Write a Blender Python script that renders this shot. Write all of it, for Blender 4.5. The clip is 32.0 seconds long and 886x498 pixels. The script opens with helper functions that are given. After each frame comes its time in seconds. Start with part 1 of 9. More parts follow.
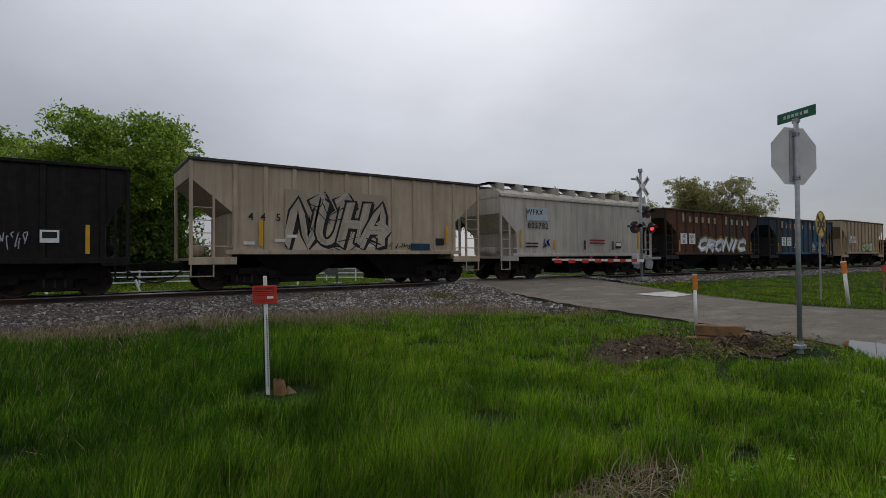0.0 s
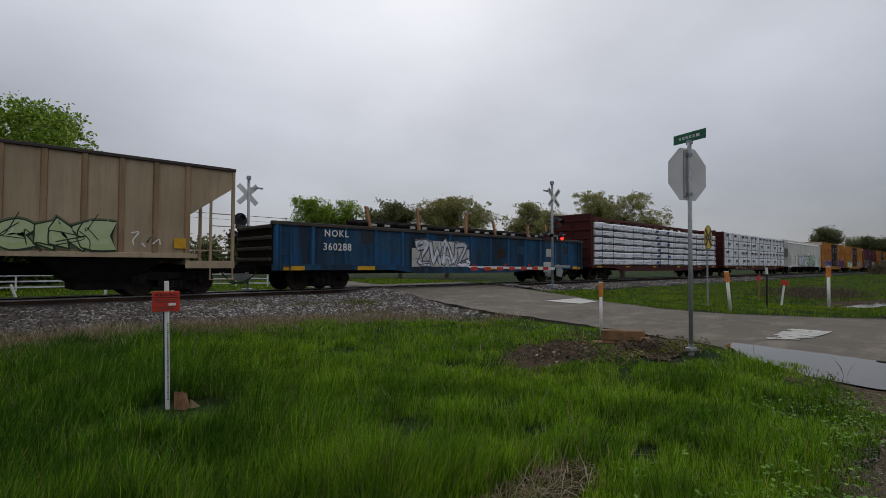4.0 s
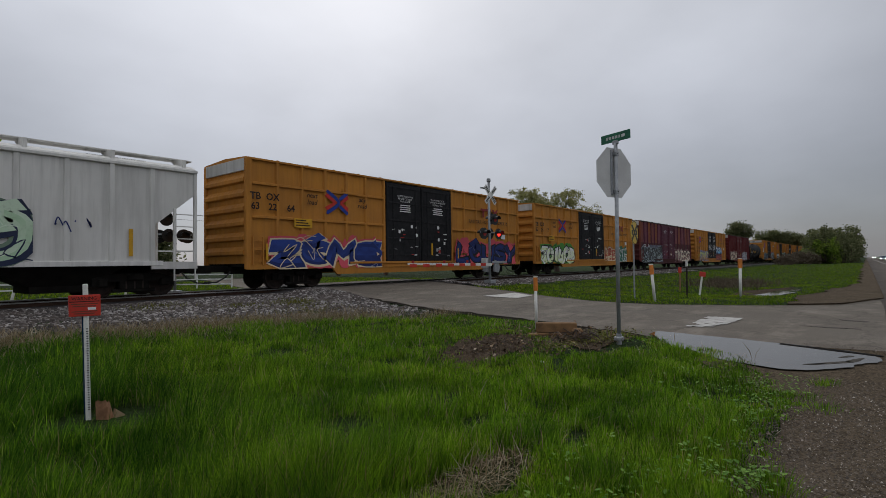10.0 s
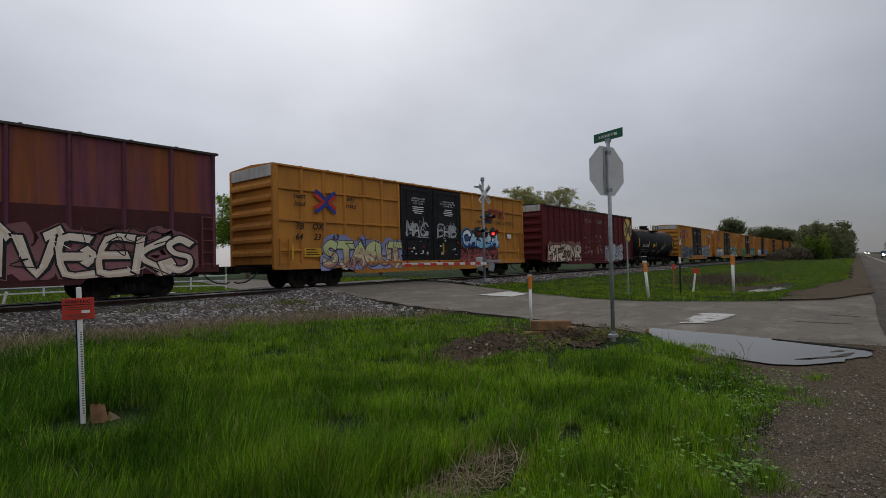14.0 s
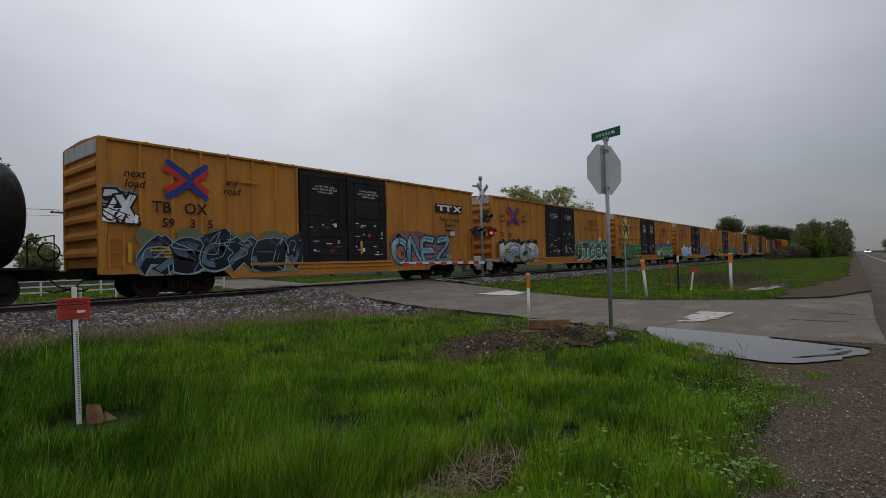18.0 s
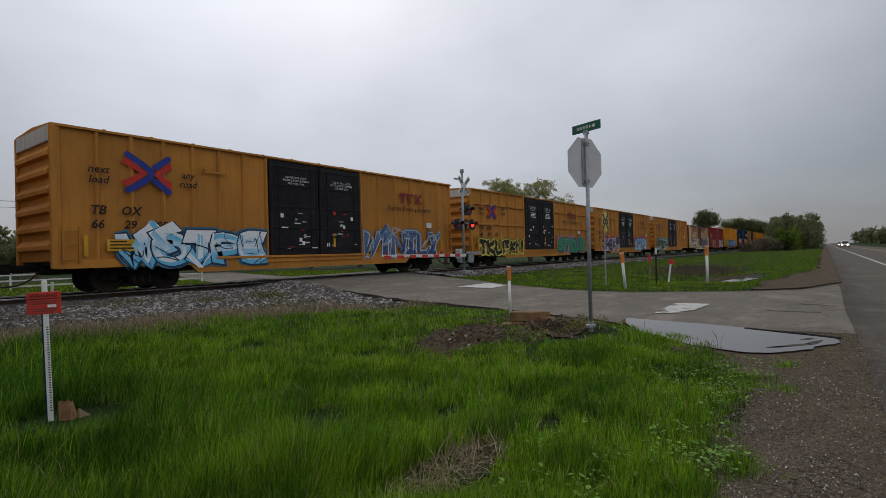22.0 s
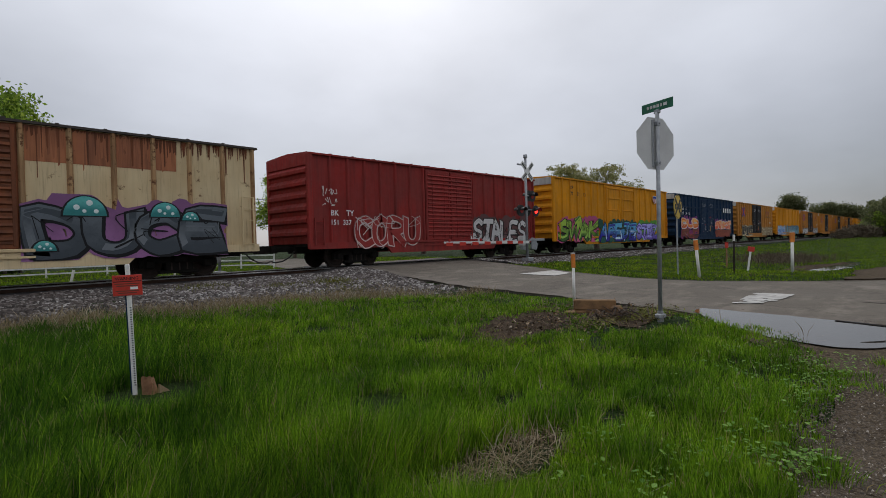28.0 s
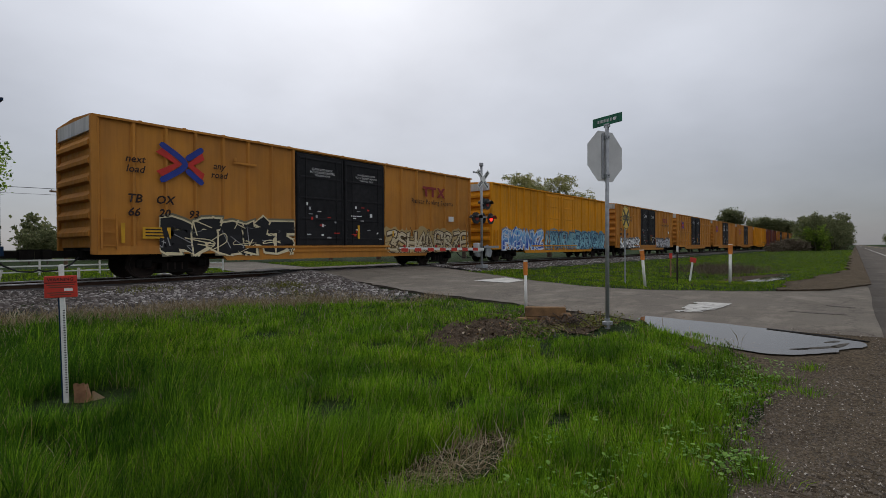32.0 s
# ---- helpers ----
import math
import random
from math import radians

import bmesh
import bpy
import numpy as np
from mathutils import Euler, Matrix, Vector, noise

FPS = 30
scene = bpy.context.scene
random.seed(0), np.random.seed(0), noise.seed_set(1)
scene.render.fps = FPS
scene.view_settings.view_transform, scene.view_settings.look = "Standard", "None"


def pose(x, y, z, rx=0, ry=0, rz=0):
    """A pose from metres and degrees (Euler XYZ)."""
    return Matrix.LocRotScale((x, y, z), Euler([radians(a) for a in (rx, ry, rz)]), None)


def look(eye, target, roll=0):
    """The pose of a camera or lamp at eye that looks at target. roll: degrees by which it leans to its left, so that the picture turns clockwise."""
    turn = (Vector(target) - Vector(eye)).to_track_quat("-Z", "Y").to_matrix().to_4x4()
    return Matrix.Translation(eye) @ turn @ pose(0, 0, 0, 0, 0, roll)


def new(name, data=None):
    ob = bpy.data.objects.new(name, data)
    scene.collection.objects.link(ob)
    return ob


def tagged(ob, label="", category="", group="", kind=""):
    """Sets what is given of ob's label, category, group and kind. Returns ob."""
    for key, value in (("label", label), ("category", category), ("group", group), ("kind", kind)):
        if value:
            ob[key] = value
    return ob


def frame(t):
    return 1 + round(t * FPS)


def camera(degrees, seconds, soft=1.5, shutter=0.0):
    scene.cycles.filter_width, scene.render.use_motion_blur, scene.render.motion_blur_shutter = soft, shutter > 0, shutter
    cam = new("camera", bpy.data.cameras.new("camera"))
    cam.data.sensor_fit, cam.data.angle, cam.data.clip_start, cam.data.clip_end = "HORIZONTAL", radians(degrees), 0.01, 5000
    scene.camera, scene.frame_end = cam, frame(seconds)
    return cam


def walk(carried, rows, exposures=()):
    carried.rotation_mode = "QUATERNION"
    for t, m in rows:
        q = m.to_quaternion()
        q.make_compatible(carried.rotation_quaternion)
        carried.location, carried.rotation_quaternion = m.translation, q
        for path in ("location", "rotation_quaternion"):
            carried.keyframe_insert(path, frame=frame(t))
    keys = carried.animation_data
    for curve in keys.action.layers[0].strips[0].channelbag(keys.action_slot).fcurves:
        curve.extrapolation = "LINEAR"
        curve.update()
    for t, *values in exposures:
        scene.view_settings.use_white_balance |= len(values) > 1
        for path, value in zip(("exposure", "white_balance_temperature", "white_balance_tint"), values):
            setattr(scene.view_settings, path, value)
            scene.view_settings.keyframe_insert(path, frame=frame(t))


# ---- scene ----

# world: x along the railway (away to the right), y across it, z up; rail tops at RAIL
cam = camera(81.1, 32.0, soft=0.8)
PATH = [  # seconds, place, yaw, pitch, roll
    (0, 0.012, 0.010, 1.275, -34.92, 1.12, 0.46),
    (0.5, 0.010, 0.012, 1.275, -34.88, 1.26, 0.55),
    (1, 0.009, 0.015, 1.275, -34.93, 1.55, 0.47),
    (1.5, 0.008, 0.018, 1.274, -35.02, 1.74, 0.45),
    (2, 0.008, 0.023, 1.273, -35.05, 1.95, 0.55),
    (2.5, 0.009, 0.028, 1.273, -35.12, 1.94, 0.27),
    (3, 0.011, 0.033, 1.273, -38.32, 1.81, 1.02),
    (3.5, 0.014, 0.037, 1.273, -42.09, 1.78, 0.29),
    (4, 0.017, 0.039, 1.273, -44.03, 1.83, -0.18),
    (4.5, 0.020, 0.038, 1.272, -45.64, 1.67, 0.31),
    (6.5, 0.002, 0.011, 1.271, -50.36, 1.56, 0.23),
    (7, -0.001, 0.009, 1.272, -50.45, 1.56, 0.27),
    (7.5, -0.002, 0.007, 1.272, -50.50, 1.52, 0.27),
    (8, -0.004, 0.006, 1.272, -50.57, 1.53, 0.28),
    (8.5, -0.005, 0.005, 1.272, -50.65, 1.51, 0.32),
    (9, -0.006, 0.005, 1.271, -50.65, 1.50, 0.44),
    (9.5, -0.006, 0.004, 1.271, -50.72, 1.51, 0.65),
    (10, -0.007, 0.003, 1.271, -50.75, 1.47, 0.71),
    (10.5, -0.008, 0.002, 1.271, -50.86, 1.47, 0.71),
    (11, -0.010, 0.001, 1.271, -50.90, 1.47, 0.76),
    (11.5, -0.012, -0.002, 1.272, -50.96, 1.42, 0.82),
    (12, -0.015, -0.004, 1.273, -51.09, 1.39, 0.95),
    (12.5, -0.017, -0.006, 1.273, -51.12, 1.42, 0.97),
    (13, -0.018, -0.008, 1.273, -51.22, 1.39, 0.99),
    (13.5, -0.018, -0.010, 1.273, -51.26, 1.41, 1.12),
    (14, -0.018, -0.011, 1.273, -51.33, 1.38, 1.27),
    (14.5, -0.018, -0.013, 1.273, -51.32, 1.36, 1.33),
    (16.5, -0.008, -0.016, 1.271, -51.36, 1.32, 1.49),
    (17, -0.007, -0.015, 1.270, -51.39, 1.33, 1.37),
    (17.5, -0.005, -0.012, 1.269, -51.46, 1.35, 1.38),
    (18, -0.003, -0.009, 1.269, -51.52, 1.29, 1.40),
    (18.5, -0.001, -0.006, 1.268, -51.67, 1.29, 1.42),
    (19, 0.002, -0.003, 1.268, -51.66, 1.26, 1.40),
    (19.5, 0.004, -0.001, 1.268, -51.76, 0.53, 1.37),
    (20, 0.006, -0.001, 1.267, -51.82, 0.51, 1.38),
    (20.5, 0.008, -0.002, 1.267, -51.93, 0.50, 1.39),
    (21, 0.009, -0.002, 1.266, -52.02, 0.54, 1.45),
    (21.5, 0.010, -0.000, 1.266, -52.88, 0.46, 1.47),
    (22, 0.011, 0.001, 1.266, -53.57, 0.45, 1.47),
    (22.5, 0.013, 0.003, 1.266, -53.67, 0.43, 1.37),
    (23, 0.016, 0.003, 1.267, -52.58, 0.45, 1.34),
    (23.5, 0.020, 0.003, 1.267, -45.69, 0.59, 0.96),
    (24, 0.024, 0.002, 1.267, -44.16, 0.59, 1.11),
    (24.5, 0.027, 0.001, 1.266, -44.12, 0.64, 1.11),
    (26.5, 0.090, 0.032, 1.252, -41.87, -0.65, 3.02),
    (27, 0.090, 0.029, 1.252, -42.00, -0.65, 2.99),
    (27.5, 0.089, 0.025, 1.251, -44.62, -0.76, 2.37),
    (28, 0.089, 0.019, 1.251, -46.59, -0.79, 1.48),
    (28.5, 0.089, 0.014, 1.250, -47.91, -0.78, 1.43),
    (29, 0.089, 0.009, 1.249, -48.61, -0.83, 1.34),
    (29.5, 0.089, 0.004, 1.249, -49.14, -0.83, 0.85),
    (30, 0.090, 0.001, 1.248, -50.38, -0.81, 0.40),
    (30.5, 0.090, -0.002, 1.248, -51.17, -0.80, 0.35),
    (31, 0.090, -0.004, 1.248, -51.27, -0.68, 0.37),
    (31.5, 0.090, -0.004, 1.248, -51.42, -0.68, 0.40),
    (32, 0.090, -0.005, 1.249, -51.49, -0.20, 0.37),
]
walk(cam, [(t, pose(x, y, z, 90 + p, r, w)) for t, x, y, z, w, p, r in PATH],
     exposures=[(0.0, -0.12), (4.5, -0.17), (18.5, -0.15), (21.5, -0.05), (24.5, 0.0), (26.5, 0.08), (32.0, 0.02)])

# ---- sky and light: a heavy overcast, brighter overhead ----
world = bpy.data.worlds.new("overcast_sky")
scene.world = world
world.use_nodes = True
wn, wl = world.node_tree.nodes, world.node_tree.links
wn.clear()
w_out = wn.new("ShaderNodeOutputWorld")
w_bg = wn.new("ShaderNodeBackground")
w_tc = wn.new("ShaderNodeTexCoord")
w_sep = wn.new("ShaderNodeSeparateXYZ")
wl.new(w_tc.outputs["Generated"], w_sep.inputs[0])
w_ramp = wn.new("ShaderNodeValToRGB")          # brightness by height above the horizon
cr = w_ramp.color_ramp
cr.elements[0].position, cr.elements[0].color = 0.0, (0.34, 0.355, 0.40, 1)
cr.elements[1].position, cr.elements[1].color = 1.0, (0.84, 0.85, 0.89, 1)
e = cr.elements.new(0.22)
e.color = (0.46, 0.475, 0.525, 1)
e = cr.elements.new(0.5)
e.color = (0.63, 0.645, 0.69, 1)
wl.new(w_sep.outputs["Z"], w_ramp.inputs[0])
# cloud masses: flattened noise on a plane above
w_div = wn.new("ShaderNodeVectorMath")
w_div.operation = "DIVIDE"
w_max = wn.new("ShaderNodeMath")
w_max.operation = "ADD"
w_max.inputs[1].default_value = 0.34
w_cmb = wn.new("ShaderNodeCombineXYZ")
wl.new(w_sep.outputs["Z"], w_max.inputs[0])
for k in range(3):
    wl.new(w_max.outputs[0], w_cmb.inputs[k])
wl.new(w_tc.outputs["Generated"], w_div.inputs[0])
wl.new(w_cmb.outputs[0], w_div.inputs[1])
w_noise = wn.new("ShaderNodeTexNoise")
w_noise.inputs["Scale"].default_value = 1.25
w_noise.inputs["Detail"].default_value = 5
w_noise.inputs["Roughness"].default_value = 0.5
wl.new(w_div.outputs[0], w_noise.inputs["Vector"])
w_map = wn.new("ShaderNodeMapRange")
w_map.inputs[1].default_value, w_map.inputs[2].default_value = 0.3, 0.72
w_map.inputs[3].default_value, w_map.inputs[4].default_value = 0.85, 1.17
wl.new(w_noise.outputs["Fac"], w_map.inputs[0])
w_mul = wn.new("ShaderNodeVectorMath")
w_mul.operation = "SCALE"
wl.new(w_ramp.outputs[0], w_mul.inputs[0])
wl.new(w_map.outputs[0], w_mul.inputs["Scale"])
# the sun stands behind the cloud before the camera: that side of the sky is lighter
w_dot = wn.new("ShaderNodeVectorMath")
w_dot.operation = "DOT_PRODUCT"
w_dot.inputs[1].default_value = (0.51, 0.57, 0.64)
wl.new(w_tc.outputs["Generated"], w_dot.inputs[0])
w_dm = wn.new("ShaderNodeMapRange")
w_dm.inputs[1].default_value, w_dm.inputs[2].default_value = 0.5, 0.98
w_dm.inputs[3].default_value, w_dm.inputs[4].default_value = 0.52, 1.30
wl.new(w_dot.outputs["Value"], w_dm.inputs[0])
w_back = wn.new("ShaderNodeMapRange")           # and behind, where the cloud is thinner
w_back.inputs[1].default_value, w_back.inputs[2].default_value = 0.15, 0.8
w_back.inputs[3].default_value, w_back.inputs[4].default_value = 0.0, 0.5
w_bd = wn.new("ShaderNodeVectorMath")
w_bd.operation = "DOT_PRODUCT"
w_bd.inputs[1].default_value = (-0.35, -0.75, 0.56)
wl.new(w_tc.outputs["Generated"], w_bd.inputs[0])
wl.new(w_bd.outputs["Value"], w_back.inputs[0])
w_both = wn.new("ShaderNodeMath")
w_both.operation = "ADD"
wl.new(w_dm.outputs[0], w_both.inputs[0])
wl.new(w_back.outputs[0], w_both.inputs[1])
w_mul2 = wn.new("ShaderNodeVectorMath")
w_mul2.operation = "SCALE"
wl.new(w_mul.outputs[0], w_mul2.inputs[0])
wl.new(w_both.outputs[0], w_mul2.inputs["Scale"])
# a little of the clear sky above the cloud
w_sky = wn.new("ShaderNodeTexSky")
w_sky.sky_type = "NISHITA"
w_sky.sun_disc = False
w_sky.sun_elevation, w_sky.sun_rotation = radians(38), radians(42)
w_mix = wn.new("ShaderNodeMixRGB")
w_mix.inputs[0].default_value = 0.012
wl.new(w_mul2.outputs[0], w_mix.inputs[1])
wl.new(w_sky.outputs[0], w_mix.inputs[2])
wl.new(w_mix.outputs[0], w_bg.inputs[0])
w_bg.inputs[1].default_value = 1.0
wl.new(w_bg.outputs[0], w_out.inputs[0])

sun = new("sun", bpy.data.lights.new("sun", "SUN"))
sun.data.energy, sun.data.angle, sun.data.color = 0.7, radians(50), (1.0, 0.97, 0.93)
sun.matrix_world = look((51, 57, 64), (0, 0, 0))

# ---- materials ----
MATS = {}


def material(name):
    m = bpy.data.materials.new(name)
    m.use_nodes = True
    n, l = m.node_tree.nodes, m.node_tree.links
    b = n["Principled BSDF"]
    MATS[name] = m
    return m, n, l, b


def coords(n, l, kind="Object", scale=(1, 1, 1), shift=True):
    """Texture space in metres, shifted by each object's random number."""
    tc = n.new("ShaderNodeTexCoord")
    mp = n.new("ShaderNodeMapping")
    mp.inputs["Scale"].default_value = scale
    l.new(tc.outputs[kind], mp.inputs["Vector"])
    if shift:
        oi = n.new("ShaderNodeObjectInfo")
        mu = n.new("ShaderNodeMath")
        mu.operation = "MULTIPLY"
        mu.inputs[1].default_value = 37.0
        l.new(oi.outputs["Random"], mu.inputs[0])
        l.new(mu.outputs[0], mp.inputs["Location"])
    return mp.outputs[0]


def noise_node(n, l, vec, scale, detail=4.0, rough=0.55, lo=0.35, hi=0.65, a=0.0, b=1.0):
    t = n.new("ShaderNodeTexNoise")
    t.inputs["Scale"].default_value = scale
    t.inputs["Detail"].default_value = detail
    t.inputs["Roughness"].default_value = rough
    l.new(vec, t.inputs["Vector"])
    r = n.new("ShaderNodeMapRange")
    r.inputs[1].default_value, r.inputs[2].default_value = lo, hi
    r.inputs[3].default_value, r.inputs[4].default_value = a, b
    l.new(t.outputs["Fac"], r.inputs[0])
    return r.outputs[0]


def mixed(n, l, fac, a, b):
    m = n.new("ShaderNodeMixRGB")
    for k, v in ((0, fac), (1, a), (2, b)):
        if isinstance(v, (int, float)):
            m.inputs[k].default_value = v
        elif isinstance(v, tuple):
            m.inputs[k].default_value = (*v, 1) if len(v) == 3 else v
        else:
            l.new(v, m.inputs[k])
    return m.outputs[0]


def bumped(n, l, b, height, strength=0.3, distance=0.01):
    bp = n.new("ShaderNodeBump")
    bp.inputs["Strength"].default_value = strength
    bp.inputs["Distance"].default_value = distance
    l.new(height, bp.inputs["Height"])
    l.new(bp.outputs[0], b.inputs["Normal"])


def shade(c, k):
    return tuple(min(1.0, v * k) for v in c)


def surface(name, color, dark=None, scale=6.0, fine=60.0, rough=0.7, metal=0.0, bump=0.2, kind="Object", spec=0.4):
    """A plain material with blotches at two scales and a fine grain."""
    m, n, l, b = material(name)
    dark = dark or shade(color, 0.62)
    vec = coords(n, l, kind)
    big = noise_node(n, l, vec, scale, 4)
    small = noise_node(n, l, vec, fine, 3, lo=0.3, hi=0.7)
    c = mixed(n, l, big, dark, color)
    c = mixed(n, l, 0.22, c, mixed(n, l, small, shade(dark, 0.8), shade(color, 1.15)))
    l.new(c, b.inputs["Base Color"])
    b.inputs["Roughness"].default_value, b.inputs["Metallic"].default_value = rough, metal
    b.inputs["Specular IOR Level"].default_value = spec
    if bump:
        bumped(n, l, b, small, bump, 0.006)
    return m


def paint(name, color, fade=None, rust=0.25, grime=0.5, rough=0.55, panels=None):
    """Weathered rail-car paint: faded panels, grime streaks that run down, rust blooms."""
    m, n, l, b = material(name)
    fade = fade or tuple(0.75 * v + 0.25 * sum(color) / 3 for v in shade(color, 0.82))
    vec = coords(n, l)
    streak = coords(n, l, scale=(2.2, 2.2, 0.16))
    c = mixed(n, l, noise_node(n, l, vec, 0.7, 3), color, fade)
    if panels:      # whole panels that have rusted or kept their paint
        tall = coords(n, l, scale=(1.0, 1.0, 0.12))
        c = mixed(n, l, noise_node(n, l, tall, 0.55, 4, 0.6, lo=0.46, hi=0.56), c, panels)
    c = mixed(n, l, noise_node(n, l, vec, 0.22, 2, lo=0.4, hi=0.65, a=0, b=0.35), c, shade(fade, 0.62))
    run = noise_node(n, l, streak, 2.6, 5, 0.6, lo=0.44, hi=0.74, a=0.0, b=min(1.0, grime * 1.3))
    c = mixed(n, l, run, c, shade(tuple(0.6 * v + 0.4 * 0.12 for v in color), 0.36))
    fine = coords(n, l, scale=(9.0, 9.0, 0.5))
    c = mixed(n, l, noise_node(n, l, fine, 2.0, 4, 0.65, lo=0.56, hi=0.8, a=0.0, b=min(0.7, 0.05 + 0.8 * rust)), c, (0.085, 0.04, 0.022))
    spots = noise_node(n, l, vec, 3.2, 8, 0.72, lo=0.74 - 0.22 * rust, hi=0.80 - 0.2 * rust, a=0.0, b=min(1.0, 0.55 + rust))
    c = mixed(n, l, spots, c, mixed(n, l, noise_node(n, l, vec, 25, 3), (0.07, 0.03, 0.018), (0.17, 0.07, 0.03)))
    l.new(c, b.inputs["Base Color"])
    l.new(noise_node(n, l, vec, 5, 4, a=rough, b=rough + 0.28), b.inputs["Roughness"])
    b.inputs["Specular IOR Level"].default_value = 0.16
    bumped(n, l, b, noise_node(n, l, vec, 1.7, 5, lo=0.2, hi=0.8), 0.25, 0.02)
    return m


def plain(name, color, rough=0.6, var=0.75):
    """Sprayed or stencilled colour, thin and a little worn."""
    m, n, l, b = material(name)
    vec = coords(n, l)
    c = mixed(n, l, noise_node(n, l, vec, 4.0, 6, lo=0.3, hi=0.7), shade(color, var), color)
    l.new(c, b.inputs["Base Color"])
    b.inputs["Roughness"].default_value = rough
    b.inputs["Specular IOR Level"].default_value = 0.3
    return m


def glow(name, color, strength):
    m, n, l, b = material(name)
    b.inputs["Base Color"].default_value = (*shade(color, 0.5), 1)
    b.inputs["Emission Color"].default_value = (*color, 1)
    b.inputs["Emission Strength"].default_value = strength
    return m


# ---- mesh tools ----
class Geo:
    """Collects faces for one mesh."""

    def __init__(self):
        self.v, self.f = [], []

    def add(self, verts, faces):
        k = len(self.v)
        self.v += [tuple(p) for p in verts]
        self.f += [tuple(i + k for i in f) for f in faces]
        return self

    def box(self, x0, x1, y0, y1, z0, z1, c=0.0):
        """A box, with its edges chamfered by c."""
        if c <= 0:
            vs = [(x, y, z) for x in (x0, x1) for y in (y0, y1) for z in (z0, z1)]
            return self.add(vs, [(0, 1, 3, 2), (4, 6, 7, 5), (0, 4, 5, 1), (2, 3, 7, 6), (0, 2, 6, 4), (1, 5, 7, 3)])
        c = min(c, (x1 - x0) / 2.2, (y1 - y0) / 2.2, (z1 - z0) / 2.2)
        xs, ys, zs = (x0, x1), (y0, y1), (z0, z1)
        ins = lambda ab, i: ab[i] + (c if i == 0 else -c)
        vs, ix = [], {}
        for i in (0, 1):
            for j in (0, 1):
                for k in (0, 1):
                    ix[i, j, k, 0] = len(vs); vs.append((xs[i], ins(ys, j), ins(zs, k)))
                    ix[i, j, k, 1] = len(vs); vs.append((ins(xs, i), ys[j], ins(zs, k)))
                    ix[i, j, k, 2] = len(vs); vs.append((ins(xs, i), ins(ys, j), zs[k]))
        fs = []
        for i in (0, 1):
            fs.append([ix[i, 0, 0, 0], ix[i, 1, 0, 0], ix[i, 1, 1, 0], ix[i, 0, 1, 0]])
            fs.append([ix[0, i, 0, 1], ix[1, i, 0, 1], ix[1, i, 1, 1], ix[0, i, 1, 1]])
            fs.append([ix[0, 0, i, 2], ix[1, 0, i, 2], ix[1, 1, i, 2], ix[0, 1, i, 2]])
            for j in (0, 1):
                fs.append([ix[i, j, 0, 0], ix[i, j, 1, 0], ix[i, j, 1, 1], ix[i, j, 0, 1]])
                fs.append([ix[i, 0, j, 0], ix[i, 1, j, 0], ix[i, 1, j, 2], ix[i, 0, j, 2]])
                fs.append([ix[0, i, j, 1], ix[1, i, j, 1], ix[1, i, j, 2], ix[0, i, j, 2]])
                for k in (0, 1):
                    fs.append([ix[i, j, k, 0], ix[i, j, k, 1], ix[i, j, k, 2]])
        return self.add(vs, fs)

    def prism(self, poly, a, b, axis="y"):
        """A polygon drawn through space from a to b along an axis; poly holds the other two coordinates in order."""
        put = {"x": lambda p, s: (s, p[0], p[1]), "y": lambda p, s: (p[0], s, p[1]), "z": lambda p, s: (p[0], p[1], s)}[axis]
        n = len(poly)
        vs = [put(p, a) for p in poly] + [put(p, b) for p in poly]
        return self.add(vs, [tuple(range(n)), tuple(range(n, 2 * n))] + [(i, (i + 1) % n, n + (i + 1) % n, n + i) for i in range(n)])

    def tube(self, points, r, sides=8, ends=True):
        """A round bar through points; r is one radius or one a point."""
        rs = r if isinstance(r, (list, tuple)) else [r] * len(points)
        P = [Vector(p) for p in points]
        rings = []
        for i, p in enumerate(P):
            d = (P[min(i + 1, len(P) - 1)] - P[max(i - 1, 0)]).normalized()
            u = d.cross(Vector((0, 0, 1)) if abs(d.z) < 0.9 else Vector((1, 0, 0))).normalized()
            w = d.cross(u)
            rings.append([p + rs[i] * (math.cos(q) * u + math.sin(q) * w) for q in (2 * math.pi * k / sides for k in range(sides))])
        vs = [v for ring in rings for v in ring]
        fs = [(i * sides + k, i * sides + (k + 1) % sides, (i + 1) * sides + (k + 1) % sides, (i + 1) * sides + k)
              for i in range(len(P) - 1) for k in range(sides)]
        if ends:
            fs += [tuple(range(sides)), tuple(range((len(P) - 1) * sides, len(P) * sides))]
        return self.add(vs, fs)

    def wheel(self, x, y, z, profile, sides=20):
        """Turns (radius, y) pairs about a sideways axle at x, z."""
        n = len(profile)
        vs = [(x + r * math.cos(q), y + s, z + r * math.sin(q)) for q in (2 * math.pi * k / sides for k in range(sides)) for r, s in profile]
        fs = [(k * n + i, k * n + i + 1, (k + 1) % sides * n + i + 1, (k + 1) % sides * n + i) for k in range(sides) for i in range(n - 1)]
        return self.add(vs, fs)

    def mesh(self, name, smooth=False):
        me = bpy.data.meshes.new(name)
        me.from_pydata(self.v, [], self.f)
        me.update()
        bm = bmesh.new()
        bm.from_mesh(me)
        bmesh.ops.recalc_face_normals(bm, faces=bm.faces)
        bm.to_mesh(me)
        bm.free()
        if smooth:
            me.polygons.foreach_set("use_smooth", [True] * len(me.polygons))
        return me


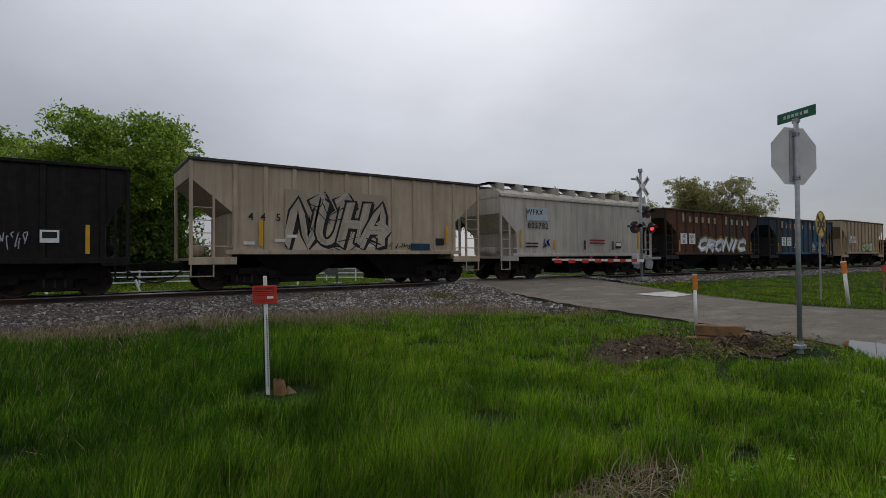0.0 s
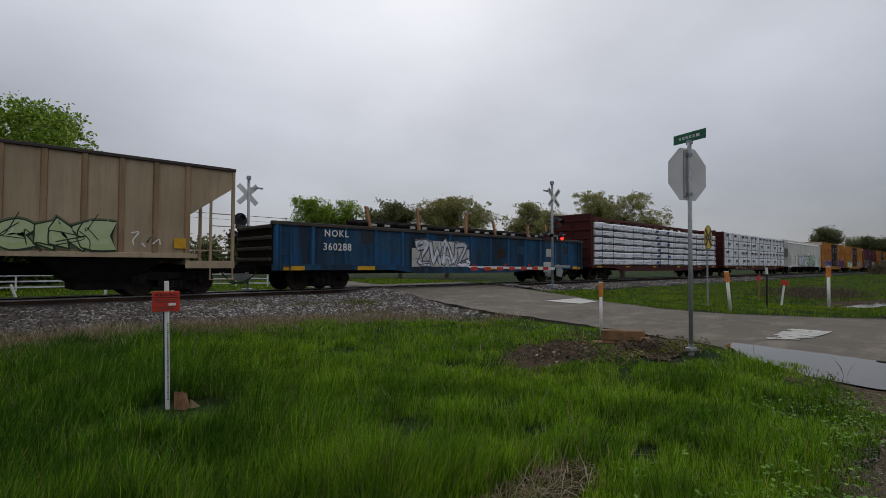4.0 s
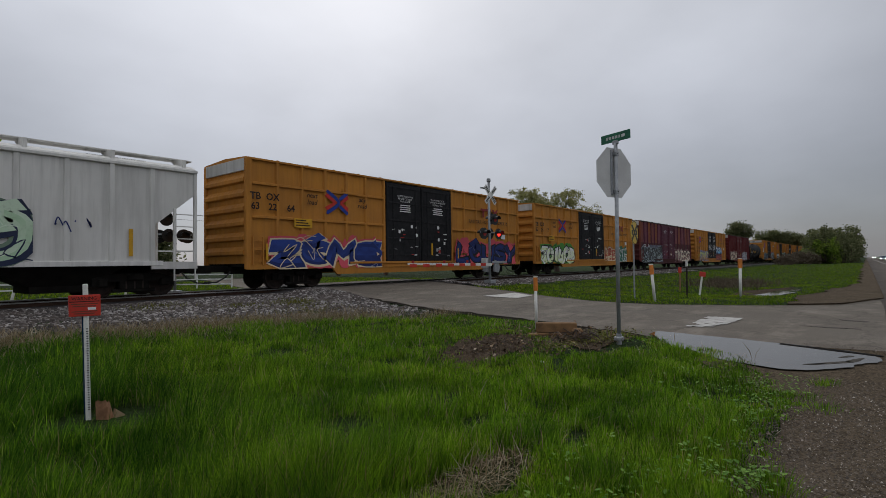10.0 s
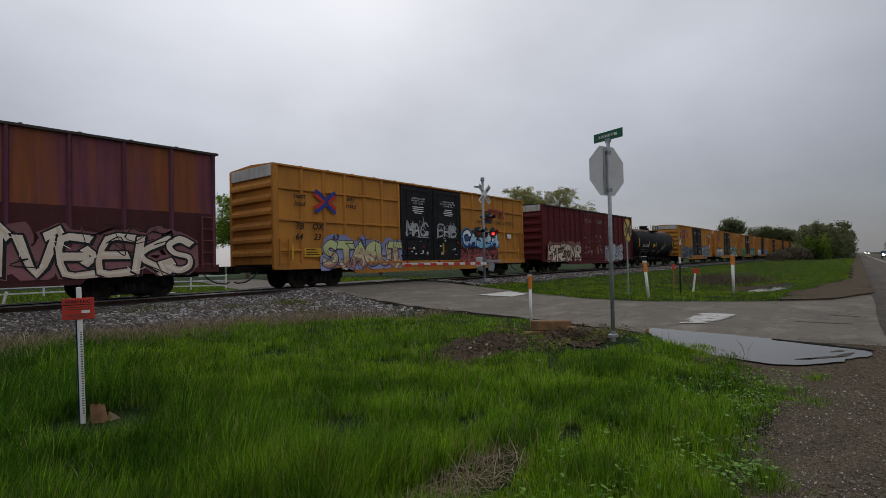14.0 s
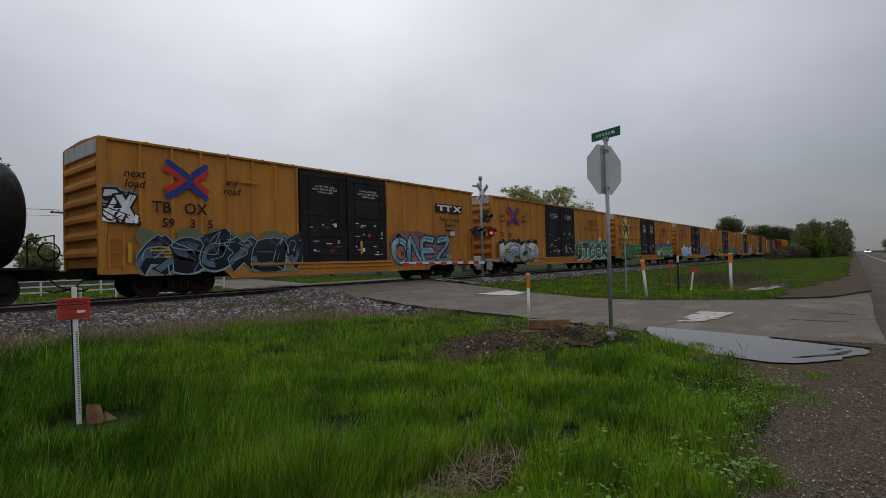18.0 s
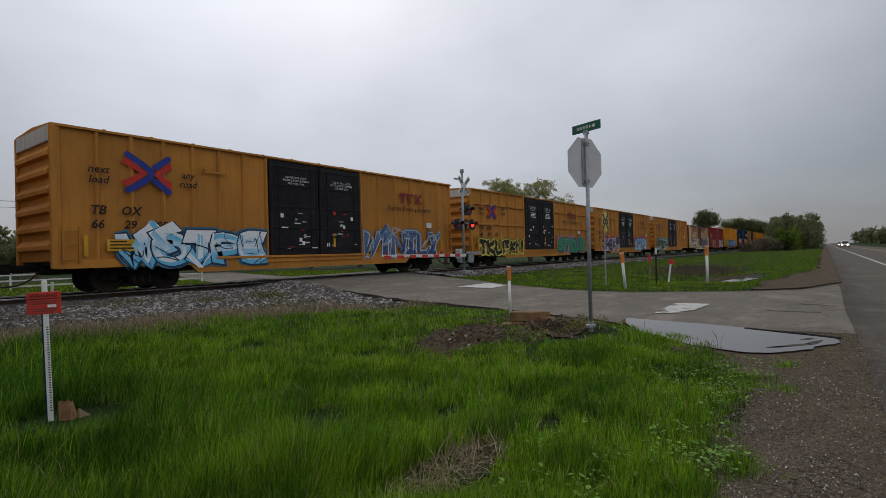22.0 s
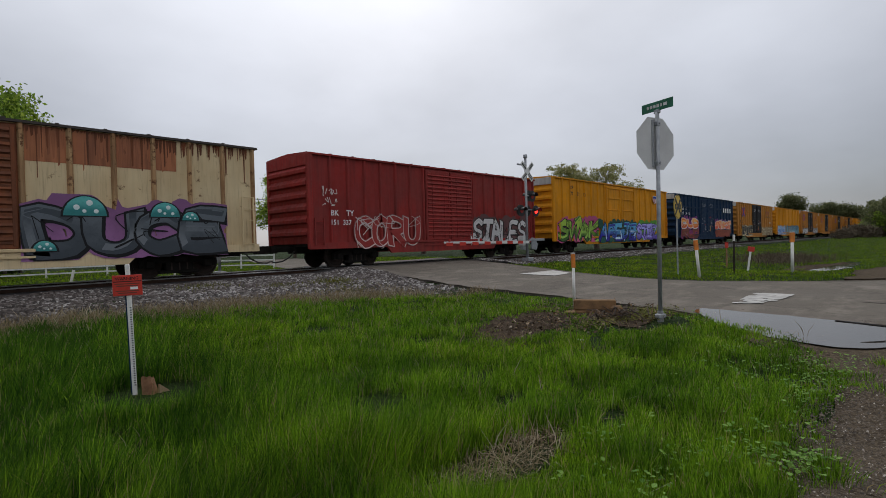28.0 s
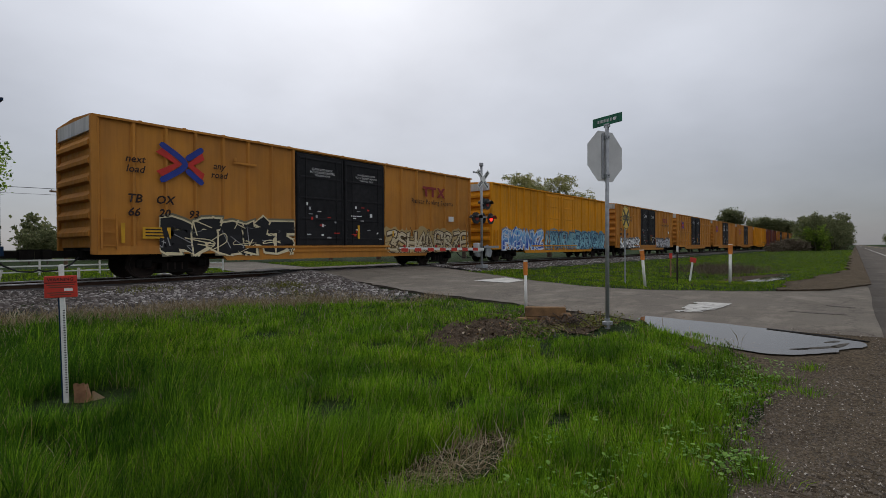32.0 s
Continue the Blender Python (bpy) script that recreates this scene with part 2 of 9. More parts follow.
def raw_mesh(name, verts, faces_size, faces, smooth=False):
    """A big mesh straight from arrays; all faces have the same number of corners."""
    me = bpy.data.meshes.new(name)
    verts = np.asarray(verts, np.float32)
    faces = np.asarray(faces, np.int32).reshape(-1, faces_size)
    me.vertices.add(len(verts))
    me.vertices.foreach_set("co", verts.ravel())
    me.loops.add(faces.size)
    me.loops.foreach_set("vertex_index", faces.ravel())
    me.polygons.add(len(faces))
    me.polygons.foreach_set("loop_start", np.arange(0, faces.size, faces_size, dtype=np.int32))
    if smooth:
        me.polygons.foreach_set("use_smooth", np.ones(len(faces), bool))
    me.update(calc_edges=True)
    me.validate()
    return me


def part(name, geo, mat, parent=None, label="", at=None, smooth=False):
    """Links one mesh (or a Geo) as a part under parent."""
    me = geo.mesh(name, smooth) if isinstance(geo, Geo) else geo
    if mat and not me.materials:
        me.materials.append(MATS[mat] if isinstance(mat, str) else mat)
    ob = new(name, me)
    if parent:
        ob.parent = parent
    if at is not None:
        ob.matrix_local = at if isinstance(at, Matrix) else Matrix.Translation(at)
    return tagged(ob, label)


def thing(name, label, category, m=None, group="", kind=""):
    ob = new(name)
    ob.empty_display_size = 0.2
    if m is not None:
        ob.matrix_world = m
    return tagged(ob, label, category, group, kind)


TEXTS = {}


def text_mesh(body, size=1.0, bold=0.0, spacing=1.0):
    """Built-in font, flat on the xz plane, facing -y, standing on z = 0 and centred on x."""
    key = (body, size, bold, spacing)
    if key not in TEXTS:
        cu = bpy.data.curves.new("lettering", "FONT")
        cu.body, cu.size, cu.offset, cu.align_x, cu.resolution_u = body, size / 0.7, bold, "CENTER", 2
        cu.space_character = spacing
        ob = bpy.data.objects.new("lettering", cu)
        me = bpy.data.meshes.new_from_object(ob)
        me.transform(Euler((radians(90), 0, 0)).to_matrix().to_4x4())
        bpy.data.objects.remove(ob)
        me.name = "lettering"
        TEXTS[key] = me
    return TEXTS[key].copy()

RAIL = 0.30            # top of the rails
TRACK_Y = 19.0         # middle of the track

surface("steel_dark", (0.016, 0.014, 0.012), (0.007, 0.006, 0.0055), 3.0, 30, 0.85, 0.0, 0.3, spec=0.12)
surface("rust_steel", (0.045, 0.029, 0.022), (0.018, 0.013, 0.011), 5.0, 50, 0.8, 0.2, 0.3)
surface("rail_side", (0.055, 0.032, 0.022), (0.025, 0.016, 0.012), 2.0, 40, 0.9, 0.0, spec=0.1)
surface("rail_head", (0.42, 0.41, 0.40), (0.25, 0.24, 0.23), 2.0, 60, 0.32, 0.9, 0.05)
surface("galvanised", (0.36, 0.375, 0.39), (0.25, 0.26, 0.275), 9.0, 80, 0.5, 0.35, 0.1)
surface("sign_back", (0.60, 0.60, 0.59), (0.46, 0.46, 0.455), 2.5, 60, 0.55, 0.0, 0.05)
surface("white_plastic", (0.78, 0.78, 0.76), (0.62, 0.61, 0.57), 5.0, 60, 0.5, 0, 0.05)
surface("white_board", (0.72, 0.73, 0.72), (0.5, 0.51, 0.49), 4.0, 40, 0.6, 0, 0.1)
surface("orange_band", (0.75, 0.24, 0.03), (0.5, 0.16, 0.03), 9.0, 80, 0.4, 0, 0.05)
surface("red_plate", (0.60, 0.040, 0.022), (0.42, 0.030, 0.018), 5.0, 60, 0.4, 0, 0.05)
surface("green_plate", (0.015, 0.16, 0.085), (0.01, 0.11, 0.06), 5.0, 60, 0.4, 0, 0.05)
surface("yellow_plate", (0.72, 0.50, 0.06), (0.55, 0.38, 0.05), 5.0, 60, 0.4, 0, 0.05)
surface("black_plate", (0.02, 0.02, 0.02), (0.012, 0.012, 0.012), 5.0, 60, 0.45, 0, 0.05)
surface("tie_wood", (0.085, 0.062, 0.048), (0.04, 0.03, 0.025), 3.0, 50, 0.9, 0, 0.5)
surface("bark", (0.12, 0.09, 0.065), (0.05, 0.038, 0.03), 4.0, 25, 0.95, 0, 0.8)
surface("split_wood", (0.36, 0.19, 0.10), (0.17, 0.085, 0.045), 6.0, 40, 0.85, 0, 0.5)
surface("old_wood", (0.19, 0.12, 0.07), (0.08, 0.05, 0.032), 5.0, 40, 0.9, 0, 0.5)
surface("culvert_wood", (0.26, 0.145, 0.065), (0.12, 0.07, 0.035), 6.0, 40, 0.9, 0, 0.5)
surface("rubber", (0.02, 0.02, 0.02), (0.012, 0.012, 0.012), 9.0, 60, 0.7, 0, 0.1)
surface("ballast_bed", (0.05, 0.043, 0.044), (0.017, 0.015, 0.016), 14.0, 45, 0.9, 0, 1.0, "Generated")
surface("plain_white", (0.74, 0.74, 0.72), (0.60, 0.60, 0.58), 3.0, 50, 0.6, 0, 0.05)
plain("ink_black", (0.012, 0.012, 0.012))
plain("ink_white", (0.78, 0.78, 0.78), 0.6, 0.85)
plain("ink_red", (0.42, 0.035, 0.03))
plain("ink_brown", (0.16, 0.055, 0.035))
glow("lamp_red", (1.0, 0.03, 0.02), 2.6)
glow("head_lamp", (1.0, 0.93, 0.78), 14.0)


def stones_material(name, stops, dust):
    m, n, l, b = material(name)
    gi = n.new("ShaderNodeNewGeometry")
    r = n.new("ShaderNodeValToRGB")
    for k, (p, c) in enumerate(stops):
        el = r.color_ramp.elements[k] if k < 2 else r.color_ramp.elements.new(p)
        el.position, el.color = p, (*c, 1)
    r.color_ramp.elements[1].position = 0.35
    l.new(gi.outputs["Random Per Island"], r.inputs[0])
    vec = coords(n, l, shift=False)
    c = mixed(n, l, noise_node(n, l, vec, 0.9, 4, a=0, b=0.55), r.outputs[0], dust)
    l.new(c, b.inputs["Base Color"])
    b.inputs["Roughness"].default_value = 0.8


stones_material("stones", ((0.0, (0.018, 0.015, 0.014)), (0.35, (0.056, 0.048, 0.045)), (0.68, (0.142, 0.124, 0.118)), (1.0, (0.52, 0.50, 0.48))), (0.066, 0.046, 0.036))
stones_material("old_stones", ((0.0, (0.012, 0.010, 0.009)), (0.35, (0.036, 0.029, 0.026)), (0.75, (0.088, 0.072, 0.064)), (1.0, (0.30, 0.28, 0.26))), (0.045, 0.031, 0.024))
stones_material("gravel", ((0.0, (0.022, 0.017, 0.013)), (0.35, (0.08, 0.063, 0.047)), (0.93, (0.165, 0.132, 0.095)), (1.0, (0.56, 0.52, 0.46))), (0.060, 0.046, 0.032))


def asphalt(name, color, patch, wet):
    m, n, l, b = material(name)
    vec = coords(n, l, shift=False)
    big = noise_node(n, l, vec, 0.35, 5, 0.6)
    track = noise_node(n, l, coords(n, l, scale=(1.6, 0.25, 1), shift=False), 1.2, 4)
    grit = noise_node(n, l, vec, 90, 2, lo=0.3, hi=0.7)
    c = mixed(n, l, big, patch, color)
    c = mixed(n, l, mixed(n, l, 0.45, track, big), c, shade(color, 0.6))
    c = mixed(n, l, noise_node(n, l, coords(n, l, scale=(0.5, 1.3, 1), shift=False), 0.7, 5, 0.6, lo=0.56, hi=0.68, a=0, b=0.6), c, shade(color, 1.45))
    c = mixed(n, l, noise_node(n, l, coords(n, l, scale=(1.0, 1.6, 1), shift=False), 0.85, 6, 0.7, lo=0.52, hi=0.66, a=0, b=0.55), c, shade(color, 1.6))
    c = mixed(n, l, noise_node(n, l, coords(n, l, scale=(1.3, 0.8, 1), shift=False), 1.4, 6, 0.7, lo=0.55, hi=0.68, a=0, b=0.6), c, shade(color, 0.5))
    c = mixed(n, l, 0.3, c, mixed(n, l, grit, shade(color, 0.55), shade(color, 1.5)))
    crack = n.new("ShaderNodeTexVoronoi")
    crack.feature = "DISTANCE_TO_EDGE"
    crack.inputs["Scale"].default_value = 0.38
    warp = n.new("ShaderNodeTexNoise")
    warp.inputs["Scale"].default_value = 2.2
    warp.inputs["Detail"].default_value = 5
    l.new(vec, warp.inputs["Vector"])
    add = n.new("ShaderNodeVectorMath")
    add.operation = "MULTIPLY_ADD"
    add.inputs[1].default_value = (0.9, 0.9, 0.9)
    l.new(warp.outputs["Color"], add.inputs[0])
    l.new(vec, add.inputs[2])
    l.new(add.outputs[0], crack.inputs["Vector"])
    mr = n.new("ShaderNodeMapRange")
    mr.inputs[1].default_value, mr.inputs[2].default_value = 0.004, 0.02
    mr.inputs[3].default_value, mr.inputs[4].default_value = 0.35, 0.0
    l.new(crack.outputs["Distance"], mr.inputs[0])
    c = mixed(n, l, mr.outputs[0], c, shade(color, 0.3))
    l.new(c, b.inputs["Base Color"])
    l.new(noise_node(n, l, vec, 0.6, 4, a=wet, b=0.95), b.inputs["Roughness"])
    b.inputs["Specular IOR Level"].default_value = 0.1
    bumped(n, l, b, grit, 0.35, 0.006)


asphalt("crossing_asphalt", (0.165, 0.145, 0.121), (0.086, 0.075, 0.063), 0.8)
asphalt("highway_asphalt", (0.112, 0.097, 0.082), (0.062, 0.053, 0.045), 0.8)


def ground_material():
    m, n, l, b = material("meadow")
    vec = coords(n, l, shift=False)
    c = mixed(n, l, noise_node(n, l, vec, 0.25, 5), (0.013, 0.030, 0.005), (0.026, 0.045, 0.009))
    c = mixed(n, l, noise_node(n, l, vec, 9, 6, 0.7, lo=0.3, hi=0.7, a=0, b=0.6), c, (0.014, 0.026, 0.006))
    soil = noise_node(n, l, vec, 0.8, 6, 0.65, lo=0.6, hi=0.7)
    c = mixed(n, l, soil, c, (0.05, 0.04, 0.022))
    l.new(c, b.inputs["Base Color"])
    b.inputs["Roughness"].default_value = 0.95
    b.inputs["Specular IOR Level"].default_value = 0.1
    bumped(n, l, b, noise_node(n, l, vec, 14, 5), 0.8, 0.06)


ground_material()


def soil_material(name, a, bcol, scale):
    m, n, l, b = material(name)
    vec = coords(n, l, shift=False)
    c = mixed(n, l, noise_node(n, l, vec, 1.3, 6, 0.65), a, bcol)
    grit = noise_node(n, l, vec, scale, 3, 0.6, lo=0.4, hi=0.75)
    c = mixed(n, l, grit, c, shade(a, 2.1))
    c = mixed(n, l, noise_node(n, l, vec, scale * 0.4, 4, lo=0.55, hi=0.7, a=0, b=0.7), c, shade(bcol, 0.5))
    l.new(c, b.inputs["Base Color"])
    l.new(noise_node(n, l, vec, 2.5, 3, a=0.75, b=0.98), b.inputs["Roughness"])
    b.inputs["Specular IOR Level"].default_value = 0.02
    bumped(n, l, b, grit, 0.7, 0.015)


soil_material("shoulder_gravel", (0.080, 0.063, 0.044), (0.040, 0.031, 0.022), 38)
soil_material("bare_earth", (0.052, 0.038, 0.026), (0.022, 0.017, 0.012), 22)
surface("wet_mud", (0.055, 0.047, 0.037), (0.030, 0.026, 0.021), 9.0, 50, 0.8, 0, 0.4, spec=0.2)
surface("wet_asphalt", (0.014, 0.013, 0.012), (0.008, 0.007, 0.007), 6.0, 50, 0.95, 0, 0.4, spec=0.05)


def water_material():
    m, n, l, b = material("puddle_water")
    vec = coords(n, l, shift=False)
    c = mixed(n, l, noise_node(n, l, vec, 1.2, 4), (0.035, 0.030, 0.023), (0.055, 0.047, 0.036))
    l.new(c, b.inputs["Base Color"])
    b.inputs["Roughness"].default_value = 0.015
    b.inputs["IOR"].default_value = 1.33
    bumped(n, l, b, noise_node(n, l, vec, 3.0, 2), 0.02, 0.01)


water_material()


def tinted(n, l, c, k):
    m = n.new("ShaderNodeMixRGB")
    m.blend_type = "MULTIPLY"
    m.inputs[0].default_value = 1.0
    l.new(c, m.inputs[1])
    m.inputs[2].default_value = (*k, 1)
    return m.outputs[0]


def leaf_material(name, stops, trans=0.25, patches=False):
    """Leaves or blades, each of its own tone."""
    m, n, l, b = material(name)
    gi = n.new("ShaderNodeNewGeometry")
    r = n.new("ShaderNodeValToRGB")
    for k, (p, c) in enumerate(stops):
        el = r.color_ramp.elements[k] if k < 2 else r.color_ramp.elements.new(p)
        el.position, el.color = p, (*c, 1)
    l.new(gi.outputs["Random Per Island"], r.inputs[0])
    vec = coords(n, l, shift=False)
    c = mixed(n, l, noise_node(n, l, vec, 0.6, 4, lo=0.35, hi=0.65, a=0, b=0.55), r.outputs[0], mixed(n, l, 0.5, r.outputs[0], shade(stops[0][1], 0.7)))
    if patches:
        c = mixed(n, l, noise_node(n, l, vec, 0.45, 5, 0.6, lo=0.42, hi=0.68, a=0, b=0.5), c, tinted(n, l, c, (1.35, 1.06, 0.8)))
        c = mixed(n, l, noise_node(n, l, vec, 1.5, 5, 0.65, lo=0.42, hi=0.62, a=0, b=0.9), c, tinted(n, l, c, (0.36, 0.46, 0.6)))
        c = mixed(n, l, noise_node(n, l, vec, 7.0, 3, 0.6, lo=0.45, hi=0.65, a=0, b=0.6), c, tinted(n, l, c, (0.5, 0.55, 0.6)))
    l.new(c, b.inputs["Base Color"])
    b.inputs["Roughness"].default_value = 0.6
    b.inputs["Specular IOR Level"].default_value = 0.1
    if trans:
        tr = n.new("ShaderNodeBsdfTranslucent")
        l.new(c, tr.inputs[0])
        mx = n.new("ShaderNodeMixShader")
        mx.inputs[0].default_value = trans
        l.new(b.outputs[0], mx.inputs[1])
        l.new(tr.outputs[0], mx.inputs[2])
        l.new(mx.outputs[0], n["Material Output"].inputs[0])


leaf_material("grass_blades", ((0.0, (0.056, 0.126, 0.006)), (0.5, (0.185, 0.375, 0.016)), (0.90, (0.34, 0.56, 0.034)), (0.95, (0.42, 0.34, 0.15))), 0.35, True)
# deep green, with the lens falloff on the left put into its colour
leaf_material("dimmed_blades", ((0.0, (0.022, 0.076, 0.006)), (0.55, (0.078, 0.185, 0.012)), (0.95, (0.145, 0.29, 0.020)), (0.975, (0.32, 0.26, 0.12))), 0.3, True)
leaf_material("verge_blades", ((0.0, (0.075, 0.145, 0.008)), (0.5, (0.19, 0.32, 0.014)), (0.93, (0.32, 0.46, 0.028)), (0.98, (0.30, 0.24, 0.11))), 0.3, True)
leaf_material("dry_blades", ((0.0, (0.13, 0.095, 0.05)), (0.6, (0.27, 0.21, 0.12)), (1.0, (0.46, 0.40, 0.29))), 0.2)
leaf_material("moss", ((0.0, (0.05, 0.055, 0.008)), (0.6, (0.12, 0.13, 0.015)), (1.0, (0.20, 0.19, 0.03))), 0.2)
leaf_material("leaf_litter", ((0.0, (0.02, 0.013, 0.008)), (0.6, (0.075, 0.045, 0.022)), (0.92, (0.19, 0.12, 0.06)), (1.0, (0.42, 0.36, 0.28))), 0.1)
leaf_material("weed_leaves", ((0.0, (0.07, 0.17, 0.02)), (1.0, (0.25, 0.42, 0.09))), 0.3)
leaf_material("spring_leaves", ((0.0, (0.075, 0.14, 0.022)), (0.5, (0.20, 0.31, 0.040)), (1.0, (0.42, 0.54, 0.085))), 0.5)
leaf_material("olive_leaves", ((0.0, (0.15, 0.15, 0.06)), (0.6, (0.31, 0.31, 0.12)), (1.0, (0.48, 0.45, 0.2))), 0.5)
leaf_material("dark_leaves", ((0.0, (0.075, 0.09, 0.042)), (0.6, (0.16, 0.18, 0.08)), (1.0, (0.28, 0.28, 0.14))), 0.5)
leaf_material("under_leaves", ((0.0, (0.045, 0.075, 0.018)), (0.6, (0.10, 0.16, 0.030)), (1.0, (0.20, 0.28, 0.05))), 0.4)
leaf_material("brush_twigs", ((0.0, (0.06, 0.045, 0.032)), (0.6, (0.12, 0.095, 0.065)), (1.0, (0.20, 0.165, 0.11))), 0.1)

# ---- the lie of the land ----
def steps(v, table):
    """A smooth run through (position, value) pairs."""
    xs, ys = [a for a, _ in table], [b for _, b in table]
    return np.interp(v, xs, ys)


NEAR_EDGE = [(-9, 2.0), (-0.3, 5.2), (1.2, 8.0), (2.7, 8.9), (5.6, 9.9), (8.8, 10.3), (11.2, 10.9), (15.7, 12.6), (21.0, 14.6), (60, 29)]
FAR_EDGE = [(-9, 24), (-0.3, 20.5), (0.5, 17.6), (2.1, 16.4), (4.7, 15.2), (6.5, 15.2), (9.0, 16.3), (14.0, 18.8), (21.0, 21.9), (60, 36)]


def road_z(y):
    return steps(y, [(4.5, 0.0), (8, 0.055), (12, 0.17), (16.2, 0.285), (21.8, 0.285), (26, 0.05), (34, -0.38), (60, -0.4)])


def land_z(x, y):
    """Height of the ground sheet."""
    base = steps(y, [(-14, -0.15), (-0.2, -0.02), (0.6, 0.0), (9.5, 0.0), (16.4, 0.10), (21.8, 0.10), (26.0, -0.42), (70, -0.45)])
    bumps = 0.02 * np.sin(1.7 * x + 0.6 * y) * np.sin(1.1 * y - 0.5 * x) + 0.012 * np.sin(4.1 * x - 2.3 * y)
    bumps = bumps * np.clip((y - 0.4) / 1.5, 0, 1)
    ditch = -0.22 * np.exp(-((y - 3.6 - 0.02 * x) / 2.6) ** 2) * np.clip((x - 19.0) / 4, 0, 1)
    hollow = -0.01 * np.exp(-((x - 1.5) ** 2 + (y - 4.9) ** 2) / 0.25)
    z = base + bumps + ditch + hollow
    # sink below the crossing road and the highway
    a, b = steps(y, NEAR_EDGE), steps(y, FAR_EDGE)
    inside = np.minimum(x - a, b - x)
    k = np.clip((inside + 0.5) / 0.5, 0, 1)
    z = z * (1 - k) + (road_z(y) - 0.07) * k
    return np.where(y < -0.25, np.minimum(z, -0.08), z)


def spread(*runs):
    out = []
    for a, b, n in runs:
        out += list(np.linspace(a, b, n, endpoint=False))
    return np.array(out + [runs[-1][1]])


gx = spread((-2600, -60, 14), (-60, -10, 26), (-10, 36, 116), (36, 120, 42), (120, 2600, 26))
gy = spread((-2600, -40, 14), (-40, -2, 14), (-2, 28, 100), (28, 80, 20), (80, 2600, 18))
GX, GY = np.meshgrid(gx, gy, indexing="ij")
GZ = land_z(GX, GY)
idx = np.arange(GX.size).reshape(GX.shape)
quads = np.stack([idx[:-1, :-1], idx[1:, :-1], idx[1:, 1:], idx[:-1, 1:]], -1)
ground_mesh = raw_mesh("ground", np.stack([GX, GY, GZ], -1).reshape(-1, 3), 4, quads, True)
ground = tagged(part("ground", ground_mesh, "meadow"), "uneven green meadow ground around the railway", "ground", kind="structure")


def sheet(name, us, vs, fn, mat, label, category, kind="structure", thick=0.05):
    """A slab over a grid of (u, v), with skirts down its sides."""
    U, V = np.meshgrid(us, vs, indexing="ij")
    P = fn(U, V)
    n, m = U.shape
    ids = np.arange(n * m).reshape(n, m)
    fs = np.stack([ids[:-1, :-1], ids[1:, :-1], ids[1:, 1:], ids[:-1, 1:]], -1).reshape(-1, 4)
    rim = np.concatenate([ids[:, 0], ids[-1, 1:], ids[::-1, -1][1:], ids[0, ::-1][1:-1]])
    pts = P.reshape(-1, 3)
    low = pts[rim] - np.array([0, 0, thick])
    k = n * m + np.arange(len(rim))
    skirt = np.stack([rim, np.roll(rim, -1), np.roll(k, -1), k], -1)
    me = raw_mesh(name, np.concatenate([pts, low]), 4, np.concatenate([fs, skirt]), False)
    return tagged(part(name, me, mat), label, category, kind=kind)


def crossing_point(u, v):
    a, b = steps(v, NEAR_EDGE), steps(v, FAR_EDGE)
    wob = 0.10 * np.sin(3.1 * v) * np.sin(1.3 * v + 1) + 0.06 * np.sin(7.7 * v)
    x = a + wob * (u < 0.02) + 0.7 * wob * (u > 0.98) + (b - a) * u
    z = road_z(v) + 0.05 * (1 - (2 * u - 1) ** 2) * np.clip((v - 2) / 6, 0, 1) * np.clip((17 - v) / 4, 0, 1)
    return np.stack([x, v + 0 * u, z - 0.012 * np.exp(-((u - 0.1) / 0.1) ** 2)], -1)


sheet("road", np.linspace(0, 1, 15), spread((-0.8, 30, 92), (30, 60, 8)), crossing_point, "crossing_asphalt",
                      "worn grey asphalt side road rising over the rails", "road")
highway = sheet("highway", spread((-2500, -40, 20), (-40, 80, 60), (80, 2500, 40)), np.linspace(-10.6, -0.3, 12),
                lambda u, v: np.stack([u, v + 0.018 * np.sin(2.3 * u) * (v > -0.5) + 0.012 * np.sin(5.9 * u) * (v > -0.5), 0.0 * u + 0.012 * np.cos((v + 5.5) / 5.5)], -1),
                "highway_asphalt", "two-lane highway of brownish worn asphalt", "road")
surface("road_white", (0.50, 0.49, 0.46), (0.27, 0.26, 0.24), 5.0, 30, 0.7, 0, 0.1, "Object")
surface("road_yellow", (0.62, 0.45, 0.06), (0.4, 0.3, 0.06), 5.0, 30, 0.7, 0, 0.1, "Object")


def flat(name, poly, z, mat, label, category, kind="structure", thick=0.004):
    """A thin flat patch; poly in plan, z a height or a function of (x, y)."""
    f = z if callable(z) else (lambda x, y: z)
    n = len(poly)
    g = Geo()
    g.add([(x, y, f(x, y)) for x, y in poly] + [(x, y, f(x, y) - thick) for x, y in poly],
          [tuple(range(n)), tuple(range(2 * n - 1, n - 1, -1))] + [(i, n + i, n + (i + 1) % n, (i + 1) % n) for i in range(n)])
    return tagged(part(name, g, mat), label, category, kind=kind)


def on_road(x, y):
    a, b = float(steps(y, NEAR_EDGE)), float(steps(y, FAR_EDGE))
    u = (x - a) / (b - a)
    return float(crossing_point(np.array(u), np.array(y))[2]) + 0.006


flat("edge_line", [(-300, -2.68), (2500, -2.68), (2500, -2.53), (-300, -2.53)], 0.022, "road_white", "white edge line along the highway", "road marking")
flat("centre_line", [(-300, -6.35), (2500, -6.35), (2500, -6.22), (-300, -6.22)], 0.022, "road_yellow", "yellow centre line of the highway", "road marking")
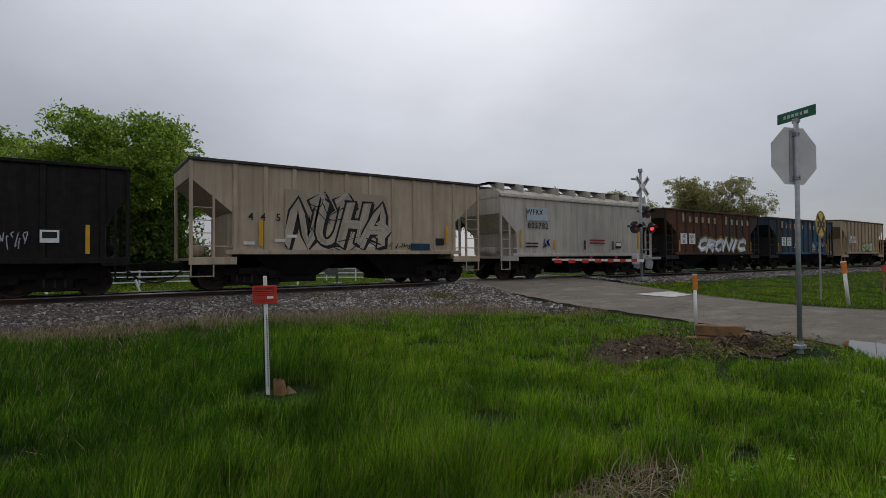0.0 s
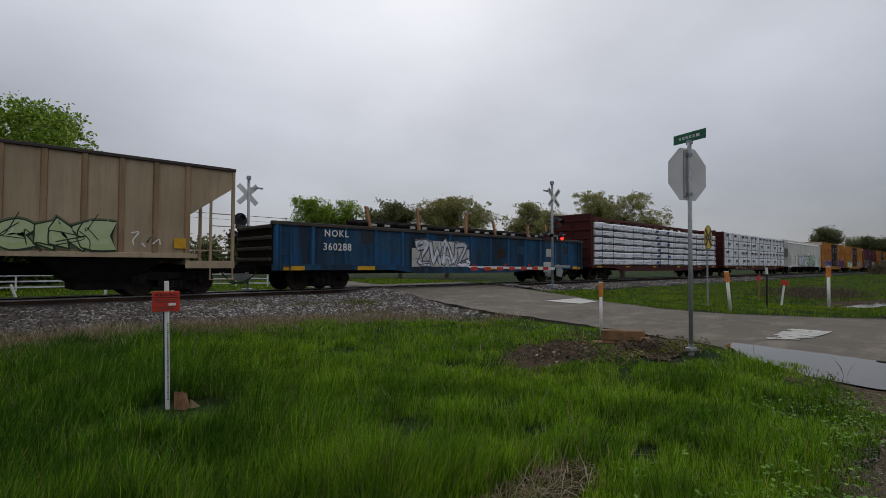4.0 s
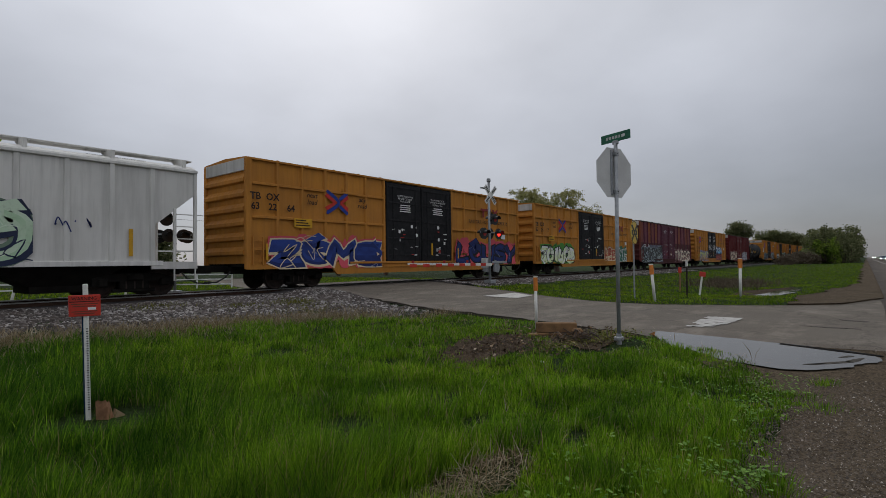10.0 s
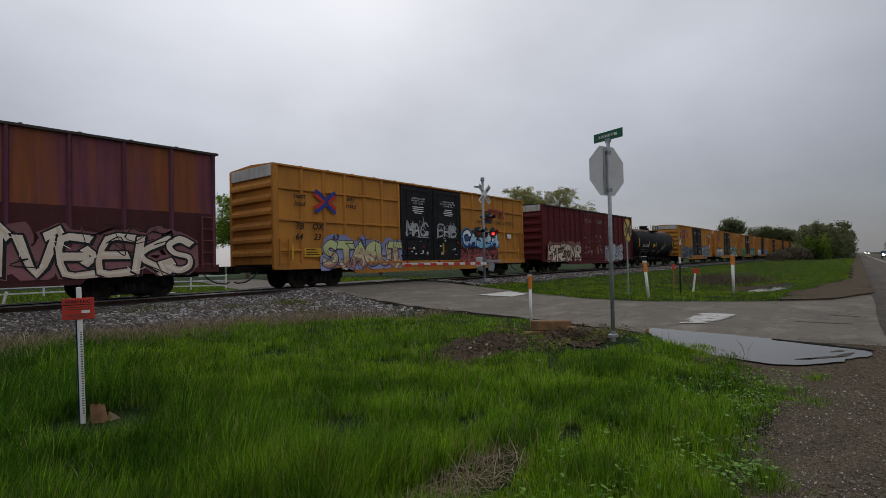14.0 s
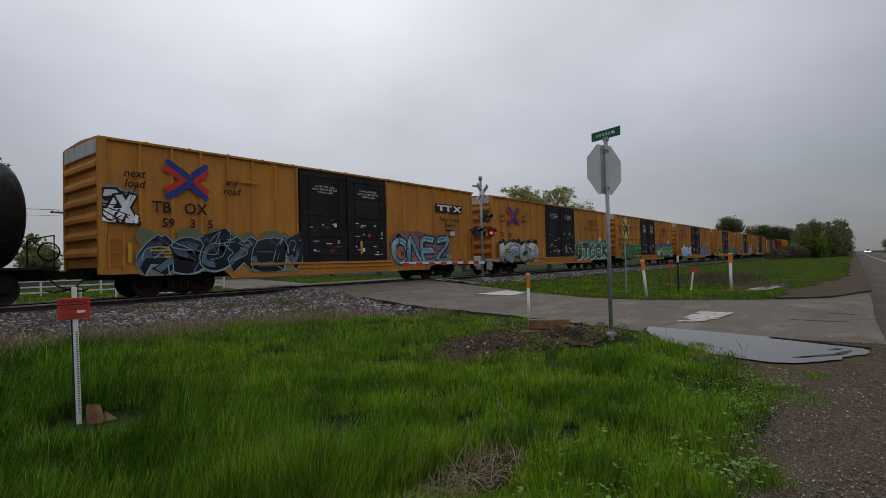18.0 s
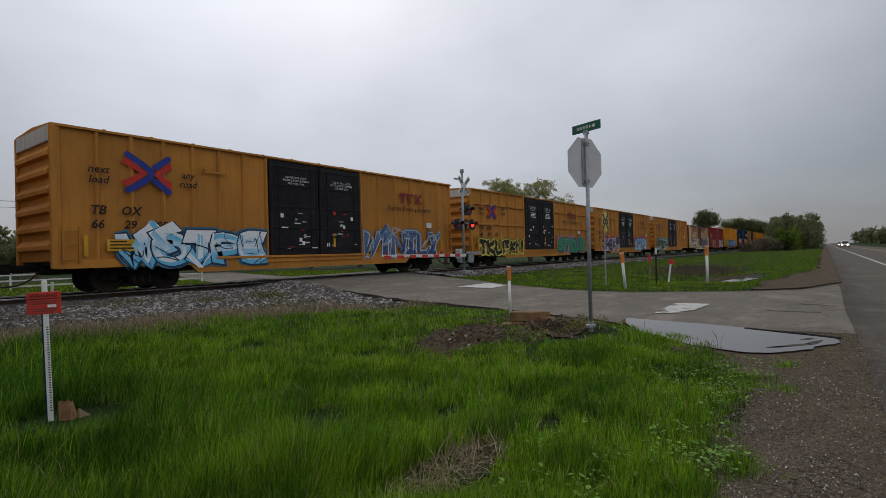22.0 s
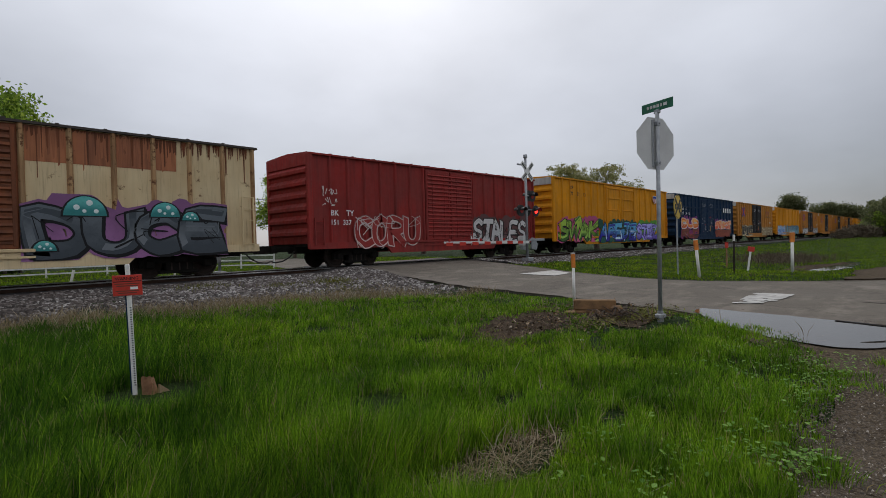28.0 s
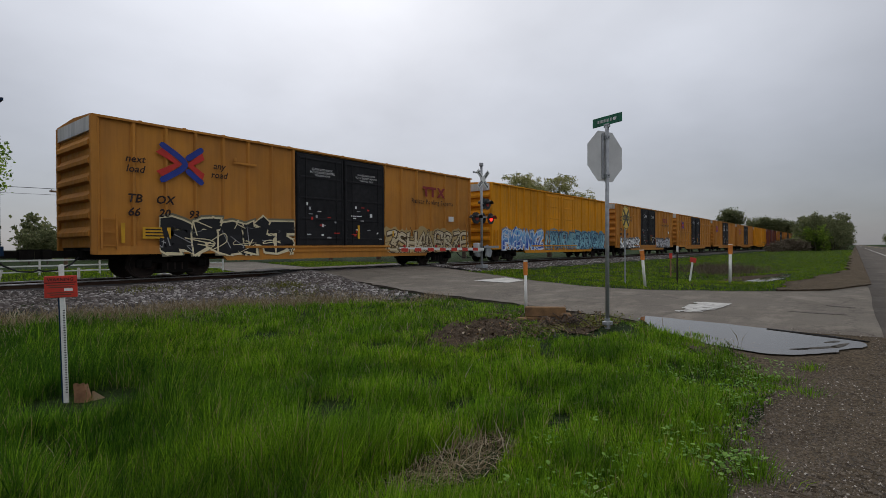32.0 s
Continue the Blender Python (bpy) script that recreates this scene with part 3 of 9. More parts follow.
flat("stop_line", [(13.75, 9.62), (13.95, 8.45), (15.45, 8.75), (16.1, 9.85)], lambda x, y: on_road(x, y) + 0.012, "road_white", "white stop line before the railway crossing", "road marking")


def blob(cx, cy, rx, ry, n=28, wob=0.18, seed=1, turn=0.0):
    rnd = random.Random(seed)
    ph = [rnd.uniform(0, 6.28) for _ in range(4)]
    out = []
    for k in range(n):
        q = 2 * math.pi * k / n
        r = 1 + wob * (math.sin(2 * q + ph[0]) + 0.7 * math.sin(3 * q + ph[1]) + 0.5 * math.sin(5 * q + ph[2]) + 0.35 * math.sin(9 * q + ph[3]))
        x, y = rx * r * math.cos(q), ry * r * math.sin(q)
        out.append((cx + x * math.cos(turn) - y * math.sin(turn), cy + x * math.sin(turn) + y * math.cos(turn)))
    return out


def worn_bar(name, corners, seed, label):
    """A worn painted bar of broken pieces on the road."""
    rnd = random.Random(seed)
    g = Geo()
    (ax, ay), (bx, by), (cx_, cy_), (dx, dy) = corners
    for i in range(14):
        for j in range(6):
            if rnd.random() < (0.62 - 0.08 * i if i < 7 else 0.05) + (0.12 if j in (0, 5) else 0.0):
                continue
            def at(u, v):
                x = (ax * (1 - u) + bx * u) * (1 - v) + (dx * (1 - u) + cx_ * u) * v
                y = (ay * (1 - u) + by * u) * (1 - v) + (dy * (1 - u) + cy_ * u) * v
                return x, y, on_road(x, y) + 0.006 + 0.0004 * ((i + 2 * j) % 5)
            k = [rnd.uniform(-0.02, 0.02) + d for d in (-0.012, -0.03, 0.012, -0.03, 0.012, 0.03, -0.012, 0.03)]
            g.add([at(i / 14 + k[0], j / 6 + k[1]), at((i + 1) / 14 + k[2], j / 6 + k[3]), at((i + 1) / 14 + k[4], (j + 1) / 6 + k[5]), at(i / 14 + k[6], (j + 1) / 6 + k[7])], [(0, 1, 2, 3)])
    return tagged(part(name, g, "road_white"), label, "road marking", kind="structure")


worn_bar("stop_bar", [(10.3, 2.66), (12.4, 2.70), (12.5, 2.06), (10.6, 2.16)], 4, "worn and broken white stop bar before the highway")

# puddle in the broken edge of the road, the gravel shoulder, bare patches
def ragged(poly, amp, seed, times=3):
    """Breaks each side of an outline into uneven steps."""
    rnd = random.Random(seed)
    for k in range(times):
        out = []
        for (ax, ay), (bx, by) in zip(poly, poly[1:] + poly[:1]):
            d = math.hypot(bx - ax, by - ay)
            o = rnd.uniform(-amp, amp) * min(1, d * 1.5)
            out += [(ax, ay), ((ax + bx) / 2 - (by - ay) / (d + 1e-6) * o, (ay + by) / 2 + (bx - ax) / (d + 1e-6) * o)]
        poly, amp = out, amp * 0.55
    return poly


flat("puddle", ragged([(9.35, 2.86), (9.2, 2.0), (8.98, 1.14), (8.8, 0.5), (8.55, -0.02), (8.1, -0.12), (7.8, 0.05), (7.47, 0.14), (7.15, 0.4), (6.9, 0.74), (7.05, 1.2), (7.3, 1.6), (7.75, 2.1), (8.3, 2.5), (8.9, 2.85)], 0.09, 5),
     0.031, "puddle_water", "shallow brown puddle at the broken edge of the road", "puddle")
shoulder = sheet("gravel_shoulder", spread((-60, -8, 20), (-8, 9.0, 60)), np.linspace(0, 1, 8),
                 lambda u, v: np.stack([u, -0.32 + v * (0.86 + 0.10 * np.sin(2.1 * u) + 0.07 * np.sin(5.3 * u + 1) + np.clip((u - 4.9) / 2.2, 0, 1) * 1.1),
                                        0.018 + 0.008 * np.sin(3 * u + 5 * v)], -1),
                 "shoulder_gravel", "loose brown gravel shoulder beside the highway", "gravel")
def far_shoulder(u, v):
    low = np.interp(u, [16.9, 17.6, 20.7], [1.3, 0.55, -0.4])
    top = 0.32 + 1.4 * np.clip((31 - u) / 11, 0, 1) + 0.12 * np.sin(1.3 * u) + 0.08 * np.sin(3.7 * u)
    return np.stack([u, low + v * (top - low), 0.040 - 0.004 * v + 0.005 * np.sin(3 * u + 5 * v)], -1)


sheet("gravel_shoulder", spread((16.9, 60, 80), (60, 400, 40)), np.linspace(0, 1, 6), far_shoulder,
      "shoulder_gravel", "loose brown gravel strip between the verge and the highway", "gravel")
flat("bare_patch", blob(6.35, 4.35, 1.25, 0.62, seed=3, turn=0.25), lambda x, y: float(land_z(np.array(x), np.array(y))) + 0.02, "bare_earth", "wet bare earth patch in the grass", "earth")
flat("bare_patch", blob(8.15, 3.75, 1.25, 0.75, seed=5, turn=0.6), lambda x, y: float(land_z(np.array(x), np.array(y))) + 0.024, "bare_earth", "trampled earth round the sign post", "earth")
flat("ditch_puddle", blob(25.2, 2.75, 2.6, 0.5, seed=8, turn=-0.12), -0.135, "puddle_water", "brown water standing in the ditch", "puddle")
flat("mud_bar", ragged([(8.95, 1.0), (8.72, 0.3), (8.5, -0.15), (8.43, -0.12), (8.62, 0.4), (8.85, 1.0)], 0.03, 61), 0.036, "wet_asphalt", "dark broken edge of asphalt in the puddle", "pothole")
flat("ditch_mud", blob(26.2, 3.1, 4.4, 0.9, seed=9, turn=-0.1), -0.150, "bare_earth", "muddy ditch bottom", "earth")
for cx_, cy_, rx, ry, sd in ((11.72, 0.55, 0.06, 0.36, 11), (13.2, 0.25, 0.10, 0.2, 15)):
    flat("pothole", blob(cx_, cy_, rx, ry, seed=sd, turn=-0.1, wob=0.28), lambda x, y: on_road(x, y) - 0.002, "wet_mud", "dark broken patch in the asphalt", "pothole")

for cx_, cy_, rx, ry, q_, sd in ((7.62, 0.34, 0.26, 0.05, -0.7, 21), (7.95, 0.14, 0.22, 0.045, -0.4, 22), (7.42, 0.50, 0.14, 0.03, -0.9, 23), (8.2, 0.22, 0.15, 0.03, -0.5, 24)):
    flat("mud_island", ragged(blob(cx_, cy_, rx, ry, 14, 0.2, sd, q_), 0.02, sd, 2), 0.0335, "wet_mud", "low mud island standing out of the puddle", "mud", thick=0.003)

# ---- ballast and track ----
def lump(x, y, s=1.0, k=0.0):
    """A smooth, uneven field between about -1 and 1."""
    return (np.sin(1.31 * s * x + 0.7 * s * y + k) * np.sin(0.9 * s * y - 0.43 * s * x + 2 * k) + 0.6 * np.sin(2.9 * s * x - 1.7 * s * y + 3 * k)
            * np.sin(2.3 * s * y + 1.2 * s * x + k) + 0.4 * np.sin(6.1 * s * x + 4.3 * s * y + k) * np.sin(5.2 * s * y - 3.7 * s * x)) / 1.6


def ballast_point(u, v):
    """v runs from the foot on the near side (0) over the top to the far foot (1)."""
    foot = steps(u, [(-60, 11.3), (3, 11.1), (6.5, 10.6), (8.6, 9.0), (10.2, 8.4), (11.5, 10.5), (12.5, 14.6), (19.5, 14.8), (22, 13.6), (60, 13.4)])
    y = np.where(v < 0.55, foot + (16.9 - foot) * v / 0.55, 16.9 + (25.2 - 16.9) * (v - 0.55) / 0.45)
    k = np.clip((y - foot) / (16.9 - foot), 0, 1)
    z = -0.02 + 0.18 * k ** 0.8
    z = np.where(y > 21.2, 0.16 - (y - 21.2) * 0.15, z)
    z = z + 0.025 * np.sin(2.3 * u + 1.9 * y) * np.sin(1.1 * u - 2.7 * y) * (k < 1)
    a, b = steps(y, NEAR_EDGE), steps(y, FAR_EDGE)
    inside = np.minimum(u - a, b - u)
    k2 = np.clip((inside + 2.2) / 1.6, 0, 1) * np.clip((y - 10.5) / 3, 0, 1)
    z = z * (1 - k2) + (road_z(y) + 0.03) * k2
    z = np.where(inside > -0.15, np.minimum(z, road_z(y) - 0.06), z)
    return np.stack([u, y, z], -1)


ballast = sheet("ballast", spread((-640, -120, 24), (-120, -12, 36), (-12, 34, 110), (34, 800, 80)), np.linspace(0, 1, 22), ballast_point, "ballast_bed",
                "bed of grey crushed stone under the rails", "ballast")


def scatter_stones():
    """Separate stones over the near slope of the ballast."""
    rng = np.random.default_rng(5)
    n = 58000
    u = np.where(np.arange(n) < 46000, rng.uniform(-11, 14.5, n), 18.5 + 42 * rng.random(n) ** 1.5)
    v = rng.uniform(-0.02, 0.55, n)
    p = ballast_point(u, np.clip(v, 0, 1))
    a = steps(p[:, 1], NEAR_EDGE)
    keep = (u < a - 0.1) | (u > steps(p[:, 1], FAR_EDGE) + 0.2)
    # thin out where grass has come in
    keep &= rng.random(n) < np.clip((v - 0.0) / 0.12 + 0.25, 0.2, 1)
    p = p[keep]
    n = len(p)
    base = np.array([(1, 0, -0.3), (-0.5, 0.87, -0.3), (-0.5, -0.87, -0.3), (0.6, 0.35, 0.5), (-0.6, 0.35, 0.5), (0, -0.7, 0.5)])
    tri = np.array([(0, 1, 3), (1, 4, 3), (1, 2, 4), (2, 5, 4), (2, 0, 5), (0, 3, 5), (3, 4, 5)])
    size = rng.uniform(0.022, 0.062, (n, 1, 1)) * np.where(p[:, :1, None] > 16, 1.5, 1.0) * rng.uniform(0.6, 1.3, (n, 1, 3))
    q = rng.uniform(0, 6.28, n)
    c, s = np.cos(q), np.sin(q)
    R = np.stack([np.stack([c, -s, 0 * c], -1), np.stack([s, c, 0 * c], -1), np.stack([0 * c, 0 * c, 1 + 0 * c], -1)], -2)
    vs = np.einsum("nij,nkj->nki", R, base[None] * size + rng.normal(0, 0.005, (n, 6, 3)))
    vs = vs + p[:, None, :] + np.array([0, 0, 0.016])
    fresh = rng.random(n) < np.clip((p[:, 0] - 1.0) / 5 + 0.3 * lump(p[:, 0], p[:, 1], 0.8), 0.12, 1.0)
    for mat, sel, label in (("stones", fresh, "loose grey and white crushed stones on the ballast slope"), ("old_stones", ~fresh, "old brown-grey crushed stones on the ballast slope")):
        me = raw_mesh("ballast_stones", vs[sel].reshape(-1, 3), 3, (tri[None] + 6 * np.arange(sel.sum())[:, None, None]))
        tagged(part("ballast_stones", me, mat), label, "stones", kind="stuff")


scatter_stones()

track = thing("railway_track", "single railway track with worn steel rails on dark timber ties", "railway track", kind="structure")
for s in (-1, 1):
    y = TRACK_Y + s * 0.755
    g = Geo().prism([(y - 0.07, 0.13), (y + 0.07, 0.13), (y + 0.07, 0.145), (y + 0.012, 0.165), (y + 0.012, 0.262), (y - 0.012, 0.262), (y - 0.012, 0.165), (y - 0.07, 0.145)], -640, 800, "x")
    rail = part("rail", g, "rail_side", track)
    g = Geo().prism([(y - 0.036, 0.262), (y + 0.036, 0.262), (y + 0.037, 0.288), (y + 0.028, RAIL), (y - 0.028, RAIL), (y - 0.037, 0.288)], -640, 800, "x")
    part("rail_head", g, "rail_head", rail)
tie = Geo().box(-0.115, 0.115, -1.3, 1.3, -0.09, 0.09, 0.012).mesh("tie")
tie.materials.append(MATS["tie_wood"])
for k in range(140):
    x = -22 + 0.52 * k
    if not 12.4 < x < 21.6:
        part("tie", tie, None, track, at=pose(x, TRACK_Y, 0.045, 0, 0, random.uniform(-1, 1)))

# ---- grass, weeds and stones ----
def turf(x, y):
    """How well grass grows at a place, 0 to 1."""
    g = np.ones_like(x)
    foot = steps(x, [(-60, 11.3), (3, 11.1), (6.5, 10.6), (8.6, 9.0), (10.2, 8.4), (11.5, 10.5)])
    near = steps(y, NEAR_EDGE) - 0.25 + 0.15 * lump(x, y, 2.0)
    g *= np.clip((near - x) / 0.3, 0, 1)
    g *= np.clip((foot + 0.45 * lump(x, y, 1.6) - 0.15 - y) / 1.5, 0, 1)
    edge = 0.44 + 0.07 * np.sin(2.1 * x) + 0.17 * lump(x, y, 2.6, 1.0) + np.clip((x - 5.6) / 2.5, 0, 1) * 0.9
    g *= np.clip((y - edge) / 0.22, 0.0, 1)
    for cx, cy, rx, ry, q in ((6.35, 4.35, 1.15, 0.5, 0.25), (8.2, 3.85, 1.05, 0.62, 0.6), (1.5, 4.93, 0.34, 0.26, 0), (2.62, 3.18, 0.26, 0.2, 0), (3.25, 2.35, 0.22, 0.13, 0.3),
                              (4.4, 3.6, 0.22, 0.1, 0.2), (0.2, 3.6, 0.2, 0.12, 0.1), (2.35, 1.78, 0.75, 0.19, -0.03), (3.4, 1.6, 0.3, 0.10, 0.3), (1.5, 4.7, 0.42, 0.5, 0), (2.45, 3.05, 0.4, 0.2, 0.2), (7.35, 3.25, 0.75, 0.32, 0.5), (7.9, 2.85, 0.4, 0.25, 0.3), (5.9, 3.0, 0.25, 0.1, 0.3), (0.6, 2.7, 0.3, 0.14, 0.4), (1.7, 2.9, 0.25, 0.12, 0.2), (3.6, 2.9, 0.3, 0.12, 0.1), (4.6, 4.6, 0.35, 0.14, 0.5), (3.9, 6.3, 0.5, 0.2, 0.3), (-0.6, 4.4, 0.4, 0.2, 0.1), (1.0, 3.9, 0.2, 0.1, 0), (5.2, 2.2, 0.2, 0.1, 0.4)):
        dx, dy = x - cx, y - cy
        u, v = dx * math.cos(q) + dy * math.sin(q), -dx * math.sin(q) + dy * math.cos(q)
        r = np.sqrt((u / rx) ** 2 + (v / ry) ** 2) + 0.22 * lump(x, y, 4.0)
        g *= np.clip((r - 0.8) / 0.4, 0.02, 1)
    return g


def blade_mesh(name, x, y, z, h, w, lean, rng):
    """Bent blades of two triangles each, widest at the bend, at the given feet."""
    n = len(x)
    q = rng.uniform(0, 6.283, n)
    ux, uy = np.cos(q), np.sin(q)
    if isinstance(lean, tuple):
        lx, ly = lean
    else:
        p = rng.uniform(0, 6.283, n)
        lx, ly = np.cos(p) * lean, np.sin(p) * lean
    v = np.empty((n, 4, 3), np.float32)
    v[:, 0] = np.stack([x, y, z - 0.01], -1)
    v[:, 1] = np.stack([x - ux * w + lx * 0.30, y - uy * w + ly * 0.30, z + h * 0.52], -1)
    v[:, 2] = np.stack([x + ux * w + lx * 0.30, y + uy * w + ly * 0.30, z + h * 0.52], -1)
    v[:, 3] = np.stack([x + lx, y + ly, z + h], -1)
    f = np.array([(0, 2, 1), (1, 2, 3)])
    return raw_mesh(name, v.reshape(-1, 3), 3, f[None] + 4 * np.arange(n)[:, None, None])


def meadow_grass():
    rng = np.random.default_rng(11)
    # tufts: each has its own height, spread and density, and its blades lean outwards
    m = 17500
    a = np.radians(rng.uniform(-8, 102, m))
    r = 1.95 * np.exp(rng.uniform(0, math.log(7.3), m))
    tx, ty = r * np.cos(a), r * np.sin(a)
    th = rng.lognormal(0, 0.22, m) * np.clip(1 + 0.34 * lump(tx, ty, 1.1, 1.7) + 0.46 * lump(tx, ty, 2.7, 0.6), 0.3, 1.9)
    tr = (0.030 + 0.010 * r) * rng.uniform(0.7, 1.7, m)
    thin = rng.random(m) < 0.10 + 0.25 * (lump(tx, ty, 1.7, 0.3) < -0.25)
    cnt = np.where(thin, 5, rng.integers(24, 46, m))
    idx = np.repeat(np.arange(m), cnt)
    n = len(idx)
    q, d = rng.uniform(0, 6.283, n), np.abs(rng.normal(0, 0.75, n))
    ox, oy = np.cos(q) * d, np.sin(q) * d
    x, y = tx[idx] + ox * tr[idx], ty[idx] + oy * tr[idx]
    g = turf(x, y)
    keep = rng.random(n) < g
    x, y, idx, g, ox, oy = x[keep], y[keep], idx[keep], g[keep], ox[keep], oy[keep]
    n = len(x)
    rr = np.hypot(x, y)
    tall = 0.148 + 0.085 * np.clip(lump(x, y, 0.8, 2.0), -0.5, 1)
    tall *= np.clip(1.12 - 0.12 * np.clip(x - 2.9, 0, 5), 0.5, 1.2) * np.clip(0.55 + 0.45 * g, 0.4, 1)
    tall *= np.clip(0.45 + (y - 0.5) * 0.35, 0.45, 1.0)
    tall *= np.clip(0.22 + 0.6 * np.hypot((x - 6.5) / 2.3, (y - 3.7) / 1.25), 0.3, 1.0) * np.clip(0.2 + 0.7 * np.hypot((x - 7.5) / 1.3, (y - 3.0) / 0.75), 0.3, 1.0)
    tall *= np.clip(0.25 + 0.75 * np.hypot((x - 2.3) / 0.95, (y - 1.6) / 0.42), 0.3, 1.0)      # trodden round the worn trail
    tall *= np.clip(0.3 + 0.7 * np.hypot((x - 1.45) / 0.5, (y - 4.55) / 0.6), 0.3, 1.0)
    h = tall * th[idx] * rng.uniform(0.55, 1.2, n)
    w = (0.0013 + 0.00034 * rr) * rng.uniform(0.55, 1.3, n)
    lx = h * (0.26 * ox + rng.normal(0, 0.16, n) + 0.10)
    ly = h * (0.26 * oy + rng.normal(0, 0.16, n))
    # two kinds grow mixed: a lighter one, and a deep green one, mostly leftward, darkened for lens falloff
    dimmed = rng.random(n) < np.clip(0.42 - (x - 0.40 * y) / 2.6 + 0.35 * lump(tx, ty, 0.7, 0.9)[idx], 0.06, 0.9)
    for name, mat, sel, label in (("grass", "grass_blades", ~dimmed, "long fresh green spring grass in uneven tufts"), ("lush_grass", "dimmed_blades", dimmed, "deep green grass in uneven tufts, darkened for lens falloff")):
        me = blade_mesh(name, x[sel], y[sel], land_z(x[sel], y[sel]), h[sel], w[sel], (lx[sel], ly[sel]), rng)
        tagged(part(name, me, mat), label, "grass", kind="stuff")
    # the rest of the meadow, behind and beside the place of the camera
    m = 34000
    a = np.radians(rng.uniform(-10, 190, m))
    r = 0.7 * np.exp(rng.uniform(0, math.log(20), m))
    x, y = r * np.cos(a), r * np.sin(a)
    ok = ((r < 1.95) | (a > math.radians(101))) & (rng.random(m) < turf(x, y)) & (np.hypot(x, y) > 0.6)
    x, y, r = x[ok], y[ok], r[ok]
    h = (0.13 + 0.05 * lump(x, y, 1.0)) * rng.uniform(0.5, 1.3, len(x)) * np.clip(r / 2.2, 0.3, 1.0)
    me = blade_mesh("meadow_grass", x, y, land_z(x, y), h, 0.004 + 0.0012 * r, h * 0.5, rng)
    tagged(part("meadow_grass", me, "grass_blades"), "green spring grass beside the gravel", "grass", kind="stuff")
    # tufts on their own in the gravel
    tx, ty, cnt = np.array([3.25, 3.4, 5.25, 5.6, 6.3, 2.7]), np.array([0.40, 0.45, 0.30, 0.42, 0.35, 0.42]), np.array([320, 200, 120, 100, 150, 90])
    k = np.repeat(np.arange(6), cnt)
    x, y = tx[k] + rng.normal(0, 0.075, len(k)), ty[k] + rng.normal(0, 0.05, len(k))
    h = rng.uniform(0.025, 0.085, len(k))
    me = blade_mesh("gravel_tufts", x, y, np.full(len(k), 0.02), h, rng.uniform(0.0015, 0.003, len(k)), (0.5 * (x - tx[k]) * h / 0.1, 0.5 * (y - ty[k]) * h / 0.1), rng)
    tagged(part("gravel_tufts", me, "grass_blades"), "small grass tufts standing in the gravel", "grass", kind="stuff")
    # straw: dead stems along the foot of the ballast and in the worn hollows
    m = 40000
    x = np.concatenate([rng.uniform(-7, 10, m // 2), 2.35 + rng.normal(0, 0.42, m // 8), rng.uniform(-6, 9, m // 8), rng.uniform(-2, 9, m // 4)])
    foot = steps(x, [(-60, 11.3), (3, 11.1), (6.5, 10.6), (8.6, 9.0), (10.2, 8.4)])
    y = np.concatenate([foot[:m // 2] + rng.normal(-0.5, 0.5, m // 2), 1.78 + rng.normal(0, 0.12, m // 8), 9.8 + rng.normal(0, 0.7, m // 8), rng.uniform(1.0, 9.5, m // 4)])
    ok = (x < steps(y, NEAR_EDGE) - 0.3) & ((turf(x, y) > 0.4) | (y < 2.2) | (y > 9)) & ((rng.random(m) < 0.35) | (np.arange(m) < m - m // 4)) & ((rng.random(m) < 0.22) | (np.arange(m) < m // 2) | (np.arange(m) > m // 2 + m // 8))
    x, y = x[ok], y[ok]
    n = len(x)
    h = rng.uniform(0.06, 0.24, n)
    low = (rng.random(n) < 0.55) | ((y < 2.2) & (rng.random(n) < 0.85))
    h[low] *= 0.3
    lean = np.where(low, rng.uniform(0.1, 0.3, n), h * 0.5)
    rr = np.hypot(x, y)
    me = blade_mesh("dry_grass", x, y, land_z(x, y) + 0.012, h, (0.0016 + 0.0003 * rr) * rng.uniform(0.6, 1.4, n), lean, rng)
    tagged(part("dry_grass", me, "dry_blades"), "dead straw stems lying among the green grass", "grass", kind="stuff")
    # the verge beyond the crossing
    m = 150000
    a = np.radians(rng.uniform(-2, 48, m))
    r = 13 * np.exp(rng.uniform(0, math.log(11), m))
    x, y = r * np.cos(a), r * np.sin(a)
    far = steps(y, FAR_EDGE) + 0.15 + 0.2 * lump(x, y, 1.5)
    top = steps(x, [(16, 14.6), (22, 13.2), (60, 12.8)]) + 0.4 * lump(x, y, 0.9)
    ok = (x > far) & (y < top) & (y > 0.30 + 1.4 * np.clip((31 - x) / 11, 0, 1) + 0.25 * lump(x, y, 0.9)) & (((x - 25.6) / 4.2) ** 2 + ((y - 2.85) / 0.75) ** 2 > 1)
    x, y, r = x[ok], y[ok], r[ok]
    n = len(x)
    h = (0.065 + 0.035 * lump(x, y, 0.9)) * rng.uniform(0.6, 1.4, n) * np.where((y > 10.5) & (x < 22), 1.7, 1.0)
    me = blade_mesh("verge_grass", x, y, land_z(x, y), h, 0.002 + 0.00045 * r, h * 0.4, rng)
    tagged(part("verge_grass", me, "verge_blades"), "mown green grass verge between track and highway", "grass", kind="stuff")
    # beyond the track
    m = 40000
    x, y = rng.uniform(-12, 40, m), rng.uniform(24, 52, m)
    ok = (x < steps(y, NEAR_EDGE) - 0.3) | (x > steps(y, FAR_EDGE) + 0.3)
    x, y = x[ok], y[ok]
    h = 0.13 * rng.uniform(0.6, 1.5, len(x))
    me = blade_mesh("field_grass", x, y, land_z(x, y), h, np.full(len(x), 0.03), h * 0.4, rng)
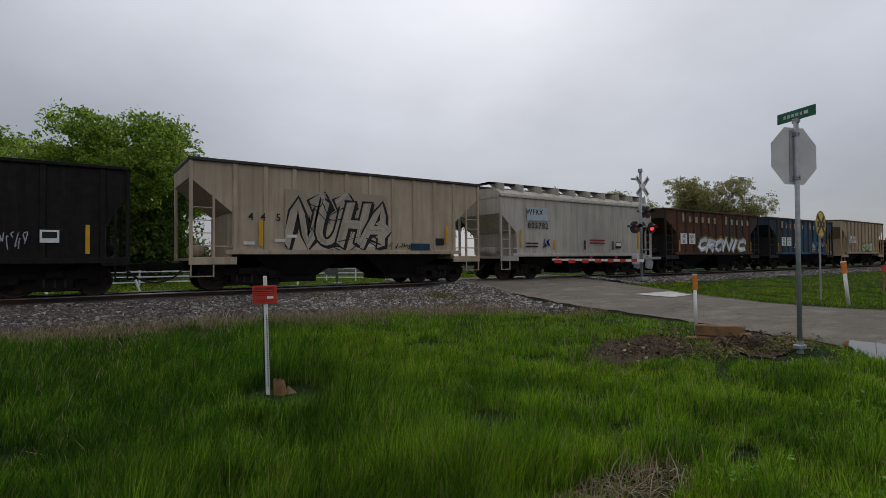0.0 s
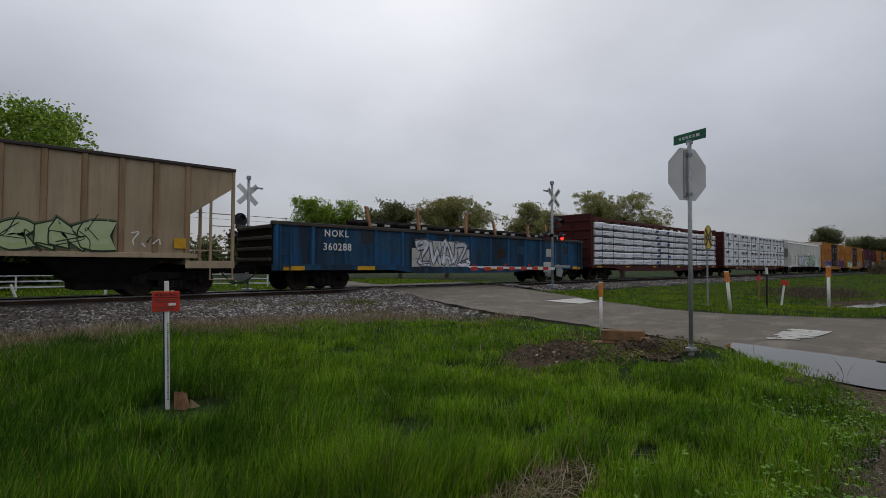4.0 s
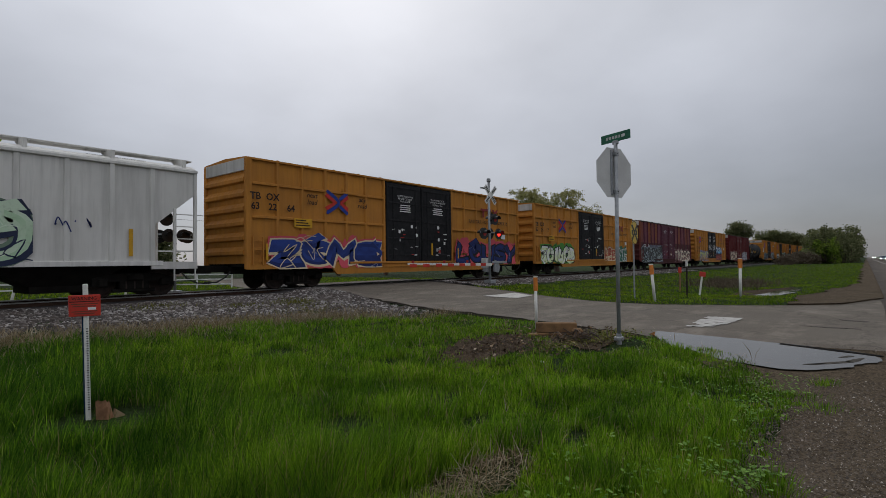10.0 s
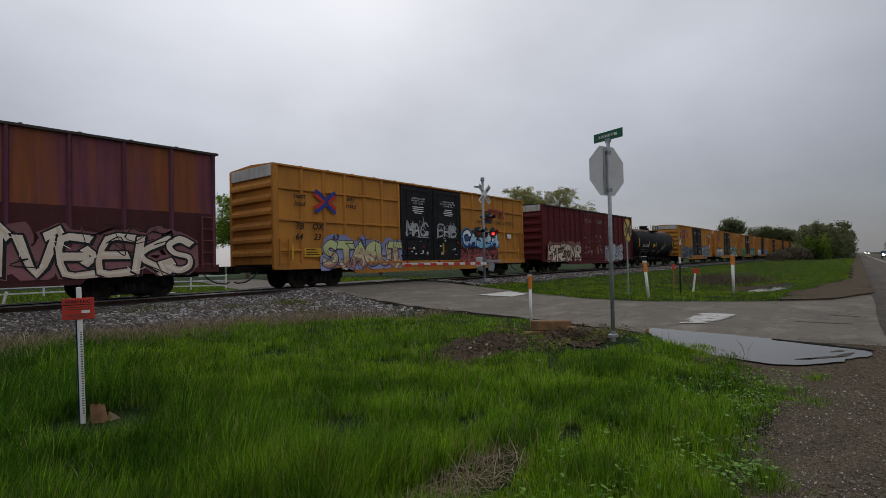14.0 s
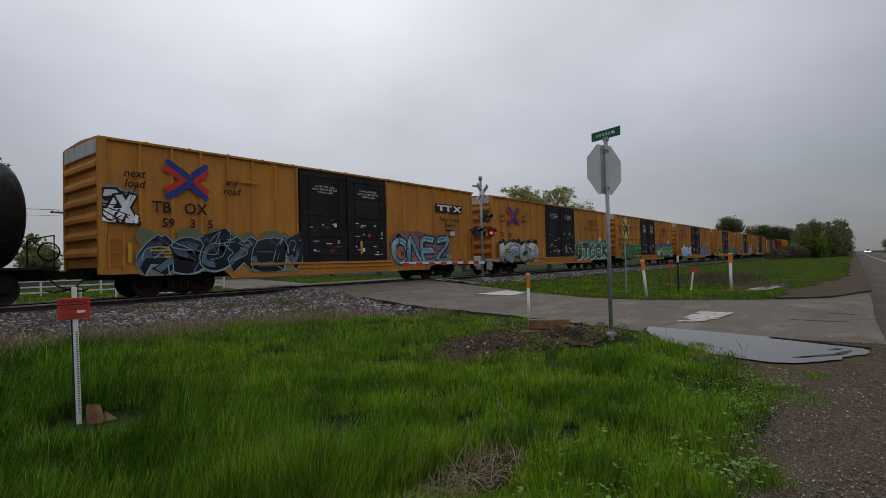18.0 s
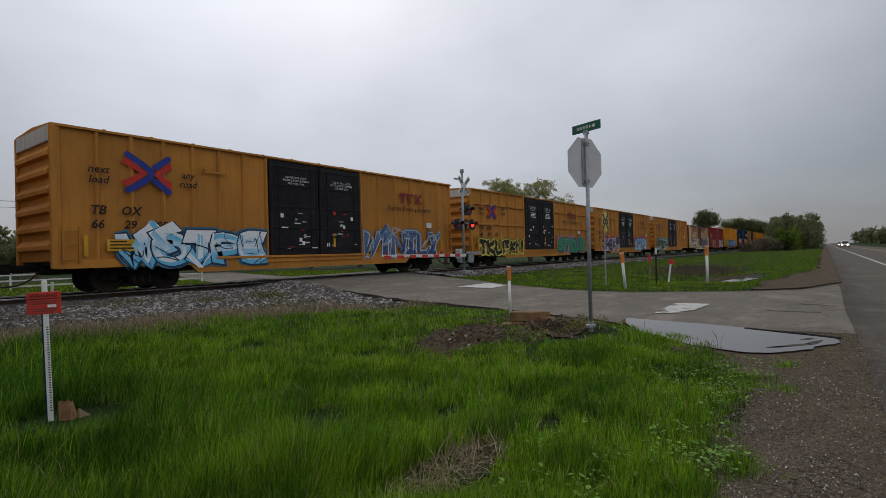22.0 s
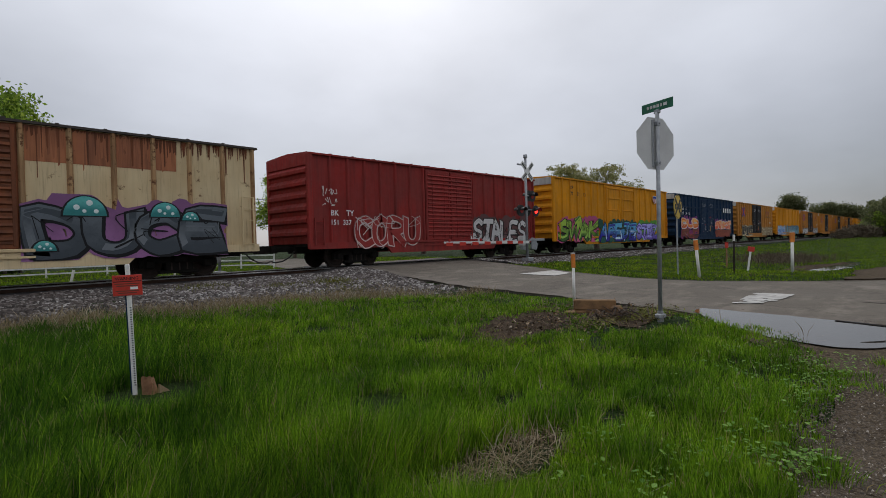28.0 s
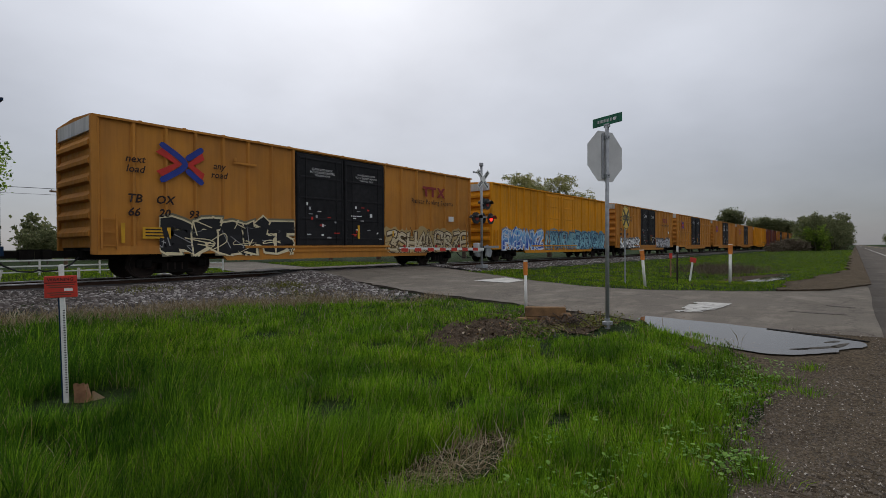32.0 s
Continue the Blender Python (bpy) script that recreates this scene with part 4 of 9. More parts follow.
    tagged(part("field_grass", me, "verge_blades"), "green pasture behind the railway", "grass", kind="stuff")


meadow_grass()


def ballast_weeds():
    """Thin grass that has come up through the stones near the crossing."""
    rng = np.random.default_rng(27)
    xs, ys = [], []
    for cx, cy, rx, ry, n in ((9.2, 13.2, 0.35, 0.5, 700), (5.9, 14.9, 0.5, 0.5, 320), (7.6, 13.2, 0.35, 0.4, 240), (9.3, 12.0, 0.6, 0.5, 300), (8.2, 11.2, 0.7, 0.4, 320)):
        xs.append(cx + rng.normal(0, rx, n)), ys.append(cy + rng.normal(0, ry, n))
    x, y = np.concatenate(xs), np.concatenate(ys)
    z = ballast_point(x, np.clip((y - 10.6) / (16.9 - 10.6) * 0.55, 0, 0.55))[:, 2]
    h = rng.uniform(0.05, 0.17, len(x))
    tagged(part("ballast_weeds", blade_mesh("ballast_weeds", x, y, np.maximum(z, 0.0), h, rng.uniform(0.004, 0.009, len(x)), h * 0.5, rng), "moss"), "thin weeds growing through the crushed stone", "weeds", kind="stuff")


ballast_weeds()


def broad_weeds():
    """Low plants with round and lobed leaves on the edge of the gravel."""
    rng = np.random.default_rng(21)
    spots = [(4.5, 0.75, 0.45, 16), (5.4, 0.7, 0.4, 14), (3.35, 0.5, 0.12, 10), (4.9, 1.0, 0.5, 26), (4.35, 0.85, 0.35, 26), (3.6, 0.8, 0.3, 22), (3.1, 0.85, 0.25, 18), (2.75, 1.0, 0.22, 16), (5.6, 1.5, 0.4, 16), (1.75, 2.05, 0.2, 8), (8.1, 2.75, 0.35, 12), (7.2, 2.2, 0.4, 14), (3.0, 1.4, 0.3, 10), (5.4, 0.9, 0.35, 16), (3.3, 0.56, 0.13, 12), (5.9, 0.65, 0.3, 14), (2.2, 1.25, 0.3, 12)]
    vs, fs = [], []
    for cx, cy, s, n in spots:
        for _ in range(n):
            x, y = cx + rng.normal(0, s), cy + rng.normal(0, s * 0.4)
            if y < 0.42:
                continue
            z0 = float(land_z(np.array(x), np.array(y)))
            h = rng.uniform(0.03, 0.12)
            for _ in range(rng.integers(5, 11)):
                q, out = rng.uniform(0, 6.28), rng.uniform(0.01, 0.075)
                r = rng.uniform(0.007, 0.016)
                ux, uy = math.cos(q), math.sin(q)
                lx, ly, lz = x + ux * out, y + uy * out, z0 + h * rng.uniform(0.5, 1.1)
                dip = rng.uniform(-0.5, 0.4)
                k = len(vs)
                for a_, b_ in ((0, 0), (0.7, 0.75), (1.4, 0.85), (2.0, 0.35), (2.2, 0), (2.0, -0.35), (1.4, -0.85), (0.7, -0.75)):
                    vs.append((lx + (ux * a_ - uy * b_) * r, ly + (uy * a_ + ux * b_) * r, lz + dip * a_ * r + 0.25 * abs(b_) * r))
                fs += [(k, k + 1, k + 2), (k, k + 2, k + 3), (k, k + 3, k + 4), (k, k + 4, k + 5), (k, k + 5, k + 6), (k, k + 6, k + 7)]
    tagged(part("broadleaf_weeds", raw_mesh("broadleaf_weeds", vs, 3, fs), "weed_leaves"), "low broad-leaved weeds along the gravel edge", "weeds", kind="stuff")
    # dry weeds in the ditch beyond the crossing
    n = 2600
    x, y = rng.normal(31.5, 2.6, n), rng.normal(5.6, 0.9, n)
    h = rng.uniform(0.15, 0.4, n)
    tagged(part("dry_weeds", blade_mesh("dry_weeds", x, y, land_z(x, y), h, np.full(n, 0.012), h * 0.5, rng), "brush_twigs"), "brown dead weeds along the ditch", "weeds", kind="stuff")


broad_weeds()


def litter_patch():
    """Leaf litter, chips and moss on the bare earth round the posts."""
    rng = np.random.default_rng(29)
    def flakes(n, cx, cy, sx, sy, lo, hi):
        x, y = rng.normal(cx, sx, n), rng.normal(cy, sy, n)
        q, s = rng.uniform(0, 6.283, n), rng.uniform(lo, hi, n)
        asp = rng.uniform(0.25, 0.8, n)
        tx, ty = rng.normal(0, 0.35, n), rng.normal(0, 0.35, n)
        z = np.maximum(land_z(x, y), 0.0) + 0.03 + 0.5 * s
        v = np.empty((n, 4, 3))
        for j, (a, b) in enumerate(((-1, 0), (0, -1), (1, 0), (0, 1))):
            dx, dy = s * a * np.cos(q) - s * asp * b * np.sin(q), s * a * np.sin(q) + s * asp * b * np.cos(q)
            v[:, j] = np.stack([x + dx, y + dy, z + tx * dx + ty * dy], -1)
        return v.reshape(-1, 3), np.arange(4 * n).reshape(n, 4)
    for name, mat, args, label in (("leaf_litter", "leaf_litter", (1900, 7.3, 4.1, 0.95, 0.6, 0.008, 0.034), "brown leaf litter and wood chips on the bare earth"),
                                   ("moss_patch", "moss", (2600, 8.25, 3.35, 0.42, 0.2, 0.008, 0.022), "yellow-green moss round the sign post"),
                                   ("moss_patch", "moss", (900, 6.9, 3.5, 0.5, 0.14, 0.008, 0.022), "yellow-green moss at the edge of the bare earth")):
        vs, fs = flakes(*args)
        tagged(part(name, raw_mesh(name, vs, 4, fs), mat), label, "litter" if mat == "leaf_litter" else "moss", kind="stuff")


litter_patch()


def loose_gravel():
    """Small stones on the shoulder by the highway."""
    rng = np.random.default_rng(31)
    n = 70000
    a = np.radians(rng.uniform(-7, 30, n))
    r = 2.2 * np.exp(rng.uniform(0, math.log(4.2), n))
    x, y = r * np.cos(a), r * np.sin(a)
    ok = (y < 0.75 + 0.2 * lump(x, y, 2.0)) & (y > -1.4) & ~((x > 6.7) & (x < 8.9) & (y > -0.15))
    x, y, r = x[ok], y[ok], r[ok]
    n = len(x)
    base = np.array([(1, 0, -0.3), (-0.5, 0.87, -0.3), (-0.5, -0.87, -0.3), (0, 0, 0.6)])
    s = rng.lognormal(-5.45, 0.42, (n, 1, 1)) * rng.uniform(0.6, 1.3, (n, 1, 3)) * (1 + 0.05 * r[:, None, None])
    q = rng.uniform(0, 6.28, n)
    c, d = np.cos(q), np.sin(q)
    R = np.stack([np.stack([c, -d, 0 * c], -1), np.stack([d, c, 0 * c], -1), np.stack([0 * c, 0 * c, 1 + 0 * c], -1)], -2)
    v = np.einsum("nij,nkj->nki", R, base[None] * s) + np.stack([x, y, np.full(n, 0.026)], -1)[:, None, :]
    f = np.array([(0, 1, 3), (1, 2, 3), (2, 0, 3)])
    tagged(part("gravel_stones", raw_mesh("gravel_stones", v.reshape(-1, 3), 3, f[None] + 4 * np.arange(n)[:, None, None]), "gravel"), "loose small stones on the gravel shoulder", "stones", kind="stuff")


loose_gravel()


# ---- trees ----
def tree(name, x, y, height, spread_, leaf, label, seed, leaves=5200, leaf_size=0.16, trunk=0.28, low=0.25, squash=0.8, group="", clump=0.15):
    """Tapered trunk, forked limbs, and a crown of many leaf sprays round the limb ends."""
    rnd = random.Random(seed)
    rng = np.random.default_rng(seed)
    zb = float(land_z(np.array(float(x)), np.array(float(y))))
    base = thing(name, label, "tree", pose(x, y, zb), group)
    wood, tips = Geo(), []

    def limb(p, d, length, r, depth):
        pts, rs = [p], [r]
        for k in range(1, 4):
            d = (d + Vector((rnd.gauss(0, 0.16), rnd.gauss(0, 0.16), rnd.gauss(0.05, 0.1)))).normalized()
            p = p + d * (length / 3)
            pts.append(p)
            rs.append(r * (1 - 0.2 * k))
        (wood if depth == 0 else limbs).tube(pts, rs, 7 if depth < 2 else 4, False)
        if depth >= 3:
            tips.append(pts[-1]), tips.append(pts[2])
            return
        if depth == 2:
            tips.append(pts[-1])
        for k in range(rnd.choice((2, 3, 3)) if depth else 5):
            q = rnd.uniform(0, 6.28) if depth else 6.28 * k / 5 + rnd.uniform(-0.4, 0.4)
            out = Vector((math.cos(q), math.sin(q), 0))
            e = (d * rnd.uniform(0.45, 0.9) + out * rnd.uniform(0.55, 0.95)).normalized()
            limb(pts[rnd.choice((2, 3))] if depth else p - d * rnd.uniform(0, length * 0.25), e, length * rnd.uniform(0.62, 0.85), rs[-1] * 0.72, depth + 1)

    limbs = Geo()
    limb(Vector((0, 0, -0.1)), Vector((rnd.uniform(-0.05, 0.05), 0, 1)).normalized(), height * low * 1.35, trunk, 0)
    # fit the limb ends to the wanted size
    tp = np.array([tuple(t) for t in tips])
    kx = spread_ / max(1e-3, np.percentile(np.hypot(tp[:, 0], tp[:, 1]), 92))
    z0 = height * low
    top = np.percentile(tp[:, 2], 98)
    kz = (height - 0.25 - z0) / max(1e-3, top - z0)

    def fit_(v):
        v = np.asarray(v, float)
        up = np.clip((v[:, 2] - z0 * 0.6) / (z0 * 0.4 + 1e-3), 0, 1)
        s = 1 + (kx - 1) * up
        z = np.where(v[:, 2] > z0, z0 + (v[:, 2] - z0) * kz, v[:, 2])
        return np.stack([v[:, 0] * s, v[:, 1] * s, z], -1)

    wood.v = [tuple(p) for p in fit_(wood.v)]
    limbs.v = [tuple(p) for p in fit_(limbs.v)]
    tp = fit_(tp)
    part("trunk", wood, "bark", base, smooth=True)
    part("branching", limbs, "bark", base, smooth=True)
    n = leaves
    # twig ends round the limb ends, and a dense spray of leaves on each twig
    sig = spread_ * clump
    m = max(60, n // 34)
    tw = tp[rng.integers(0, len(tp), m)] + np.clip(rng.normal(0, 1, (m, 3)), -1.7, 1.7) * np.array([sig, sig, sig * squash])
    tw[:, 2] = np.clip(tw[:, 2], height * low * 0.5, height)
    pick = rng.integers(0, m, n)
    sd = leaf_size * rng.uniform(0.9, 2.3, m)[pick][:, None]
    c = tw[pick] + np.clip(rng.normal(0, 1, (n, 3)), -1.9, 1.9) * np.array([1, 1, 0.75]) * sd
    s = leaf_size * rng.uniform(0.4, 1.0, n)
    u = rng.normal(0, 1, (n, 3)); u /= np.linalg.norm(u, axis=1)[:, None]
    w = np.cross(u, rng.normal(0, 1, (n, 3))); w /= np.linalg.norm(w, axis=1)[:, None]
    v = np.stack([c - u * s[:, None], c + w * s[:, None] * 0.55, c + u * s[:, None], c - w * s[:, None] * 0.55], 1)
    me = raw_mesh("crown", v.reshape(-1, 3), 4, np.arange(4 * n).reshape(n, 4))
    part("crown", me, leaf, base)
    return base


def bush_row(name, x0, x1, y0, y1, hgt, leaf, label, seed, count, leaf_size=0.35):
    """A dense thicket: many stems and leaf sprays, uneven along its top."""
    rng = np.random.default_rng(seed)
    base = thing(name, label, "bushes", pose((x0 + x1) / 2, (y0 + y1) / 2, -0.1))
    cx, cy = (x0 + x1) / 2, (y0 + y1) / 2
    m = 46
    px, py = rng.uniform(x0, x1, m) - cx, rng.uniform(y0, y1, m) - cy
    hh = hgt * rng.uniform(0.55, 1.0, m)
    stems = Geo()
    for k in range(m):
        stems.tube([(px[k], py[k], 0), (px[k] + rng.normal(0, 0.3), py[k] + rng.normal(0, 0.3), hh[k] * 0.55), (px[k] + rng.normal(0, 0.6), py[k] + rng.normal(0, 0.6), hh[k] * 0.98)], [0.12, 0.07, 0.02], 5, False)
    tagged(part("brushwood", stems, "bark", base), kind="stuff")
    # rounded heads of twigs over the stems, each twig with its own spray of leaves
    nt = max(80, count // 26)
    k = rng.integers(0, m, nt)
    zz = rng.beta(1.5, 1.15, nt)
    rad = (0.30 + 0.70 * np.sin(np.pi * np.clip(zz, 0.08, 0.95))) * hgt * 0.24
    q = rng.uniform(0, 6.28, nt)
    rr = rad * rng.random(nt) ** 0.4
    tw = np.stack([px[k] + rr * np.cos(q), py[k] + rr * np.sin(q), zz * hh[k] * 1.04 + 0.1], -1)
    pick = rng.integers(0, nt, count)
    sd = leaf_size * rng.uniform(0.8, 2.0, nt)[pick][:, None]
    c = tw[pick] + np.clip(rng.normal(0, 1, (count, 3)), -1.8, 1.8) * sd
    c[:, 2] = np.maximum(c[:, 2], 0.05)
    s = leaf_size * rng.uniform(0.45, 1.1, count)
    u = rng.normal(0, 1, (count, 3)); u /= np.linalg.norm(u, axis=1)[:, None]
    w = np.cross(u, rng.normal(0, 1, (count, 3))); w /= np.linalg.norm(w, axis=1)[:, None]
    v = np.stack([c - u * s[:, None], c + w * s[:, None] * 0.6, c + u * s[:, None], c - w * s[:, None] * 0.6], 1)
    part("foliage", raw_mesh("foliage", v.reshape(-1, 3), 4, np.arange(4 * count).reshape(count, 4)), leaf, base)
    return base


tree("tree", 2.2, 46, 11.7, 6.4, "spring_leaves", "broad tree in fresh spring leaf behind the track", 2, 82000, 0.17, 0.42, 0.13, clump=0.17)
tree("tree", -6.8, 60, 13.0, 5.0, "spring_leaves", "tree in fresh spring leaf at the pasture's edge", 5, 22000, 0.22, 0.35, 0.15)
tree("tree", -13.0, 50, 11.5, 4.5, "spring_leaves", "tree in fresh spring leaf at the pasture's edge", 15, 20000, 0.22, 0.35, 0.15)
tree("tree", 75.8, 38.4, 12.3, 5.8, "olive_leaves", "wide oak just coming into leaf", 3, 60000, 0.17, 0.5, 0.12, clump=0.2)
tree("tree", 38.5, 65, 10.6, 5.0, "spring_leaves", "rounded tree in fresh spring leaf", 4, 36000, 0.2, 0.3, 0.14)
tree("tree", 52.5, 53.6, 10.8, 5.0, "olive_leaves", "thinly leaved oak behind the road", 6, 42000, 0.17, 0.4, 0.14, clump=0.19)
tree("tree", 47.5, 58.0, 10.2, 4.4, "dark_leaves", "dark green tree behind the road", 8, 16000, 0.22, 0.35, 0.2)
tree("tree", 60.6, 44.2, 10.2, 3.5, "olive_leaves", "thinly leaved tree behind the road", 9, 30000, 0.17, 0.35, 0.2, clump=0.19)
tree("tree", 227, 37.4, 15.0, 3.9, "dark_leaves", "tall green tree far down the line", 10, 9000, 0.4, 0.5, 0.2)
tree("tree", 236, 29.0, 11.8, 6.0, "dark_leaves", "brownish tree far down the line", 12, 9000, 0.36, 0.5, 0.2)
tree("tree", 231, 22.5, 11.0, 5.2, "dark_leaves", "brownish tree far down the line", 13, 9000, 0.4, 0.5, 0.2)
tree("tree", 330, 45.0, 13.5, 8.5, "olive_leaves", "brownish tree far down the line", 16, 5600, 0.5, 0.5, 0.2)
tree("tree", 19.2, 76.0, 4.1, 1.2, "dark_leaves", "small dark evergreen beyond the pasture", 14, 5200, 0.14, 0.12, 0.1)
tree("tree", 17.4, 76.0, 3.6, 1.1, "dark_leaves", "small dark evergreen beyond the pasture", 18, 4400, 0.14, 0.12, 0.1)
bush_row("thicket", -4.0, 6.0, 44.0, 47.5, 6.6, "under_leaves", "dark undergrowth below the tree behind the track", 50, 46000, 0.2)
bush_row("thicket", 150, 176, 1.6, 11.0, 8.8, "dark_leaves", "dense thicket of dark bushes and small trees beside the line", 41, 34000, 0.26)
bush_row("thicket", 150, 162, 5.5, 11.0, 6.0, "spring_leaves", "fresh green bushes at the front of the thicket", 48, 9000, 0.26)
bush_row("thicket", 176, 240, 3.5, 13.0, 9.2, "dark_leaves", "dense thicket of dark bushes beside the line", 42, 24000, 0.36)
bush_row("thicket", 128, 152, 8.5, 12.5, 2.3, "brush_twigs", "low bare brushwood beside the line", 43, 12000, 0.2)
bush_row("thicket", 138, 152, 9.0, 12.0, 2.8, "dark_leaves", "low olive bushes beside the line", 49, 7000, 0.22)
bush_row("thicket", 108, 128, 10.6, 12.6, 1.8, "brush_twigs", "low dry brush beside the line", 47, 4200, 0.16)
bush_row("hedgerow", -80, 40, 88, 96, 6.0, "dark_leaves", "dark line of bushes across the pasture", 44, 20000, 0.45)
bush_row("hedgerow", 250, 520, 20, 40, 8.0, "dark_leaves", "distant dark tree line", 45, 14000, 0.8)
bush_row("hedgerow", 260, 900, -62, -26, 12.5, "dark_leaves", "distant tree line across the highway", 46, 18000, 1.2)

# ---- the train ----
def run(t):
    """Metres that the train has gone at t seconds; it gathers speed slowly."""
    return 14.676 * t + 0.04679 * t ** 2 - 0.000392 * t ** 3


W = 1.6                 # half the width of a car
CARS = []               # (car, place of its front end at the start)

paint("tbox_yellow", (0.54, 0.232, 0.040), (0.44, 0.19, 0.042), 0.10, 0.20)
paint("armour_yellow", (0.72, 0.29, 0.008), (0.62, 0.26, 0.015), 0.05, 0.3)
paint("door_black", (0.012, 0.012, 0.014), (0.022, 0.022, 0.024), 0.05, 0.2)
paint("car_cream", (0.72, 0.585, 0.36), (0.62, 0.47, 0.27), 0.55, 0.12)
paint("rust_door", (0.24, 0.08, 0.035), (0.13, 0.05, 0.028), 0.8, 0.5)
paint("cream_patch", (0.44, 0.17, 0.08), (0.34, 0.13, 0.07), 0.5, 0.5)
paint("car_red", (0.30, 0.03, 0.026), (0.24, 0.04, 0.035), 0.12, 0.4)
paint("car_maroon", (0.135, 0.016, 0.018), (0.10, 0.018, 0.02), 0.1, 0.5)
paint("car_plum", (0.165, 0.055, 0.085), (0.20, 0.062, 0.06), 0.16, 0.4, panels=(0.27, 0.085, 0.025))
paint("plum_door", (0.135, 0.045, 0.075), (0.12, 0.040, 0.055), 0.12, 0.3)
paint("cream_post", (0.50, 0.33, 0.17), (0.36, 0.19, 0.09), 0.9, 0.5)
paint("rib_tan", (0.36, 0.25, 0.15), (0.27, 0.17, 0.10), 0.6, 0.4)
paint("plum_low", (0.075, 0.02, 0.022), (0.09, 0.03, 0.028), 0.15, 0.4)
paint("car_blue", (0.006, 0.026, 0.072), (0.008, 0.030, 0.066), 0.04, 0.22)
paint("gondola_blue", (0.014, 0.085, 0.20), (0.026, 0.075, 0.13), 0.55, 0.95, panels=(0.016, 0.032, 0.055))
paint("post_blue", (0.018, 0.115, 0.27), (0.026, 0.095, 0.19), 0.35, 0.6)
paint("hopper_tan", (0.46, 0.36, 0.24), (0.38, 0.29, 0.19), 0.30, 0.25)
paint("hopper_grey", (0.50, 0.46, 0.40), (0.43, 0.40, 0.35), 0.05, 0.35)
paint("hopper_white", (0.72, 0.71, 0.68), (0.64, 0.63, 0.60), 0.03, 0.22)
paint("hopper_rust", (0.150, 0.056, 0.026), (0.095, 0.042, 0.024), 0.6, 0.7, panels=(0.050, 0.046, 0.040))
paint("hopper_blue", (0.030, 0.125, 0.26), (0.030, 0.085, 0.14), 0.5, 0.8, panels=(0.034, 0.040, 0.040))
paint("hopper_dark", (0.034, 0.028, 0.025), (0.022, 0.020, 0.020), 0.4, 0.5)
paint("rib_rust", (0.085, 0.042, 0.024), (0.050, 0.030, 0.022), 0.5, 0.7)
paint("hopper_beige", (0.50, 0.41, 0.30), (0.41, 0.33, 0.24), 0.26, 0.34)
paint("hopper_black", (0.008, 0.0075, 0.0075), (0.013, 0.011, 0.010), 0.3, 0.5)
paint("beam_red", (0.085, 0.017, 0.015), (0.06, 0.016, 0.014), 0.25, 0.5)
paint("tank_black", (0.007, 0.007, 0.008), (0.012, 0.0115, 0.0115), 0.08, 0.3, 0.55)
paint("end_white", (0.60, 0.60, 0.58), (0.48, 0.47, 0.44), 0.15, 0.4)


def wrap_material():
    """Creased plastic wrap: long folds, glossy ridges, the shade of hollows painted in grey."""
    m, n, l, b = material("wrap_white")
    vec = coords(n, l, scale=(1.0, 1.0, 1.6))
    fold = noise_node(n, l, vec, 2.4, 6, 0.6, lo=0.3, hi=0.7)
    c = mixed(n, l, noise_node(n, l, vec, 1.3, 5, 0.65, lo=0.28, hi=0.52), (0.60, 0.61, 0.66), (0.82, 0.83, 0.87))
    l.new(c, b.inputs["Base Color"])
    b.inputs["Roughness"].default_value = 0.4
    bumped(n, l, b, fold, 0.6, 0.05)


wrap_material()
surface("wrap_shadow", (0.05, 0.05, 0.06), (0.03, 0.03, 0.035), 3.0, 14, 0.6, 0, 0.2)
surface("roof_dark", (0.07, 0.055, 0.05), (0.04, 0.035, 0.03), 2.0, 30, 0.8, 0.1, 0.2)
surface("tank_rust", (0.24, 0.085, 0.035), (0.02, 0.013, 0.011), 1.1, 20, 0.85, 0, 0.2)
plain("deck_yellow", (0.66, 0.36, 0.02))
plain("reflector_red", (0.5, 0.03, 0.03))

CACHE = {}


def cached(key, make, mat, smooth=False):
    if key not in CACHE:
        me = make().mesh(key if isinstance(key, str) else key[0], smooth)
        me.materials.append(MATS[mat])
        CACHE[key] = me
    return CACHE[key]


